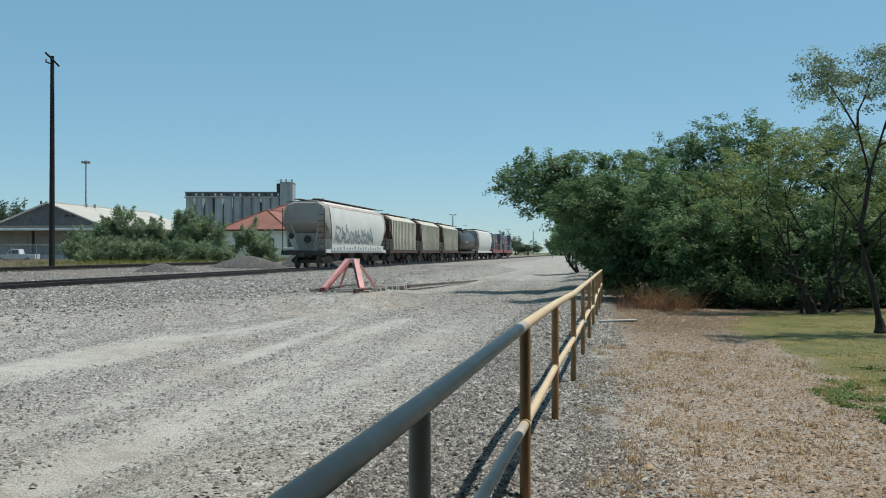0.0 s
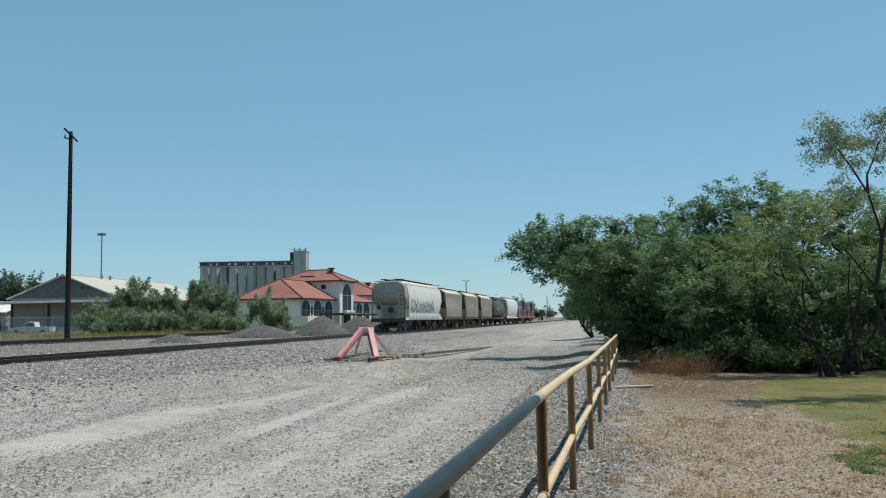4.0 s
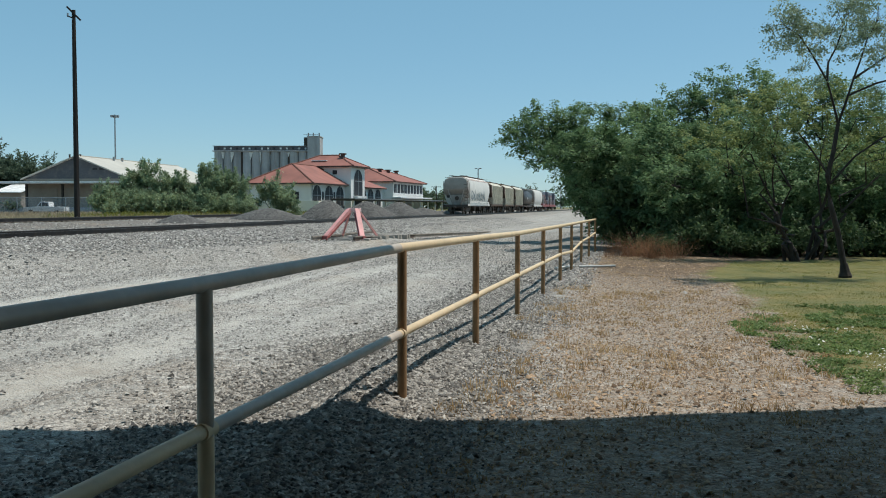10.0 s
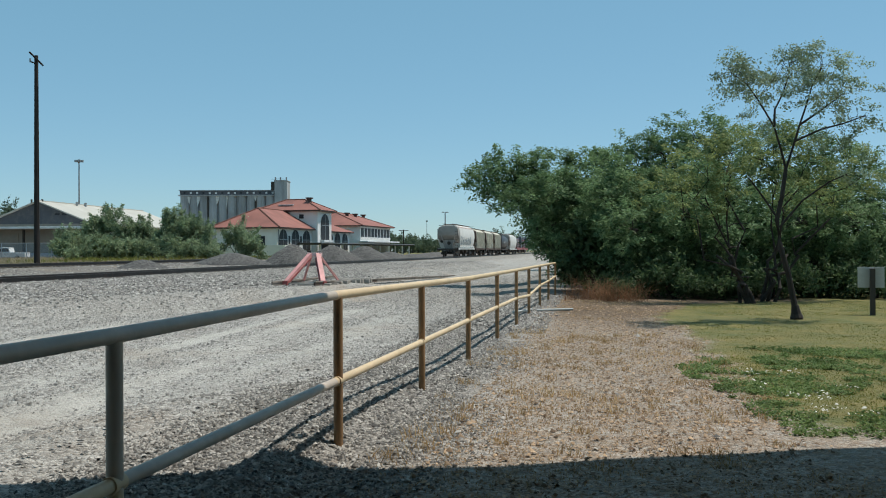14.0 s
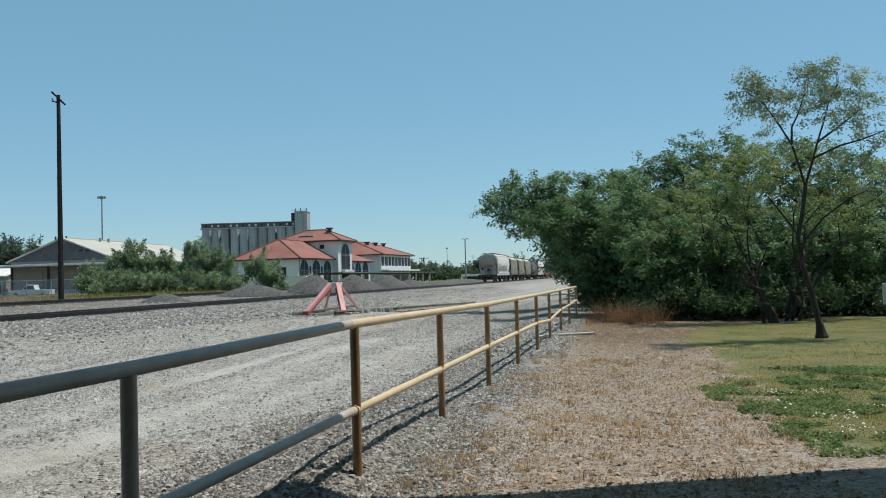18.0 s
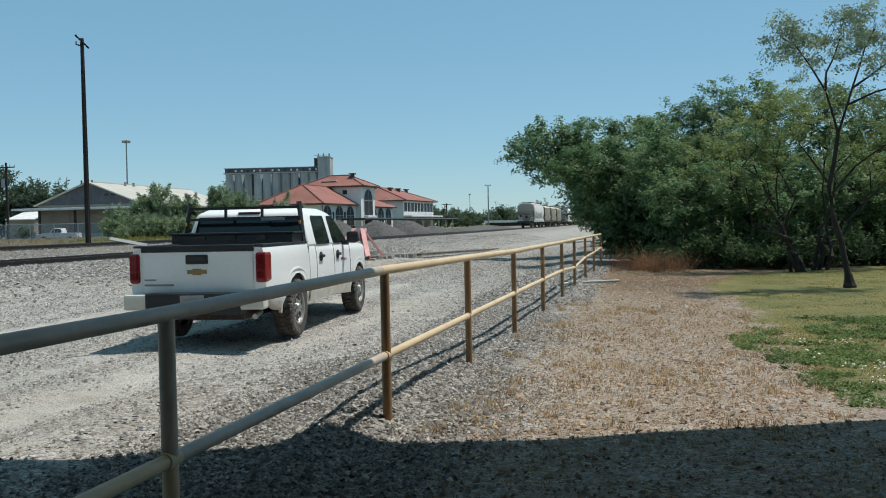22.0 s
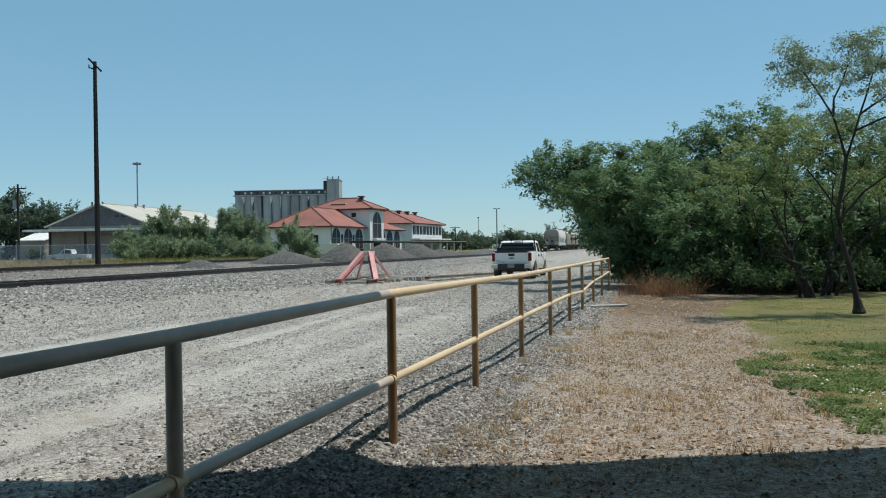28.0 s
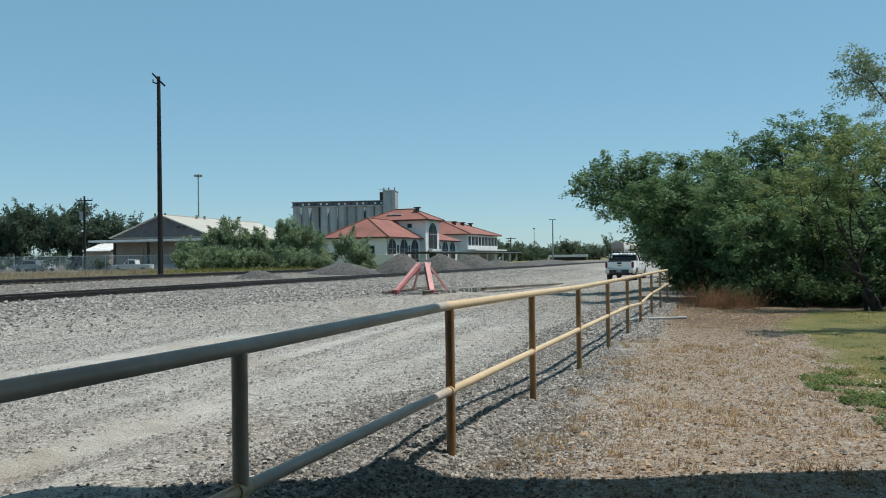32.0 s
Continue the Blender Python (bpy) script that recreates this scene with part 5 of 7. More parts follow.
    # low growth that closes the thicket down to the ground, its leaves darkened as shade
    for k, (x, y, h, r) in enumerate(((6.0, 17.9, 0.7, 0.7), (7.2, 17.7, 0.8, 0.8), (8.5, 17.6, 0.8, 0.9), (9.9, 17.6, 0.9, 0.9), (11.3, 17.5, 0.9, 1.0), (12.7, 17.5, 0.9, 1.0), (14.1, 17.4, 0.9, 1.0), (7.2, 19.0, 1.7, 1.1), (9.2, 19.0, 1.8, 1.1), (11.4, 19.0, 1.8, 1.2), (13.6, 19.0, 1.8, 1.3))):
        tree("bush", "undergrowth with tree shade put into its dark leaves", (x, y + 0.8, 0), (x, y + 0.8, h * 0.4), (r * 1.1, 0.8, h * 0.52), 70 + k, 3600, 0.12, "leaf_under_shade", 0.04, 3, 0.3, 8, 5, 0.22, "bush", "undergrowth")
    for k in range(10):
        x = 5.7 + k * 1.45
        tree("bush", "undergrowth with tree shade put into its dark leaves", (x, 22.4 - 0.1 * k, 0), (x, 22.4 - 0.1 * k, 0.9), (1.2, 0.8, 1.3), 500 + k, 4000, 0.2, "leaf_under_shade", 0.04, 3, 0.3, 8, 5, 0.26, "bush", "undergrowth")
    # back row, seen through the gaps
    for k, x in enumerate((7.6, 12.6, 16.5)):
        tree("tree", "green tree at the back of the thicket", (x, 32.5, 0), (x, 32.5, 2.2), (2.6, 2.0, 2.1), 90 + k, 9500, 0.22, "leaf_deep", 0.12, 2, 0.3, 10, 6, 0.32, "tree", group)
    # more trees further along the road, whose shade falls across it
    for k, (x, y, h) in enumerate(((9.3, 43.5, 4.2), (10.6, 51.0, 4.4), (9.9, 61.5, 4.4))):
        tree("tree", "green roadside tree beyond the thicket", (x, y, 0.1), (x, y, h * 0.55), (1.9, 2.2, h * 0.45), 130 + k, 9000, 0.2, "leaf_deep", 0.12, 2, 0.3, 10, 6, 0.32, "tree", group)
    # thin yellowish trees in front
    thin = "thin yellow-green tree with several leaning stems"
    lobed_tree("tree", thin, (8.5, 16.4, 0), (
        (6.35, 16.4, 2.85, 0.62, 0.7, 0.55), (7.15, 16.5, 3.45, 0.85, 0.8, 0.6), (7.2, 16.3, 2.5, 0.75, 0.7, 0.5), (8.1, 16.5, 3.75, 0.75, 0.8, 0.55), (7.9, 16.3, 2.9, 0.6, 0.7, 0.5)), 121, "leaf_yellow", 21, 46, 0.072, 0.052, 5, 0.36, 0.08)
    lobed_tree("tree", thin, (9.2, 16.9, 0), (
        (9.3, 16.9, 3.9, 0.75, 0.8, 0.6), (10.2, 17.0, 3.55, 0.8, 0.8, 0.65), (9.6, 16.7, 2.75, 0.7, 0.7, 0.5), (10.9, 17.0, 2.8, 0.75, 0.8, 0.6), (11.7, 17.2, 3.2, 0.7, 0.8, 0.6)), 122, "leaf_yellow", 21, 46, 0.072, 0.055, 4, 0.36, 0.08)


plant_right()


def lone_tree():
    """The slender tree on the lawn, with a bent trunk and two open crowns."""
    rnd = np.random.default_rng(5)
    t = thing("tree", Matrix.Translation((7.44, 10.95, 0)), "slender tree with a bent dark trunk and sparse crown", "tree")
    bm = bmesh.new()
    trunk = [(0.02, 0, -0.1), (0.02, 0, 0.05), (-0.015, 0, 0.26), (-0.13, 0, 0.85), (-0.28, 0, 1.37), (-0.34, 0.02, 1.9), (-0.24, 0.04, 2.3), (-0.14, 0.08, 2.86)]
    limb(bm, trunk, 0.066, 0.036, 9)
    limb(bm, [(0.02, 0, -0.05), (0.02, 0, 0.05), (0.012, 0, 0.12), (-0.01, 0, 0.28)], 0.15, 0.065, 10)
    arms = [((-0.14, 0.08, 2.86), (-0.23, 0.05, 3.17), (-0.39, 0.0, 3.65), (-0.70, -0.05, 4.13), (-0.95, -0.1, 4.45), (-1.2, -0.1, 4.62)),
            ((-0.14, 0.08, 2.86), (0.04, 0.1, 3.39), (0.14, 0.12, 3.7), (0.30, 0.15, 4.13), (0.41, 0.2, 4.45), (0.6, 0.2, 4.8)),
            ((-0.39, 0.0, 3.65), (-0.32, 0.15, 4.0), (-0.12, 0.3, 4.3), (0.0, 0.3, 4.65)),
            ((0.04, 0.1, 3.39), (0.5, 0.0, 3.6), (0.9, -0.1, 3.7), (1.3, -0.1, 3.85)),
            ((-0.30, 0, 1.75), (0.10, -0.1, 2.25), (0.6, -0.1, 2.6), (0.95, -0.15, 2.75)),
            ((0.14, 0.12, 3.7), (0.6, 0.2, 4.0), (1.0, 0.2, 4.3)),
            ((-0.34, 0.02, 1.95), (-0.62, 0.1, 2.4), (-0.85, 0.1, 2.7))]
    for e in arms:
        limb(bm, e, 0.024, 0.010, 6)
    lobes = [((-1.18, -0.05, 4.70), (0.42, 0.75, 0.40), 34), ((-0.68, 0.0, 4.45), (0.40, 0.75, 0.34), 22), ((0.0, 0.25, 4.85), (0.45, 0.8, 0.35), 22), ((0.62, 0.2, 4.85), (0.55, 0.85, 0.40), 34),
             ((1.02, 0.1, 4.30), (0.42, 0.8, 0.42), 22), ((0.35, 0.15, 4.25), (0.40, 0.35, 0.30), 18), ((1.2, -0.1, 3.85), (0.28, 0.35, 0.28), 8), ((0.75, -0.1, 3.55), (0.45, 0.35, 0.22), 8), ((1.1, -0.1, 3.3), (0.28, 0.3, 0.18), 3),
             ((-0.62, 0.0, 3.9), (0.35, 0.3, 0.25), 9), ((0.9, -0.1, 2.8), (0.33, 0.35, 0.16), 4)]
    heads, ways = [], []
    spots = [np.array(p) + (np.array(q) - np.array(p)) * k for w in arms for p, q in zip(w, w[1:]) for k in np.linspace(0.04, 0.96, 12)]
    for c, r, n in lobes:
        for _ in range(int(n * 0.85)):
            d = rnd.normal(0, 1, 3)
            d /= np.linalg.norm(d)
            e = np.array(c) + d * np.array(r) * rnd.uniform(0.35, 1.1)
            close = sorted(spots, key=lambda p: np.linalg.norm(p - e))
            start = close[int(rnd.integers(0, 14))]
            limb(bm, bent(start, e, rnd, 0.18, 4), 0.0042, 0.0018, 4)
            spots += [start + (e - start) * k for k in (0.4, 0.6)]
            w = d * 0.7 + rnd.normal(0, 0.5, 3)
            heads.append(e)
            ways.append(w / np.linalg.norm(w))
    part("trunk", bm, "bark", t, "bent dark trunk and thin limbs")
    v, f = boughs(np.array(heads), np.array(ways), 80, 0.25, 0.082, 0.052, rnd, 0.4)
    sheet("crown", v, f, "leaf_grey", t)


lone_tree()


def plant_left():
    for k, (x, y, h, r, n) in enumerate(((-37.6, 88.5, 3.4, 1.7, 3600), (-35.5, 89.5, 4.4, 2.2, 4200), (-33.6, 90.5, 6.3, 2.6, 6000), (-30.6, 90.5, 5.0, 2.4, 5200), (-27.9, 90.6, 5.9, 2.3, 5600), (-25.2, 90.8, 5.2, 1.9, 4800), (-31.8, 88.0, 2.6, 2.2, 3000), (-28.8, 88.5, 2.4, 2.2, 3000), (-36.4, 87.0, 2.2, 1.8, 2600), (-26.2, 88.6, 2.6, 2.0, 3000), (-24.2, 89.5, 2.2, 1.6, 2600), (-33.6, 87.5, 2.4, 2.0, 2600))):
        tree("bush", "tall green bush beyond the tracks", (x, y, 0.35), (x, y, 0.3 + h * 0.44), (r * 1.25, 1.8, h * 0.52), 200 + k, int(n * 3.0), 0.21, "leaf_left", 0.09, 4, 0.3, 10, 6, 0.36, "bush", "bushes beyond the tracks")
    tree("bush", "round green bush in front of the station", (-20.7, 93.8, 0.35), (-20.7, 93.8, 1.9), (2.5, 2.0, 2.5), 230, 14000, 0.22, "leaf_left", 0.09, 4, 0.3, 10, 6, 0.38, "bush")
    # big trees at the edge of the parking ground
    for k, (x, y, h, r, n) in enumerate(((-88.0, 141.0, 11.0, 6.5, 9000), (-80.5, 142.0, 11.6, 5.5, 9000), (-73.0, 143.0, 9.0, 5.0, 6500), (-96.0, 141.0, 10.0, 6.0, 6000), (-104.0, 141.0, 11.0, 6.5, 6000))):
        tree("tree", "broad dark green oak at the parking ground", (x, y, 0.4), (x, y, h * 0.53), (r, 4.0, h * 0.47), 250 + k, int(n * 2.3), 0.5, "leaf_oak", 0.3, 2, 0.3, 14, 9, 0.75, "tree", "oaks at the parking ground")
    for k, (x, y, h, r) in enumerate(((-56.0, 104.0, 1.6, 1.0), (-70, 103.0, 1.3, 1.2), (-76.0, 108, 2.5, 3.0), (-66, 110, 2.2, 2.5), (-93.0, 134.0, 3.6, 5.0), (-84.0, 135.5, 3.2, 4.0), (-102.0, 134.0, 3.6, 5.0))):
        tree("bush", "small green bush along the wire fence", (x, y, 0.4), (x, y, 0.4 + h * 0.5), (r, 0.9, h * 0.5), 270 + k, 1200, 0.26, "leaf_far", 0.05, 3, 0.3, 6, 5, 0.26, "bush")
    # far woods
    rnd = np.random.default_rng(77)
    for k in range(26):
        x = -34 + k * 5.2 + rnd.uniform(-1.5, 1.5)
        y = 330 + rnd.uniform(-30, 60)
        h = rnd.uniform(5.0, 8.6)
        tree("tree", "distant rounded green tree", (x, y, 0.2), (x, y, h * 0.5), (rnd.uniform(3.2, 5.2), 3.0, h * 0.5), 300 + k, 1900, 0.75, "leaf_far", 0.3, 2, 0.3, 7, 4, 0.8, "tree", "far trees")
    for k in range(22):
        x = -26 + k * 2.3
        tree("tree", "distant rounded green tree", (x, 275 + k * 3, 0.2), (x, 275 + k * 3, 2.6), (2.9, 2.2, 2.5 + 0.7 * math.sin(k * 1.9)), 340 + k, 900, 0.7, "leaf_far", 0.2, 2, 0.3, 6, 4, 0.6, "tree", "far trees")


plant_left()


def blades(name, pts, height, width, material, label, seed, lean=0.35, parent=None):
    """Many thin blades standing on the ground at the points (n x 2)."""
    rnd = np.random.default_rng(seed)
    n = len(pts)
    z = ground_z(pts[:, 0] * CH - pts[:, 1] * SH, pts[:, 0] * SH + pts[:, 1] * CH)
    b = np.column_stack([pts, z])
    a = rnd.uniform(0, 2 * math.pi, n)
    w = np.stack([np.cos(a), np.sin(a), 0 * a], -1) * (width * rnd.uniform(0.6, 1.4, n))[:, None]
    h = height * rnd.uniform(0.45, 1.3, n) * (0.55 + 0.9 * field(pts[:, 0], pts[:, 1], 1.6))
    d = rnd.normal(0, lean, (n, 2)) * h[:, None]
    mid = b + np.column_stack([d * 0.35, h * 0.6])
    tip = b + np.column_stack([d, h * 0.95])
    v = np.stack([b - w, b + w, mid + w * 0.6, mid - w * 0.6, tip], 1).reshape(-1, 3)
    i = np.arange(n)[:, None] * 5
    tris = np.concatenate([np.concatenate([i + [0, 1, 2]], 1), i + [0, 2, 3], i + [3, 2, 4]], 0)
    return tagged(sheet(name, v, tris, material, parent), label, "grass", kind="stuff")


def scatter(u0, u1, s0, s1, n, rnd, keep=None):
    u, s = rnd.uniform(u0, u1, n), rnd.uniform(s0, s1, n)
    if keep is not None:
        k = keep(u, s)
        u, s = u[k], s[k]
    return np.stack([u * CH + s * SH, -u * SH + s * CH], -1)


def lawn_mask(u, s):
    chance = smooth_step(u, lawn_line(u, s) - 0.35, lawn_line(u, s) + 0.6) * (0.2 + 1.3 * field(u, s, 1.7))
    return np.random.default_rng(9).random(len(u)) < chance


def plant_ground():
    rnd = np.random.default_rng(21)
    blades("lawn_grass", scatter(2.9, 8.0, 1.0, 7.0, 60000, rnd, lambda u, s: lawn_mask(u, s) & (s > 0.9 + 1.2 * field(u, s, 1.2) * field(u, s, 4.0) * 2)), 0.014, 0.0035, "lawn", "short sunlit green lawn grass", 1, 0.9)
    blades("lawn_grass", scatter(2.9, 12.0, 7.0, 18.5, 42000, rnd, lambda u, s: lawn_mask(u, s) & ((s < 11.0) | (field(u + 3, s, 0.9) * 0.6 + field(u, s, 2.7) * 0.4 > 0.40))), 0.013, 0.006, "lawn", "short sunlit green lawn grass", 2, 0.9)
    # broad-leaved weeds and clover in low mats along the edge of the lawn
    p = scatter(2.6, 6.2, 1.0, 6.8, 7500, rnd, lambda u, s: (field(u, s, 1.3) * 0.55 + field(u, s, 3.7) * 0.45 > 0.385 + 0.035 * (s - 2)) & (u > lawn_line(u, s) - 0.25))
    z = ground_z(p[:, 0] * CH - p[:, 1] * SH, p[:, 0] * SH + p[:, 1] * CH) + 0.012
    w = rnd.normal(0, 1, (len(p), 3)) * np.array([1, 1, 0.25]) + np.array([0, 0, 0.35])
    v, f = boughs(np.column_stack([p, z]), w / np.linalg.norm(w, axis=1, keepdims=True), 11, 0.05, 0.022, 0.026, rnd, 0.8, 0.75)
    tagged(sheet("lawn_weeds", v, f, "weed_green"), "low mats of broad-leaved green weeds at the lawn edge", "weeds", kind="stuff")
    # dry grass on the gravel strip
    blades("dry_grass", scatter(0.3, 4.2, -2.0, 18.0, 52000, rnd, lambda u, s: ((field(u, s, 0.9) * 0.6 + field(u, s, 3.6) * 0.4) > 0.41 + 0.25 * np.random.default_rng(2).random(len(u))) & (u < lawn_line(u, s) + 0.1)), 0.021, 0.003, "straw", "short dry straw-coloured grass", 4, 0.7)
    # tufts
    tuft = []
    for u, s in scatter_tufts(rnd):
        c = W(u, s)
        tuft.append(np.array([c.x, c.y]) + rnd.normal(0, 0.05, (34, 2)))
    blades("dry_grass_tufts", np.concatenate(tuft), 0.075, 0.0026, "straw", "dry pale grass tufts", 5, 0.55)
    # red-brown weeds below the trees
    pts = np.concatenate([np.array([x, y]) + rnd.normal(0, 0.13, (int(rnd.uniform(15, 60)), 2)) for x, y in zip(np.linspace(4.3, 5.9, 22) + rnd.normal(0, 0.2, 22), np.linspace(17.6, 17.2, 22) + rnd.normal(0, 0.5, 22))])
    blades("dry_weeds", pts, 0.50, 0.0035, "straw_red", "tall red-brown dry weeds at the thicket edge", 6, 1.0)
    blades("dry_grass", scatter(-68, -35.5, 34, 104, 24000, rnd), 0.30, 0.024, "straw_dull", "dry grass strip beyond the tracks", 7, 0.5)
    blades("green_grass", scatter(-54, -37.0, 60, 110, 14000, rnd, lambda u, s: u * CH + s * SH > -37.5 + 4 * field(u, s, 0.2)), 0.45, 0.03, "lawn", "green grass strip below the bushes", 8, 0.5)


def scatter_tufts(rnd):
    out = [(0.42, 0.45), (0.55, 0.15), (1.05, 0.35), (1.5, 0.1), (1.25, 2.4), (0.35, 2.2), (0.45, 3.1), (0.3, 4.5)]
    out += [(rnd.uniform(0.3, 3.2), rnd.uniform(-0.2, 9.0)) for _ in range(95)]
    return out


plant_ground()


# ---- loose stones ----
def stones(name, pts, size, material, label, seed, sink=0.25):
    """Many small broken stones lying on the ground at the points."""
    rnd = np.random.default_rng(seed)
    n = len(pts)
    z = ground_z(pts[:, 0] * CH - pts[:, 1] * SH, pts[:, 0] * SH + pts[:, 1] * CH)
    k = (size * 0.85 * np.exp(np.clip(rnd.normal(0, 0.42, n), -0.9, 1.15)))[:, None]
    turn = rnd.uniform(0, 2 * math.pi, n)[:, None] + np.arange(5) * 2 * math.pi / 5 + rnd.uniform(-0.45, 0.45, (n, 5))
    reach = rnd.uniform(0.7, 1.2, (n, 5)) * k
    ring = np.stack([np.cos(turn) * reach, np.sin(turn) * reach, rnd.uniform(0.05, 0.75, (n, 5)) * k], -1)
    tip = np.stack([rnd.normal(0, 0.33, n) * k[:, 0], rnd.normal(0, 0.33, n) * k[:, 0], rnd.uniform(0.8, 1.4, n) * k[:, 0]], -1)[:, None]
    v = np.concatenate([ring, tip], 1) + np.column_stack([pts, z])[:, None] + np.array([0, 0, 1]) * (k * sink)[:, :, None] * 0.4
    tri = np.array([(i, (i + 1) % 5, 5) for i in range(5)])
    f = (np.arange(n)[:, None, None] * 6 + tri).reshape(-1, 3)
    return tagged(sheet(name, v.reshape(-1, 3), f, material), label, "stones", kind="stuff")


def strew():
    rnd = np.random.default_rng(33)
    stones("fence_ballast", scatter(-1.6, 1.3, -2.5, 9.0, 110000, rnd, lambda u, s: (u < 0.25 + 1.0 * rnd.random(len(u)) * field(u, s, 1.2)) & (u > -1.1 - 0.6 * rnd.random(len(u)))), 0.0098, "stones", "grey crushed ballast stones along the fence", 1)
    stones("fence_ballast", scatter(-1.5, 0.9, 9.0, 22.0, 22000, rnd), 0.0155, "stones", "grey crushed ballast stones along the fence", 2)
    stones("road_gravel", scatter(-12.5, -1.4, -3.0, 16.0, 92000, rnd, lambda u, s: (rnd.random(len(u)) > 0.02 + 1.2 * wear(u, s)) & (u > np.interp(s, EDGE_S, EDGE_U) - 1.2 * rnd.random(len(u)))), 0.0118, "pebbles", "loose gravel on the yard road", 3)
    stones("road_gravel", scatter(-5.6, -1.2, 16.0, 48.0, 34000, rnd, lambda u, s: rnd.random(len(u)) < np.clip(1.6 - s / 40, 0.3, 1)), 0.0155, "pebbles", "loose gravel on the yard road", 9)
    stones("strip_gravel", scatter(0.6, 4.4, -3.0, 18.5, 52000, rnd, lambda u, s: (rnd.random(len(u)) < 0.8) & (u < lawn_line(u, s) - 0.1 + 0.3 * rnd.random(len(u)))), 0.0105, "strip_pebbles", "small gravel in the dry grass strip", 4)
    stones("track_ballast", scatter(-17.5, -6.0, 9.0, 32.0, 44000, rnd, lambda u, s: u < np.interp(s, EDGE_S, EDGE_U) - 0.3 - 2.0 * rnd.random(len(u))), 0.023, "track_stones", "grey track ballast", 5)
    stones("yard_ballast", scatter(-36, -19.8, 14.0, 75.0, 26000, rnd, lambda u, s: (field(u, s, 0.25) > 0.3) & (np.abs(u + 33.0) > 1.4)), 0.029, "track_stones", "coarse ballast between the tracks", 7)
    stones("track_ballast", scatter(-18, -6.5, 32.0, 80.0, 30000, rnd, lambda u, s: (u < np.interp(s, EDGE_S, EDGE_U) - 0.3) & (field(u, s, 0.3) > 0.2)), 0.022, "track_stones", "grey track ballast", 8)
    stones("loose_stone", scatter(-7.5, 3.0, -1.5, 14.0, 260, rnd), 0.019, "stones", "single larger loose stones", 6)


strew()
flowers = stones("clover_flowers", scatter(3.2, 5.0, 1.7, 4.4, 900, np.random.default_rng(8), lambda u, s: field(u, s, 1.9) > 0.5), 0.009, "petals", "", 12, 6.0)
tagged(flowers, "tiny white clover flowers in the lawn weeds", "flowers", kind="stuff")


def build_debris():
    p = thing("plastic_pipe", pose(3.20, 13.43, ground_at(3.2, 13.43) + 0.03, 0, 0, -4), "broken white plastic pipe lying on gravel", "pipe")
    part("tube", rod(bmesh.new(), (-0.36, 0, 0), (0.42, 0.05, 0.02), 0.028, n=10), "cloth_white", p, "", True)
    q = thing("plastic_pipe", pose(2.45, 12.9, ground_at(2.45, 12.9) + 0.03, 0, 0, 20), "short white pipe piece below the fence", "pipe")
    part("tube", rod(bmesh.new(), (-0.2, 0, 0), (0.25, 0.0, 0.05), 0.028, n=10), "cloth_white", q, "", True)


build_debris()


# ---- freight train ----
WHEELS = []                                     # (axle, its place on the car) that turn as the train rolls


def bogie(car, y):
    b = part("bogie", box(bmesh.new(), (-0.35, y - 0.35, 0.45), (0.35, y + 0.35, 0.75), 0.04), "steel_black", car, "dark steel bogie")
    for side in (-1, 1):
        o = [(y - 1.25, 0.36), (y - 1.25, 0.56), (y - 0.45, 0.80), (y + 0.45, 0.80), (y + 1.25, 0.56), (y + 1.25, 0.36), (y + 0.5, 0.30), (y - 0.5, 0.30)]
        part("side_frame", prism(bmesh.new(), o, "x", side * 0.93, side * 1.08), "steel_black", b)
    for dy in (-0.88, 0.88):
        bm = bmesh.new()
        for x in (-0.75, 0.75):
            rod(bm, (x - 0.07, 0, 0), (x + 0.07, 0, 0), 0.42, n=20)
            rod(bm, (x - 0.09, 0, 0), (x - 0.05, 0, 0), 0.46, n=20)
        rod(bm, (-0.8, 0, 0), (0.8, 0, 0), 0.09, n=8)
        for x in (-0.83, 0.83):
            for a in range(5):
                t = a * 2 * math.pi / 5
                box(bm, (x - 0.012, 0.25 * math.cos(t) - 0.05, 0.25 * math.sin(t) - 0.05), (x + 0.012, 0.25 * math.cos(t) + 0.05, 0.25 * math.sin(t) + 0.05))
        ax = part("wheelset", bm, "wheel_steel", car, "steel wheelset")
        ax.location = (0, y + dy, 0.42)
        WHEELS.append((ax, (0, y + dy, 0.42)))
    return b


def ends(car, L):
    for y, d in ((0, 1), (L, -1)):
        part("coupler", box(bmesh.new(), (-0.14, min(y - 0.35 * d, y + 0.6 * d), 0.72), (0.14, max(y - 0.35 * d, y + 0.6 * d), 0.98), 0.03), "steel_black", car)
        part("end_sill", box(bmesh.new(), (-1.5, min(y + 0.2 * d, y + 0.45 * d), 0.85), (1.5, max(y + 0.2 * d, y + 0.45 * d), 1.15), 0.02), "steel_black", car)
        for x in (-1.42, 1.42):
            part("grab_post", bar(bmesh.new(), (x, y + 0.3 * d, 1.1), (x, y + 0.3 * d, 3.9), 0.05), "walk_brown", car)
        for k in range(7):
            part("rung", bar(bmesh.new(), (1.02, y + 0.3 * d, 1.2 + k * 0.38), (1.42, y + 0.3 * d, 1.2 + k * 0.38), 0.04), "walk_brown", car)
        part("brake_wheel", rod(bmesh.new(), (-0.85, y + 0.30 * d, 2.1), (-0.85, y + 0.36 * d, 2.1), 0.20, n=14), "steel_black", car)


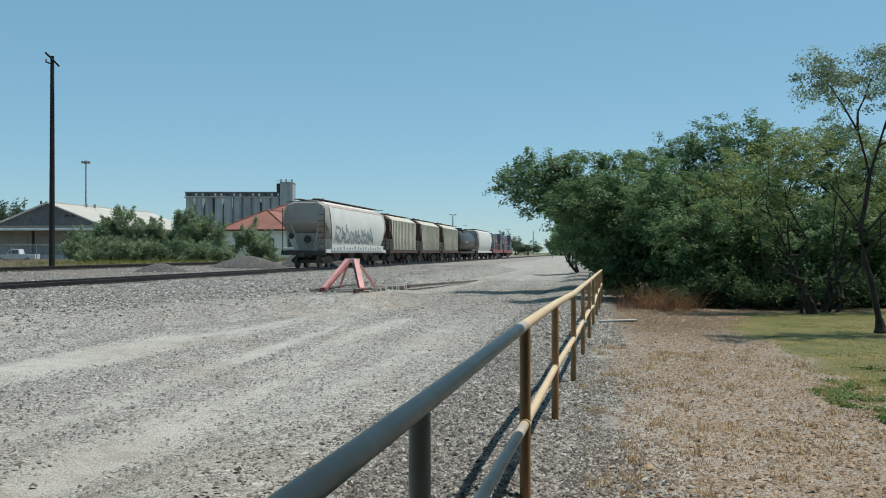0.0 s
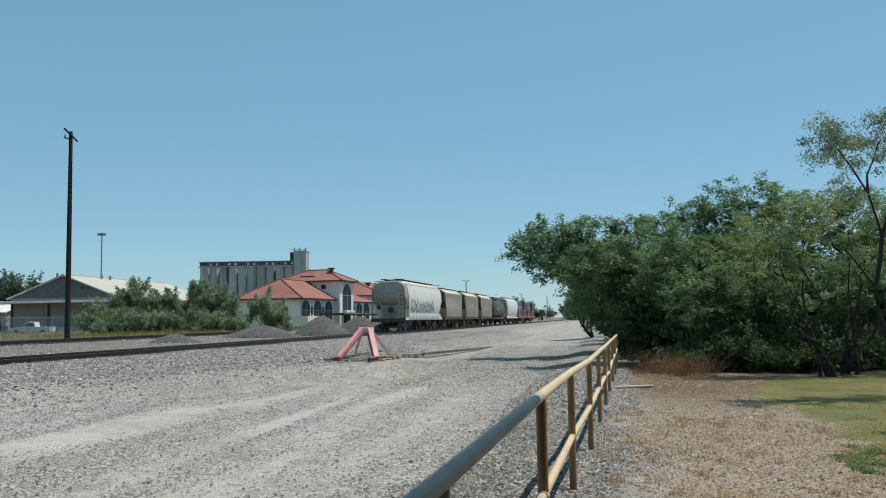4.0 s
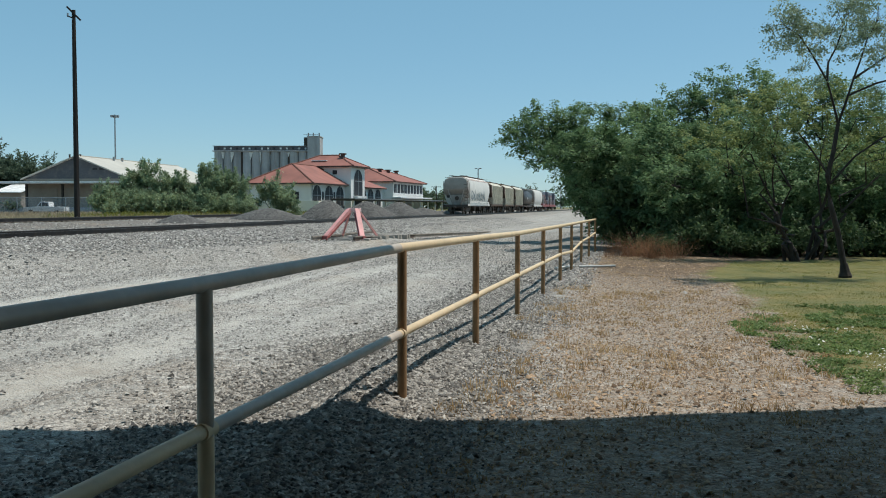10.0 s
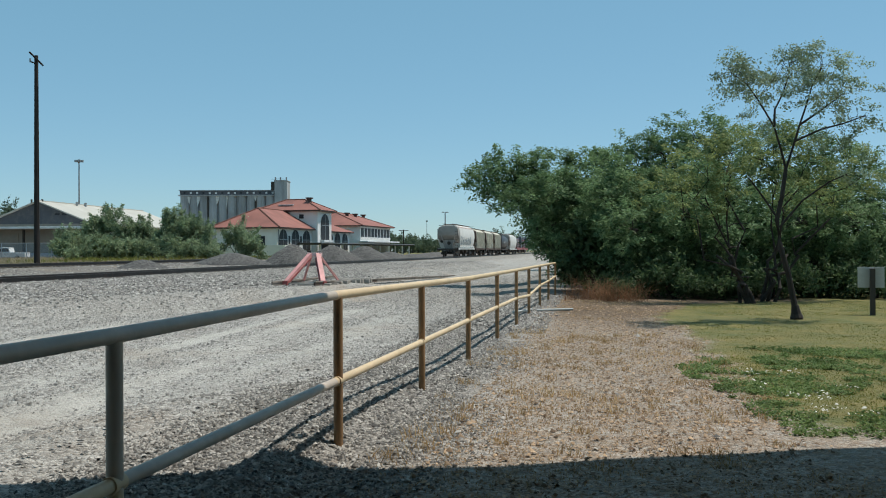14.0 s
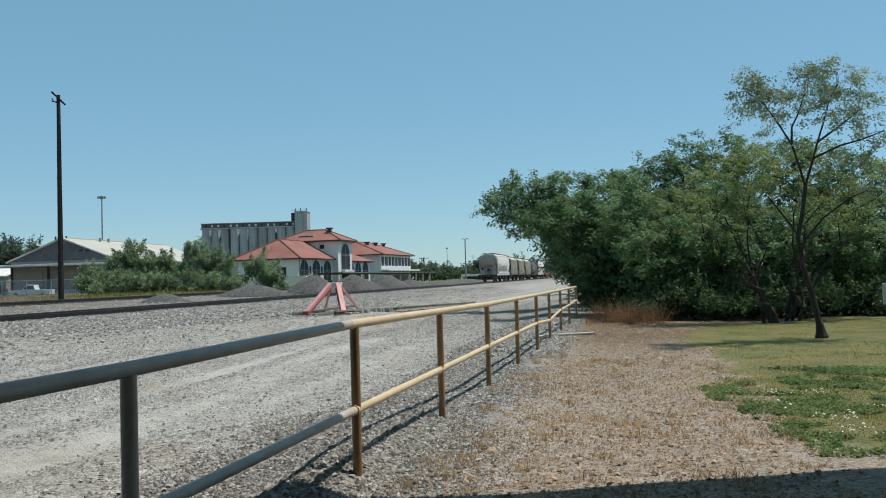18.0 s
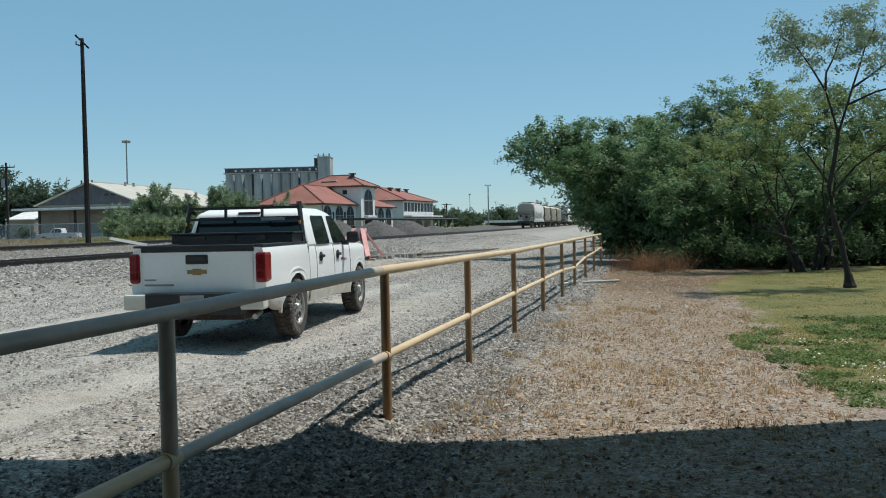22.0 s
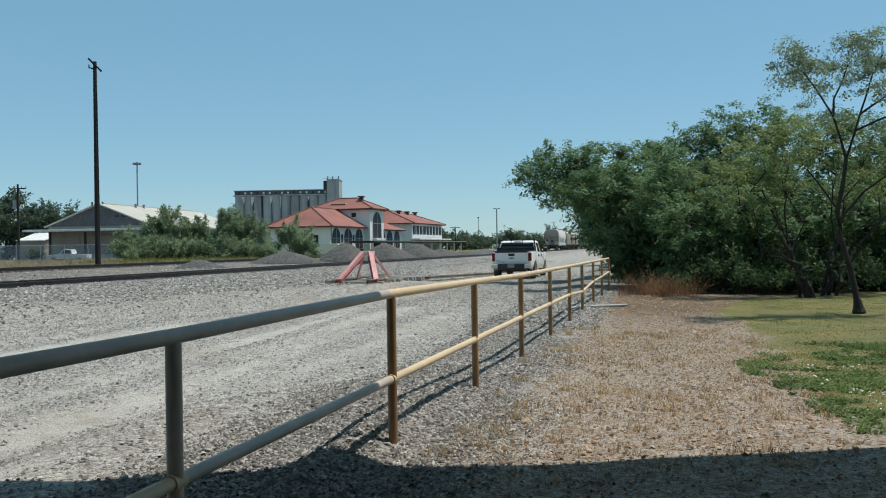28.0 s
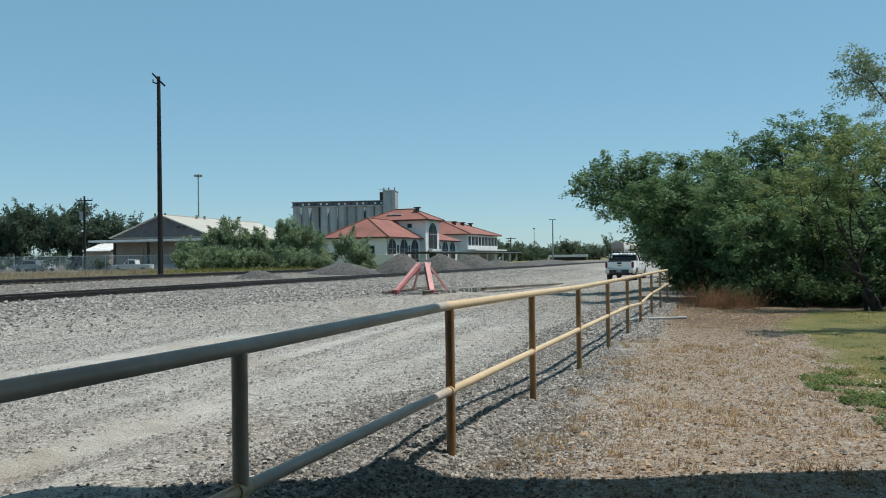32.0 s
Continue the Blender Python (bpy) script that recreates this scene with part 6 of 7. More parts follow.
def hopper(name, label, L, H, paint, end_paint, ribs=0, bands=True, round_side=True):
    """A covered hopper: curved or ribbed sides, sloping ends, roof walk, chutes, bogies."""
    car = thing(name, None, label, "railway car", "freight train")
    half = 1.58
    if round_side:
        prof = [(0.55, 1.15), (1.18, 1.15), (1.40, 1.45), (1.54, 2.1), (half, 2.8), (1.52, 3.6), (1.36, 4.1), (0.75, H - 0.12), (0.25, H - 0.08)]
    else:
        prof = [(0.55, 1.2), (1.25, 1.2), (1.46, 1.25), (1.48, 1.3), (1.5, 2.4), (1.48, 3.6), (1.46, 3.85), (0.85, H - 0.15), (0.25, H - 0.1)]
    ring = prof + [(-x, z) for x, z in prof[::-1]]
    def cut(y, low, pull=1.0, top=9.0):
        return [(x * pull, y, min(max(z, low), top)) for x, z in ring]
    def shell(y, d):
        """One end of the side sheets: cut back at the sill and at the top, longest at mid height."""
        return [(x, y + d * float(np.interp(z, [1.15, 1.6, 2.5, 3.6, 4.2, H], [0.75, 0.70, 0.10, 0.0, 0.15, 0.2])), z) for x, z in ring]
    tail = 1.35 if round_side else 1.05
    part("body", loft(bmesh.new(), [shell(tail, 1), cut(L * 0.33, 1.15), cut(L * 0.66, 1.15), shell(L - tail, -1)]), paint, car, "", True)
    for y, d in ((1.55, -1), (L - 1.55, 1)):
        lip = [cut(y - d * 1.2, 1.15, 0.97, H - 0.16), cut(y - d * 0.75, 1.7, 0.97, H - 0.16), cut(y + d * 0.5, 2.5, 0.97, H - 0.16), cut(y + d * 0.95, 2.85, 0.96, H - 0.18), cut(y + d * 1.06, 3.0, 0.90, H - 0.3)]
        part("end_slope", loft(bmesh.new(), lip), "hopper_end" if round_side else "walk_brown", car, "grey weathered sloping end", True)
        # struts under the slope
        for x in (-0.9, 0.9):
            part("end_strut", bar(bmesh.new(), (x * 0.45, y + d * 0.5, 1.1), (x * 1.1, y + d * 1.0, 3.0), 0.10), "hopper_end", car)
        part("end_hopper", prism(bmesh.new(), [(-0.5, 1.1), (0.5, 1.1), (0.95, 2.3), (-0.95, 2.3)], "y", min(y, y + d * 0.5), max(y, y + d * 0.5)), "hopper_end", car)
        part("dark_port", rod(bmesh.new(), (0.05, y + d * 0.5, 1.9), (0.05, y + d * 0.62, 1.9), 0.25, n=12), "steel_black", car)
    part("side_sill", box(bmesh.new(), (1.25, 0.5, 0.98), (1.50, L - 0.5, 1.22), 0.02), "walk_brown" if not round_side else paint, car)
    part("side_sill", box(bmesh.new(), (-1.50, 0.5, 0.98), (-1.25, L - 0.5, 1.22), 0.02), "walk_brown" if not round_side else paint, car)
    part("centre_sill", box(bmesh.new(), (-0.3, 0.4, 0.7), (0.3, L - 0.4, 1.0), 0.02), "steel_black", car)
    for x in (-0.62, 0.62):
        part("roof_walk", box(bmesh.new(), (x - 0.22, 0.9, H - 0.05), (x + 0.22, L - 0.9, H), 0.01), "walk_brown", car, "rusty roof walkway")
    part("hatch_trough", box(bmesh.new(), (-0.34, 1.8, H - 0.12), (0.34, L - 1.8, H - 0.01), 0.02), end_paint, car)
    for y in (0.6, L - 0.6):
        part("roof_hoop", bar(bmesh.new(), (-1.3, y, H - 0.25), (1.3, y, H - 0.05), 0.05), "walk_brown", car)
    for k in range(3):
        y = L * (0.28 + 0.22 * k)
        o = [(y - 1.3, 1.2), (y + 1.3, 1.2), (y + 0.35, 0.42), (y - 0.35, 0.42)]
        part("chute", prism(bmesh.new(), o, "x", -0.9, 0.9), "steel_black", car)
    for k in range(ribs):
        y = 1.55 + (L - 3.1) * k / (ribs - 1)
        for side in (-1, 1):
            part("rib", box(bmesh.new(), (side * 1.5 - 0.06, y - 0.06, 1.25), (side * 1.5 + 0.06, y + 0.06, 3.8)), paint, car)
    if bands:
        part("side_band", box(bmesh.new(), (1.45, 1.6, 1.14), (1.56, L - 1.6, 1.55), 0.01), "hopper_white", car, "pale stencilled band along the sill")
        for k in range(18):
            y = 2.0 + k * (L - 4.2) / 18 + random.uniform(-0.1, 0.1)
            part("stencil_bar", box(bmesh.new(), (1.555, y, 1.2), (1.565, y + 0.32, 1.2 + random.uniform(0.12, 0.28))), "graffiti_blue", car)
        part("upper_band", prism(bmesh.new(), [(1.375, 4.06), (1.39, 4.07), (1.20, 4.25), (1.185, 4.24)], "y", 1.6, L - 1.6), "band_red", car, "faded reddish band under the roof")
        # sprayed shapes low on the side, laid on its curve
        px, pz = [1.40, 1.54, half, 1.52, 1.36], [1.45, 2.1, 2.8, 3.6, 4.1]
        y = 2.3
        while y < 12.4:
            w, top = random.uniform(0.9, 1.5), random.uniform(2.5, 3.0)
            bm = bmesh.new()
            pts = [(y + w * random.uniform(0, 1), random.uniform(1.62, top)) for _ in range(6)]
            pts = [(y, 1.65), (y + w * 0.1, top)] + pts + [(y + w, 1.7)]
            for (y0, z0), (y1, z1) in zip(pts, pts[1:]):
                n = max(2, int(math.hypot(y1 - y0, z1 - z0) / 0.2))
                g = math.hypot(y1 - y0, z1 - z0) + 1e-6
                ny, nz = -(z1 - z0) / g * 0.085, (y1 - y0) / g * 0.085
                for k in range(n):
                    quad = []
                    for f, e in ((k / n, 1), ((k + 1.1) / n, 1), ((k + 1.1) / n, -1), (k / n, -1)):
                        py, pq = y0 + (y1 - y0) * f + ny * e, min(3.2, max(1.5, z0 + (z1 - z0) * f + nz * e))
                        quad.append(bm.verts.new((float(np.interp(pq, pz, px)) + random.uniform(0.008, 0.016), py, pq)))
                    bm.faces.new(quad)
            part("sprayed_shape", bm, "graffiti_blue" if random.random() < 0.6 else "graffiti_grey", car)
            y += w * random.uniform(0.8, 1.1)
    bogie(car, 2.3)
    bogie(car, L - 2.3)
    ends(car, L)
    return car


def tank_car(L):
    car = thing("tank_car", None, "black railway tank car", "railway car", "freight train")
    bm = bmesh.new()
    rings = []
    for y, r in ((0.7, 0.05), (0.75, 0.75), (1.0, 1.25), (1.4, 1.46), (L - 1.4, 1.46), (L - 1.0, 1.25), (L - 0.75, 0.75), (L - 0.7, 0.05)):
        rings.append([(r * math.cos(a), y, 2.55 + r * math.sin(a)) for a in np.arange(24) * 2 * math.pi / 24])
    part("tank", loft(bm, rings), "tank_black", car, "", True)
    part("dome", rod(bmesh.new(), (0, L / 2, 3.9), (0, L / 2, 4.35), 0.55, n=16), "tank_black", car)
    part("walkway", box(bmesh.new(), (-1.0, L / 2 - 1.6, 4.0), (1.0, L / 2 + 1.6, 4.06)), "steel_black", car)
    for x in (-1.0, 1.0):
        part("handrail", bar(bmesh.new(), (x, L / 2 - 1.6, 4.7), (x, L / 2 + 1.6, 4.7), 0.05), "steel_black", car)
    part("sill", box(bmesh.new(), (-1.3, 0.3, 0.9), (1.3, L - 0.3, 1.15), 0.02), "steel_black", car)
    for y in (5.0, 6.2):
        part("placard", box(bmesh.new(), (1.455, y, 2.3), (1.475, y + 0.4, 2.6)), "trim_white", car)
    bogie(car, 2.0)
    bogie(car, L - 2.0)
    ends(car, L)
    return car


def locomotive(L):
    car = thing("locomotive", None, "red, white and blue-grey diesel locomotive", "locomotive", "freight train")
    part("frame", box(bmesh.new(), (-1.5, 0.3, 0.95), (1.5, L - 0.3, 1.45), 0.03), "loco_red", car)
    part("hood", box(bmesh.new(), (-0.95, 1.0, 1.45), (0.95, L - 5.2, 3.95), 0.08), "loco_red", car)
    part("hood_top", box(bmesh.new(), (-0.98, 1.2, 3.5), (0.98, L - 5.4, 4.2), 0.08), "loco_blue", car)
    part("stripe", box(bmesh.new(), (0.95, 1.4, 2.75), (0.975, L - 5.6, 3.3)), "loco_white", car)
    for k in range(7):
        part("hood_door", box(bmesh.new(), (0.95, 1.7 + k * 1.25, 1.7), (0.985, 2.6 + k * 1.25, 3.35), 0.01), "loco_blue" if k % 3 == 1 else "steel_black", car)
    part("cab", box(bmesh.new(), (-1.5, L - 5.2, 1.45), (1.5, L - 2.8, 4.35), 0.10), "loco_blue", car)
    part("cab_window", box(bmesh.new(), (1.48, L - 4.8, 3.2), (1.52, L - 3.3, 3.9)), "glass_dark", car)
    part("nose", box(bmesh.new(), (-0.9, L - 2.8, 1.45), (0.9, L - 0.9, 3.2), 0.12), "loco_red", car)
    part("fuel_tank", box(bmesh.new(), (-1.35, L / 2 - 2.2, 0.3), (1.35, L / 2 + 2.2, 0.95), 0.08), "steel_black", car)
    for y in (4.0, 6.5):
        part("fan", rod(bmesh.new(), (0, y, 4.18), (0, y, 4.38), 0.6, n=16), "steel_black", car)
    for k in range(9):
        part("rail_post", bar(bmesh.new(), (1.45, 0.8 + k * 1.35, 1.45), (1.45, 0.8 + k * 1.35, 2.45), 0.04), "loco_white", car)
    part("handrail", bar(bmesh.new(), (1.45, 0.8, 2.45), (1.45, 11.7, 2.45), 0.04), "loco_white", car)
    bogie(car, 2.8)
    bogie(car, L - 2.8)
    ends(car, L)
    return car


random.seed(4)
TRAIN = []
offset = 0.0
for maker, length in (("white", 17.4), ("tan", 12.2), ("tan", 12.0), ("tan", 12.4), ("tank", 15.6), ("pale", 18.0), ("loco", 16.8), ("loco", 16.8)):
    if maker == "white":
        vehicle = hopper("covered_hopper", "weathered white round-sided covered hopper with spray paint", length, 4.58, "hopper_white", "hopper_end")
    elif maker == "tan":
        vehicle = hopper("covered_hopper", "weathered tan covered hopper with ribbed sides", length, 4.38, "hopper_tan", "hopper_tan", 16, False, False)
    elif maker == "tank":
        vehicle = tank_car(length)
    elif maker == "pale":
        vehicle = hopper("covered_hopper", "clean white round-sided covered hopper", length, 4.5, "hopper_white", "hopper_end", 0, False)
    else:
        vehicle = locomotive(length)
    TRAIN.append((vehicle, offset))
    offset += length + 0.75


# ---- pickup truck ----
def wheel_arch(cy, cz, r, a0=0.0, a1=180.0, n=9):
    return [(cy + r * math.cos(radians(a)), cz + r * math.sin(radians(a))) for a in np.linspace(a0, a1, n)]


TRUCK_WHEELS = []


def shape_body(bm, planes=True):
    """Give flat panels the truck's curved sides and rounded nose."""
    if planes:
        for z in (0.56, 0.68, 0.80, 0.95, 1.08, 1.18):
            bmesh.ops.bisect_plane(bm, geom=bm.verts[:] + bm.edges[:] + bm.faces[:], plane_co=(0, 0, z), plane_no=(0, 0, 1))
        for y in (4.0, 4.2, 4.35, 4.5):
            bmesh.ops.bisect_plane(bm, geom=bm.verts[:] + bm.edges[:] + bm.faces[:], plane_co=(0, y, 0), plane_no=(0, 1, 0))
    for v in bm.verts:
        v.co.x *= np.interp(v.co.z, [0.44, 0.60, 0.80, 1.02, 1.16, 1.30], [0.955, 0.985, 1.0, 0.998, 0.985, 0.955])
        v.co.x *= 1 - 0.065 * min(1.0, max(0.0, -v.co.y / 1.1))
        v.co.x *= 1 - 0.22 * max(0.0, (v.co.y - 3.95) / 0.65) ** 2
    return bm


def build_pickup():
    """Local +y ahead; the origin on the ground under the rear axle."""
    t = thing("pickup_truck", None, "white dusty crew-cab pickup with a black rack and tool box", "pickup truck")
    base = 3.65
    # lower body ahead of the bed
    o = [(0.62, 0.46), (0.62, 1.27), (2.72, 1.27), (3.0, 1.265), (3.6, 1.245), (4.15, 1.19), (4.42, 1.11), (4.56, 0.97), (4.60, 0.85), (4.60, 0.52), (4.42, 0.46)]
    o += wheel_arch(base, 0.42, 0.52, 0, 180, 10) + [(3.05, 0.44)]
    part("body", shape_body(prism(bmesh.new(), o, "x", -0.985, 0.985, 0.055)), "car_paint", t, "", True)
    # bed
    part("bed_floor", box(bmesh.new(), (-0.9, -1.12, 0.62), (0.9, 0.62, 0.80)), "black_plastic", t)
    for side in (-1, 1):
        p = [(-1.16, 0.62), (-1.16, 1.29), (0.61, 1.30), (0.61, 0.48), (0.56, 0.46)] + wheel_arch(0, 0.42, 0.52, 0, 180, 10) + [(-0.9, 0.56)]
        a, b = sorted((side * 0.80, side * 0.985))
        part("bed_side", shape_body(prism(bmesh.new(), p, "x", a, b, 0.045)), "car_paint", t, "", True)
        a, b = sorted((side * 0.79, side * 0.99))
        part("bed_rail", shape_body(box(bmesh.new(), (a, -1.14, 1.295), (b, 0.6, 1.325), 0.008), False), "black_plastic", t, "black bed rail cap")
        # flared fender lips round the wheels
        for cy in (0, base):
            rings = []
            for a in np.linspace(radians(-4), radians(184), 22):
                c, q = math.cos(a), math.sin(a)
                square = 1 + 0.05 * math.sin(2 * a) ** 2
                rings.append([(side * x, cy + r * square * c, 0.42 + r * square * q) for r, x in ((0.562, 0.982), (0.545, 0.989), (0.532, 0.989), (0.524, 0.984), (0.524, 0.93))])
            part("wheel_flare", shape_body(loft(bmesh.new(), rings, False, False), False), "car_paint", t, "", True)
        part("cab_gap", shape_body(box(bmesh.new(), (min(side * 0.95, side * 0.9885), 0.60, 0.48), (max(side * 0.95, side * 0.9885), 0.632, 1.25)), False), "black_plastic", t)
        for cy in (0, base):
            part("wheel_well", box(bmesh.new(), (min(side * 0.55, side * 0.93), cy - 0.5, 0.45), (max(side * 0.55, side * 0.93), cy + 0.5, 0.93)), "black_plastic", t)
        # dusty rocker panel, door lines, handles
        a, b = sorted((side * 0.975, side * 0.992))
        part("rocker", shape_body(box(bmesh.new(), (a, 0.65, 0.43), (b, 3.05, 0.63), 0.006)), "car_dusty", t, "dust-covered rocker panel")
        for y in (0.95, 1.95, 2.98):
            part("door_gap", shape_body(box(bmesh.new(), (min(side * 0.98, side * 0.9885), y - 0.007, 0.62), (max(side * 0.98, side * 0.9885), y + 0.007, 1.24))), "black_plastic", t)
        for y in (1.08, 2.06):
            h = part("door_handle", box(bmesh.new(), (min(side * 0.98, side * 1.025), y, 1.06), (max(side * 0.98, side * 1.025), y + 0.20, 1.105), 0.012), "black_plastic", t, "black door handle")
            part("handle_cup", rod(bmesh.new(), (side * 0.975, y + 0.1, 1.075), (side * 0.99, y + 0.1, 1.075), 0.075, n=16), "black_plastic", h)
        # mirror
        mi = part("mirror", box(bmesh.new(), (min(side * 1.03, side * 1.26), 2.52, 1.25), (max(side * 1.03, side * 1.24), 2.64, 1.45), 0.058), "black_plastic", t, "black door mirror")
        part("mirror_arm", box(bmesh.new(), (min(side * 0.93, side * 1.06), 2.53, 1.22), (max(side * 0.93, side * 1.06), 2.63, 1.30), 0.02), "black_plastic", mi)
        # tail lamp
        a, b = sorted((side * 0.785, side * 0.928))
        tl = part("tail_lamp", box(bmesh.new(), (a, -1.195, 0.83), (b + 0.004, -0.94, 1.225), 0.045), "tail_bright", t, "tall red tail lamp")
        part("reverse_lens", box(bmesh.new(), (a + 0.025, -1.204, 0.90), (b - 0.025, -1.18, 0.97), 0.004), "tail_red", tl)
        part("brake_lens", box(bmesh.new(), (a + 0.02, -1.203, 1.0), (b - 0.02, -1.18, 1.20), 0.006), "tail_red", tl)
        hd = part("head_lamp", box(bmesh.new(), (min(side * 0.58, side * 0.78), 4.46, 0.85), (max(side * 0.58, side * 0.78), 4.615, 1.03), 0.03), "silver", t, "head lamp")
        # lettering on the front doors as plain bars
        a, b = sorted((side * 0.984, side * 0.989))
        part("door_lettering", box(bmesh.new(), (a, 2.36, 0.975), (b, 2.50, 1.02)), "red_letter", t)
        part("door_lettering", box(bmesh.new(), (a, 2.53, 0.965), (b, 2.72, 1.00)), "grey_letter", t)
    part("tailgate", box(bmesh.new(), (-0.755, -1.17, 0.70), (0.755, -1.09, 1.285), 0.02), "car_paint", t, "dusty white tailgate")
    part("tailgate_cap", box(bmesh.new(), (-0.765, -1.18, 1.235), (0.765, -1.08, 1.325), 0.015), "black_plastic", t, "black tailgate cap")
    hd = part("tailgate_handle", box(bmesh.new(), (-0.15, -1.19, 1.08), (0.15, -1.165, 1.20), 0.015), "black_plastic", t)
    part("lever", box(bmesh.new(), (-0.11, -1.20, 1.13), (0.11, -1.185, 1.165), 0.004), "timber_dark", hd)
    em = bmesh.new()
    box(em, (-0.13, -1.18, 0.955), (0.13, -1.168, 1.005))
    box(em, (-0.06, -1.181, 0.94), (0.06, -1.167, 1.02))
    part("badge", em, "gold", t, "plain gold badge shape")
    for x, w in ((-0.72, 0.16), (-0.72, 0.40)):
        part("tailgate_lettering", box(bmesh.new(), (x, -1.178, 0.80 if w > 0.2 else 0.87), (x + w, -1.17, 0.825 if w > 0.2 else 0.89)), "grey_letter", t)
    # rear bumper
    bp = part("rear_bumper", box(bmesh.new(), (-0.945, -1.34, 0.50), (0.945, -1.14, 0.70), 0.035), "bumper_cream", t, "cream rear step bumper")
    part("step_pad", box(bmesh.new(), (-0.64, -1.35, 0.44), (0.64, -1.12, 0.715), 0.02), "black_plastic", bp)
    pl = part("number_plate", box(bmesh.new(), (-0.16, -1.362, 0.54), (0.16, -1.352, 0.69), 0.004), "metal_grey", t)
    part("plate_bar", box(bmesh.new(), (-0.12, -1.367, 0.59), (0.12, -1.361, 0.65)), "grey_letter", pl)
    part("tail_pipe", rod(bmesh.new(), (0.62, -0.55, 0.40), (0.70, -1.0, 0.38), 0.035, n=12), "rim", t, "short chrome tail pipe")
    part("hitch", box(bmesh.new(), (-0.05, -1.42, 0.40), (0.05, -1.1, 0.48), 0.01), "steel_black", t)
    part("front_bumper", shape_body(box(bmesh.new(), (-0.97, 4.35, 0.48), (0.97, 4.68, 0.78), 0.05)), "bumper_cream", t)
    part("grille", box(bmesh.new(), (-0.58, 4.56, 0.80), (0.58, 4.625, 1.04), 0.02), "black_plastic", t)
    part("chassis", box(bmesh.new(), (-0.55, -1.0, 0.34), (0.55, 4.3, 0.5)), "steel_black", t)
    for y in (0, base):
        part("axle", rod(bmesh.new(), (-0.8, y, 0.42), (0.8, y, 0.42), 0.07), "steel_black", t)
    # cab: greenhouse narrowing to the roof
    rings = [[(-0.965, 0.635, 1.25), (0.965, 0.635, 1.25), (0.965, 2.98, 1.25), (-0.965, 2.98, 1.25)],
             [(-0.83, 0.76, 1.745), (0.83, 0.76, 1.745), (0.83, 2.18, 1.745), (-0.83, 2.18, 1.745)],
             [(-0.70, 0.92, 1.825), (0.70, 0.92, 1.825), (0.70, 1.98, 1.825), (-0.70, 1.98, 1.825)]]
    cab = loft(bmesh.new(), rings)
    bmesh.ops.bevel(cab, geom=list(cab.edges), offset=0.035, segments=3, affect="EDGES", profile=0.5)
    part("cab", cab, "car_paint", t, "", True)

    def pane(name, pts, label, push):
        bm = bmesh.new()
        a = [bm.verts.new(Vector(p) + Vector(push)) for p in pts]
        b = [bm.verts.new(Vector(p) - Vector(push) * 2) for p in pts]
        bm.faces.new(a)
        bm.faces.new(b[::-1])
        for i in range(len(pts)):
            j = (i + 1) % len(pts)
            bm.faces.new((a[i], b[i], b[j], a[j]))
        part(name, bm, "car_glass", t, label)

    def side_x(z):
        return 0.965 - (z - 1.25) * 0.2727

    for side in (-1, 1):
        for pts in ([(0.99, 1.262), (1.76, 1.262), (1.76, 1.705), (1.06, 1.705)], [(1.95, 1.262), (2.86, 1.262), (2.62, 1.47), (2.27, 1.705), (1.95, 1.705)]):
            soft = []
            for k, q in enumerate(pts):                  # rounded corners
                q, a, c = Vector(q), Vector(pts[k - 1]), Vector(pts[(k + 1) % len(pts)])
                a, c = q + (a - q).normalized() * 0.07, q + (c - q).normalized() * 0.07
                soft += [tuple(a.lerp(q, w).lerp(q.lerp(c, w), w)) for w in (0.0, 0.25, 0.5, 0.75, 1.0)]
            pane("side_window", [(side * side_x(z), y, z) for y, z in soft], "dark tinted side window", (side * 0.006, 0, 0.001))
    pane("rear_window", [(-0.86, 0.647, 1.30), (0.86, 0.647, 1.30), (0.77, 0.741, 1.70), (-0.77, 0.741, 1.70)], "dark tinted rear window", (0, -0.010, 0.003))
    pane("windscreen", [(-0.86, 2.905, 1.30), (0.86, 2.905, 1.30), (0.75, 2.26, 1.70), (-0.75, 2.26, 1.70)], "windscreen", (0, 0.02, 0.012))
    part("brake_lamp", box(bmesh.new(), (-0.17, 0.76, 1.735), (0.17, 0.84, 1.775), 0.01), "tail_red", t, "high red brake lamp")
    # black tool box and headache rack
    tb = part("tool_box", box(bmesh.new(), (-0.90, 0.02, 1.20), (0.90, 0.50, 1.45), 0.02), "black_plastic", t, "black cross-bed tool box")
    part("lid", box(bmesh.new(), (-0.93, 0.0, 1.45), (0.93, 0.52, 1.475), 0.008), "black_plastic", tb)
    for x in (-0.45, 0.0, 0.45):
        part("latch", box(bmesh.new(), (x - 0.07, -0.005, 1.36), (x + 0.07, 0.02, 1.43), 0.005), "steel_black", tb)
    for side in (-1, 1):
        part("rack_post", bar(bmesh.new(), (side * 0.92, 0.50, 1.30), (side * 0.84, 0.57, 1.90), 0.05), "black_plastic", t)
        part("rack_ear", bar(bmesh.new(), (side * 0.845, 0.565, 1.80), (side * 0.84, 0.57, 1.91), 0.055), "black_plastic", t)
        part("marker_lamp", box(bmesh.new(), (side * 0.875 - 0.016, 0.465, 1.58), (side * 0.875 + 0.016, 0.49, 1.63), 0.006), "orange", t, "amber marker lamp on the rack")
    part("rack_bar", bar(bmesh.new(), (-0.84, 0.56, 1.83), (0.84, 0.56, 1.83), 0.04), "black_plastic", t)
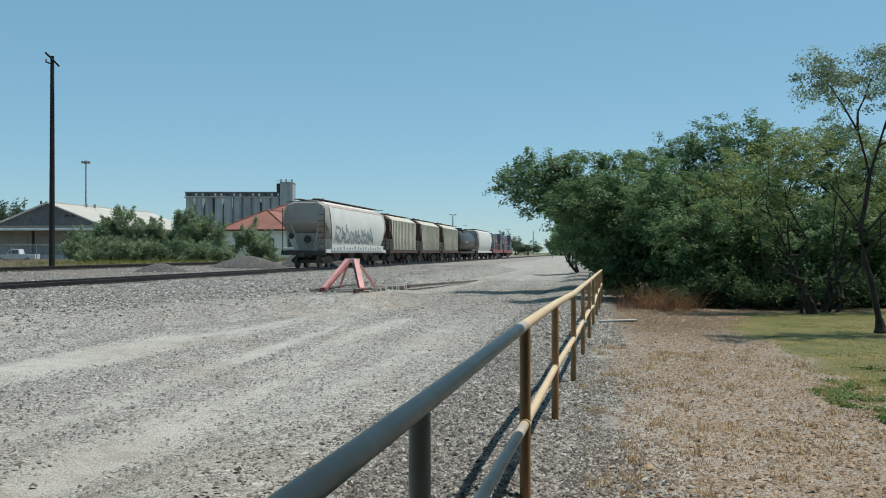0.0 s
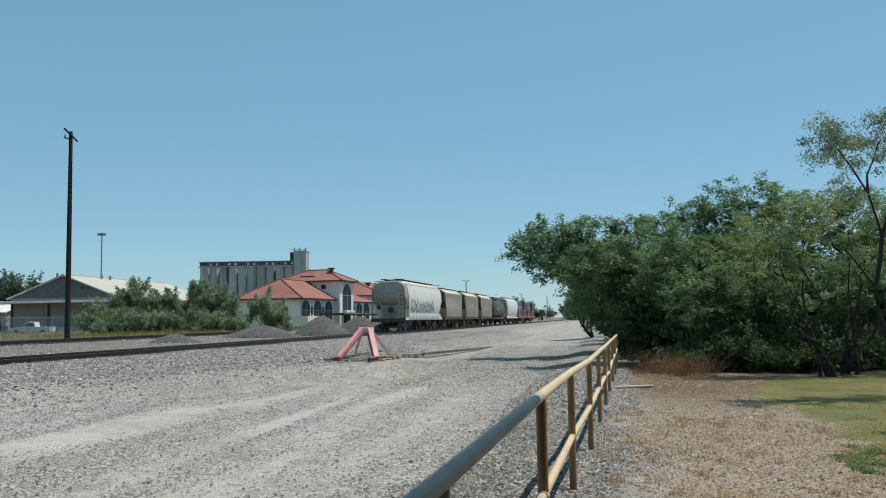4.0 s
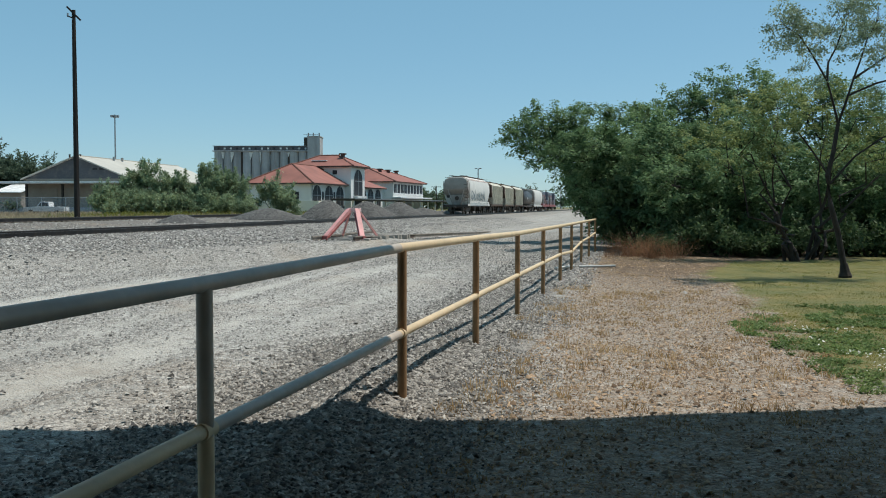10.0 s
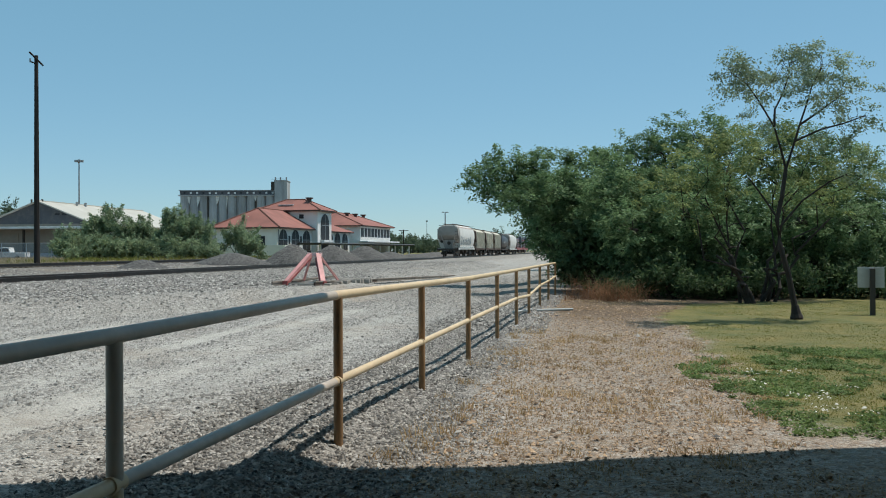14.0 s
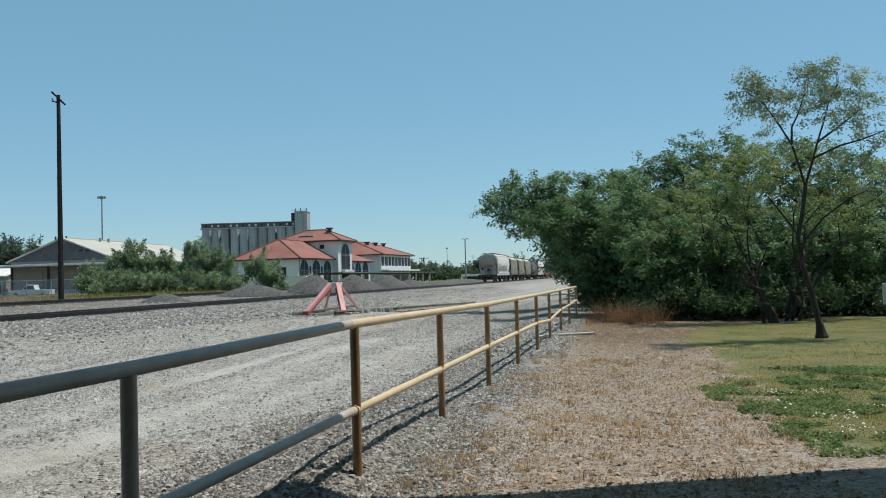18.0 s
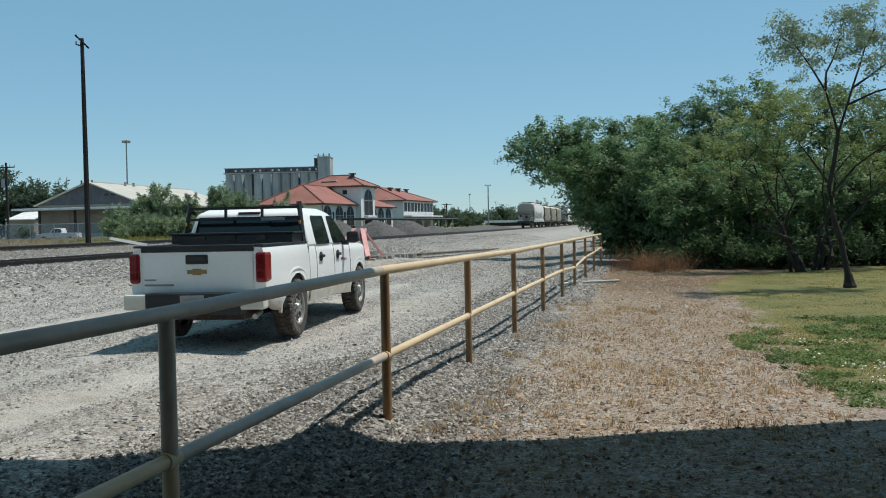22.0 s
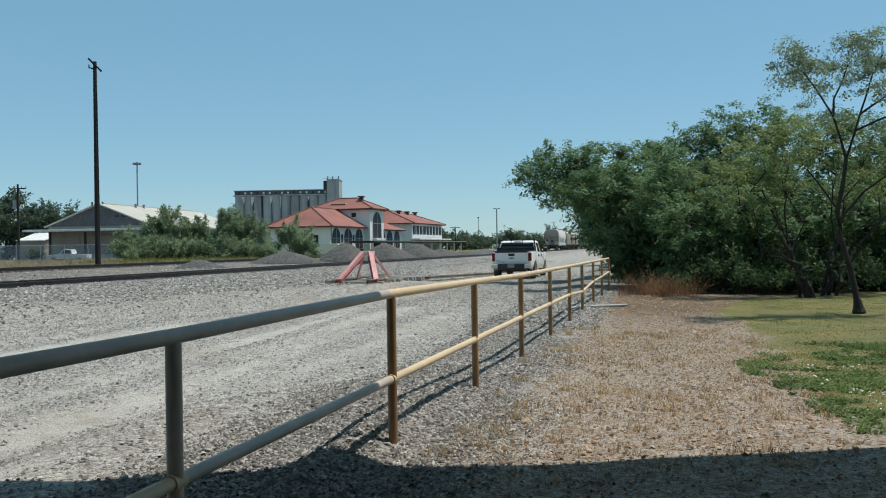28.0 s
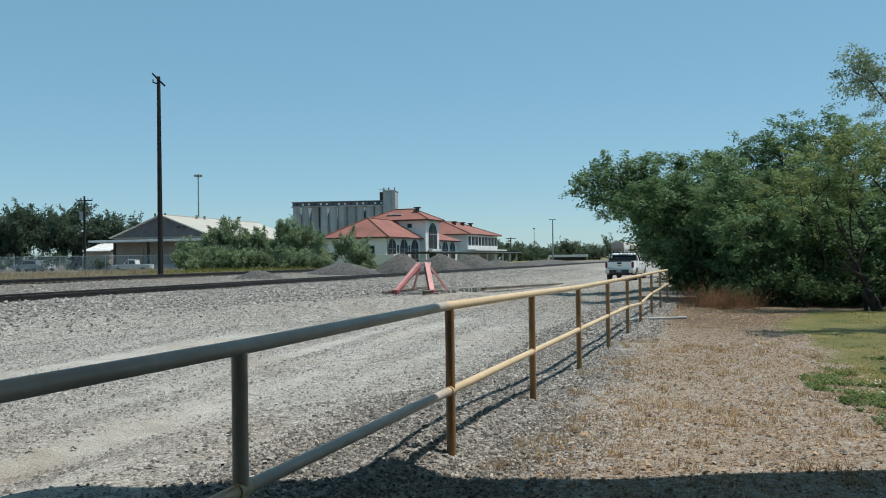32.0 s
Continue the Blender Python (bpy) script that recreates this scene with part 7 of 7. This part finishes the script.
    part("rack_bar", bar(bmesh.new(), (-0.88, 0.53, 1.67), (0.88, 0.53, 1.67), 0.04), "black_plastic", t)
    for x in (-0.28, 0.28):
        part("rack_strut", bar(bmesh.new(), (x, 0.545, 1.68), (x, 0.56, 1.83), 0.035), "black_plastic", t)
    part("rack_sticker", box(bmesh.new(), (0.28, 0.498, 1.64), (0.64, 0.504, 1.685)), "grey_letter", t)
    part("bed_pole", bar(bmesh.new(), (-0.72, -1.1, 1.34), (-0.98, -1.55, 1.44), 0.035), "trim_white", t, "white pole sticking out of the bed")
    # wheels
    for side in (-1, 1):
        for y in (0.0, base):
            hub = (side * 0.86, y, 0.405)
            w = thing("wheel")
            w.parent = t
            w.location = hub
            bm = bmesh.new()
            rings = []
            for x, r, deep, shift in ((-0.13, 0.24, 0, 0), (-0.137, 0.34, 0, 0), (-0.135, 0.365, 0.016, 0), (-0.118, 0.400, 0.022, 0), (-0.05, 0.405, 0.022, 0), (-0.04, 0.405, 0.022, 2), (0.04, 0.405, 0.022, 2), (0.05, 0.405, 0.022, 0), (0.118, 0.400, 0.022, 0), (0.135, 0.365, 0.016, 0), (0.137, 0.34, 0, 0), (0.13, 0.24, 0, 0)):
                rings.append([(x, (r - deep * ((k + shift) % 4 == 0)) * math.cos(k * math.pi / 64), (r - deep * ((k + shift) % 4 == 0)) * math.sin(k * math.pi / 64)) for k in range(128)])
            loft(bm, rings, True, False)
            part("tyre", bm, "rubber", w, "dusty black tyre with block tread")
            bm = bmesh.new()
            rod(bm, (-0.04, 0, 0), (0.04, 0, 0), 0.243, n=28)
            ring = []
            for x, r in ((0.03, 0.215), (0.125, 0.225), (0.13, 0.245), (0.03, 0.25)):
                ring.append([(side * x, r * math.cos(a), r * math.sin(a)) for a in np.arange(28) * 2 * math.pi / 28])
            loft(bm, ring + [ring[0]], True, False)
            rod(bm, (side * 0.07, 0, 0), (side * 0.115, 0, 0), 0.07, n=14)
            rod(bm, (side * 0.05, 0, 0), (side * 0.10, 0, 0), 0.222, 0.19, n=28)
            part("rim", bm, "chrome", w, "dusty chrome rim", True)
            for k in range(12):
                a = (k + 0.5) * math.pi / 6
                m = Matrix.Rotation(a, 4, "X") @ Matrix.Translation((side * 0.088, 0, 0.150))
                hole = bmesh.new()
                long = k % 2 == 0
                bmesh.ops.create_cone(hole, cap_ends=True, segments=12, radius1=0.5, radius2=0.5, depth=1.0, matrix=m @ Matrix.Rotation(math.pi / 2, 4, "Y") @ Matrix.Diagonal((0.105 if long else 0.045, 0.068 if long else 0.03, 0.034, 1)))
                part("rim_hole", hole, "black_plastic", w)
            cap = rod(bmesh.new(), (side * 0.08, 0, 0), (side * 0.135, 0, 0), 0.072, 0.056, n=16)
            for k in range(6):
                a = k * math.pi / 3
                rod(cap, (side * 0.09, 0.092 * math.cos(a), 0.092 * math.sin(a)), (side * 0.118, 0.092 * math.cos(a), 0.092 * math.sin(a)), 0.012, n=6)
            part("hub_cap", cap, "chrome", w, "", True)
            TRUCK_WHEELS.append((w, hub))
    return t


PICKUP = build_pickup()


# ---- parked vehicles behind the wire fence ----
def parked(name, label, category, at, turn, paint, cab=(0.6, 1.9), length=5.4, pickup=True, scale=1.0):
    t = thing(name, pose(*at, 0, 0, turn), label, category, "parked vehicles")
    part("body", prism(bmesh.new(), [(0, 0.4), (0, 1.0), (length * 0.28 if pickup else 0.4, 1.02), (length - 1.4, 1.02), (length - 0.1, 0.9), (length, 0.4)], "x", -0.9, 0.9, 0.08), paint, t)
    c0, c1 = (length * 0.35, length * 0.68) if pickup else (length * 0.12, length * 0.72)
    part("cab", prism(bmesh.new(), [(c0, 1.0), (c0 + 0.15, 1.62), (c1 - 0.6, 1.66), (c1, 1.0)], "x", -0.82, 0.82, 0.08), paint, t)
    part("window", prism(bmesh.new(), [(c0 + 0.15, 1.08), (c0 + 0.25, 1.52), (c1 - 0.65, 1.55), (c1 - 0.25, 1.08)], "x", -0.835, 0.835), "glass_dark", t)
    for y in (0.95, length - 1.05):
        for x in (-0.8, 0.8):
            part("wheel", rod(bmesh.new(), (x - 0.1, y, 0.33), (x + 0.1, y, 0.33), 0.33, n=14), "rubber", t)


parked("pickup_truck", "old white pickup parked in the dry grass", "pickup truck", (-50.2, 106.4, 0.25), 95, "car_white", length=5.2)
parked("car", "silver car parked behind the wire fence", "car", (-68.5, 112.0, 0.4), 80, "silver", length=4.6, pickup=False)
parked("car", "dark car parked behind the wire fence", "car", (-75.5, 111.0, 0.4), 100, "black_plastic", length=4.6, pickup=False)
parked("car", "white car parked behind the wire fence", "car", (-71.0, 118.0, 0.4), 60, "car_white", length=4.5, pickup=False)


# ---- what moves ----
def motions():
    track = [(t, 50.8 + 4.68 * t) for t in (0, 4, 8, 12, 16, 20, 24, 28, 32)]
    ts, ds = [a for a, _ in track], [b for _, b in track]
    for car, off in TRAIN:
        walk(car, [(t, pose(*W(TRACK_U + TRACK_LEAN * (d + off - 22), d + off, RAIL_Z), 0, 0, HEADING - math.degrees(TRACK_LEAN))) for t, d in track])
    times = np.arange(0, 32.01, 0.1)
    for ax, place in WHEELS[:16]:
        rows = []
        for t in times:
            rows.append((float(t), pose(*place, -math.degrees((np.interp(t, ts, ds) - 50.8) / 0.42) % 360, 0, 0)))
        walk(ax, rows)
    # the pickup drives past along the yard road
    run_t = [0, 20.5, 20.8, 21.0, 21.5, 21.8, 22.0, 22.3, 23.0, 24.0, 25.0, 27.5, 28.0, 29.0, 30.0, 31.0, 32.0]
    run_s = [-106, -2.3, -0.7, 0.44, 3.28, 5.2, 6.15, 7.7, 11.5, 17.3, 23.0, 34.9, 37.2, 42.0, 46.7, 51.0, 55.2]
    run_u = [-3.9, -3.88, -3.87, -3.86, -3.91, -3.96, -4.0, -4.1, -4.36, -4.62, -4.7, -4.42, -4.38, -4.3, -4.15, -3.86, -3.5]
    fine = sorted(set(np.round(np.concatenate([np.arange(0, 20, 2.0), np.arange(20, 32.01, 0.5)]), 2)))
    rows = []
    for t in fine:
        s, u = np.interp(t, run_t, run_s), np.interp(t, run_t, run_u)
        du = np.interp(t + 0.4, run_t, run_u) - np.interp(t - 0.4, run_t, run_u)
        d = np.interp(t + 0.4, run_t, run_s) - np.interp(t - 0.4, run_t, run_s)
        z = float(ground_z(u, s + 1.8))
        rows.append((float(t), pose(*W(u, s, z), 0, 0, HEADING - math.degrees(math.atan2(du, max(d, 0.5))) + float(np.interp(t, [20.6, 21.2, 21.8, 22.6], [0, 1.8, 1.4, 0])))))
    walk(PICKUP, rows)
    for w, place in TRUCK_WHEELS:
        walk(w, [(float(t), pose(*place, -math.degrees(np.interp(t, run_t, run_s) / 0.405) % 360, 0, 0)) for t in times])


motions()
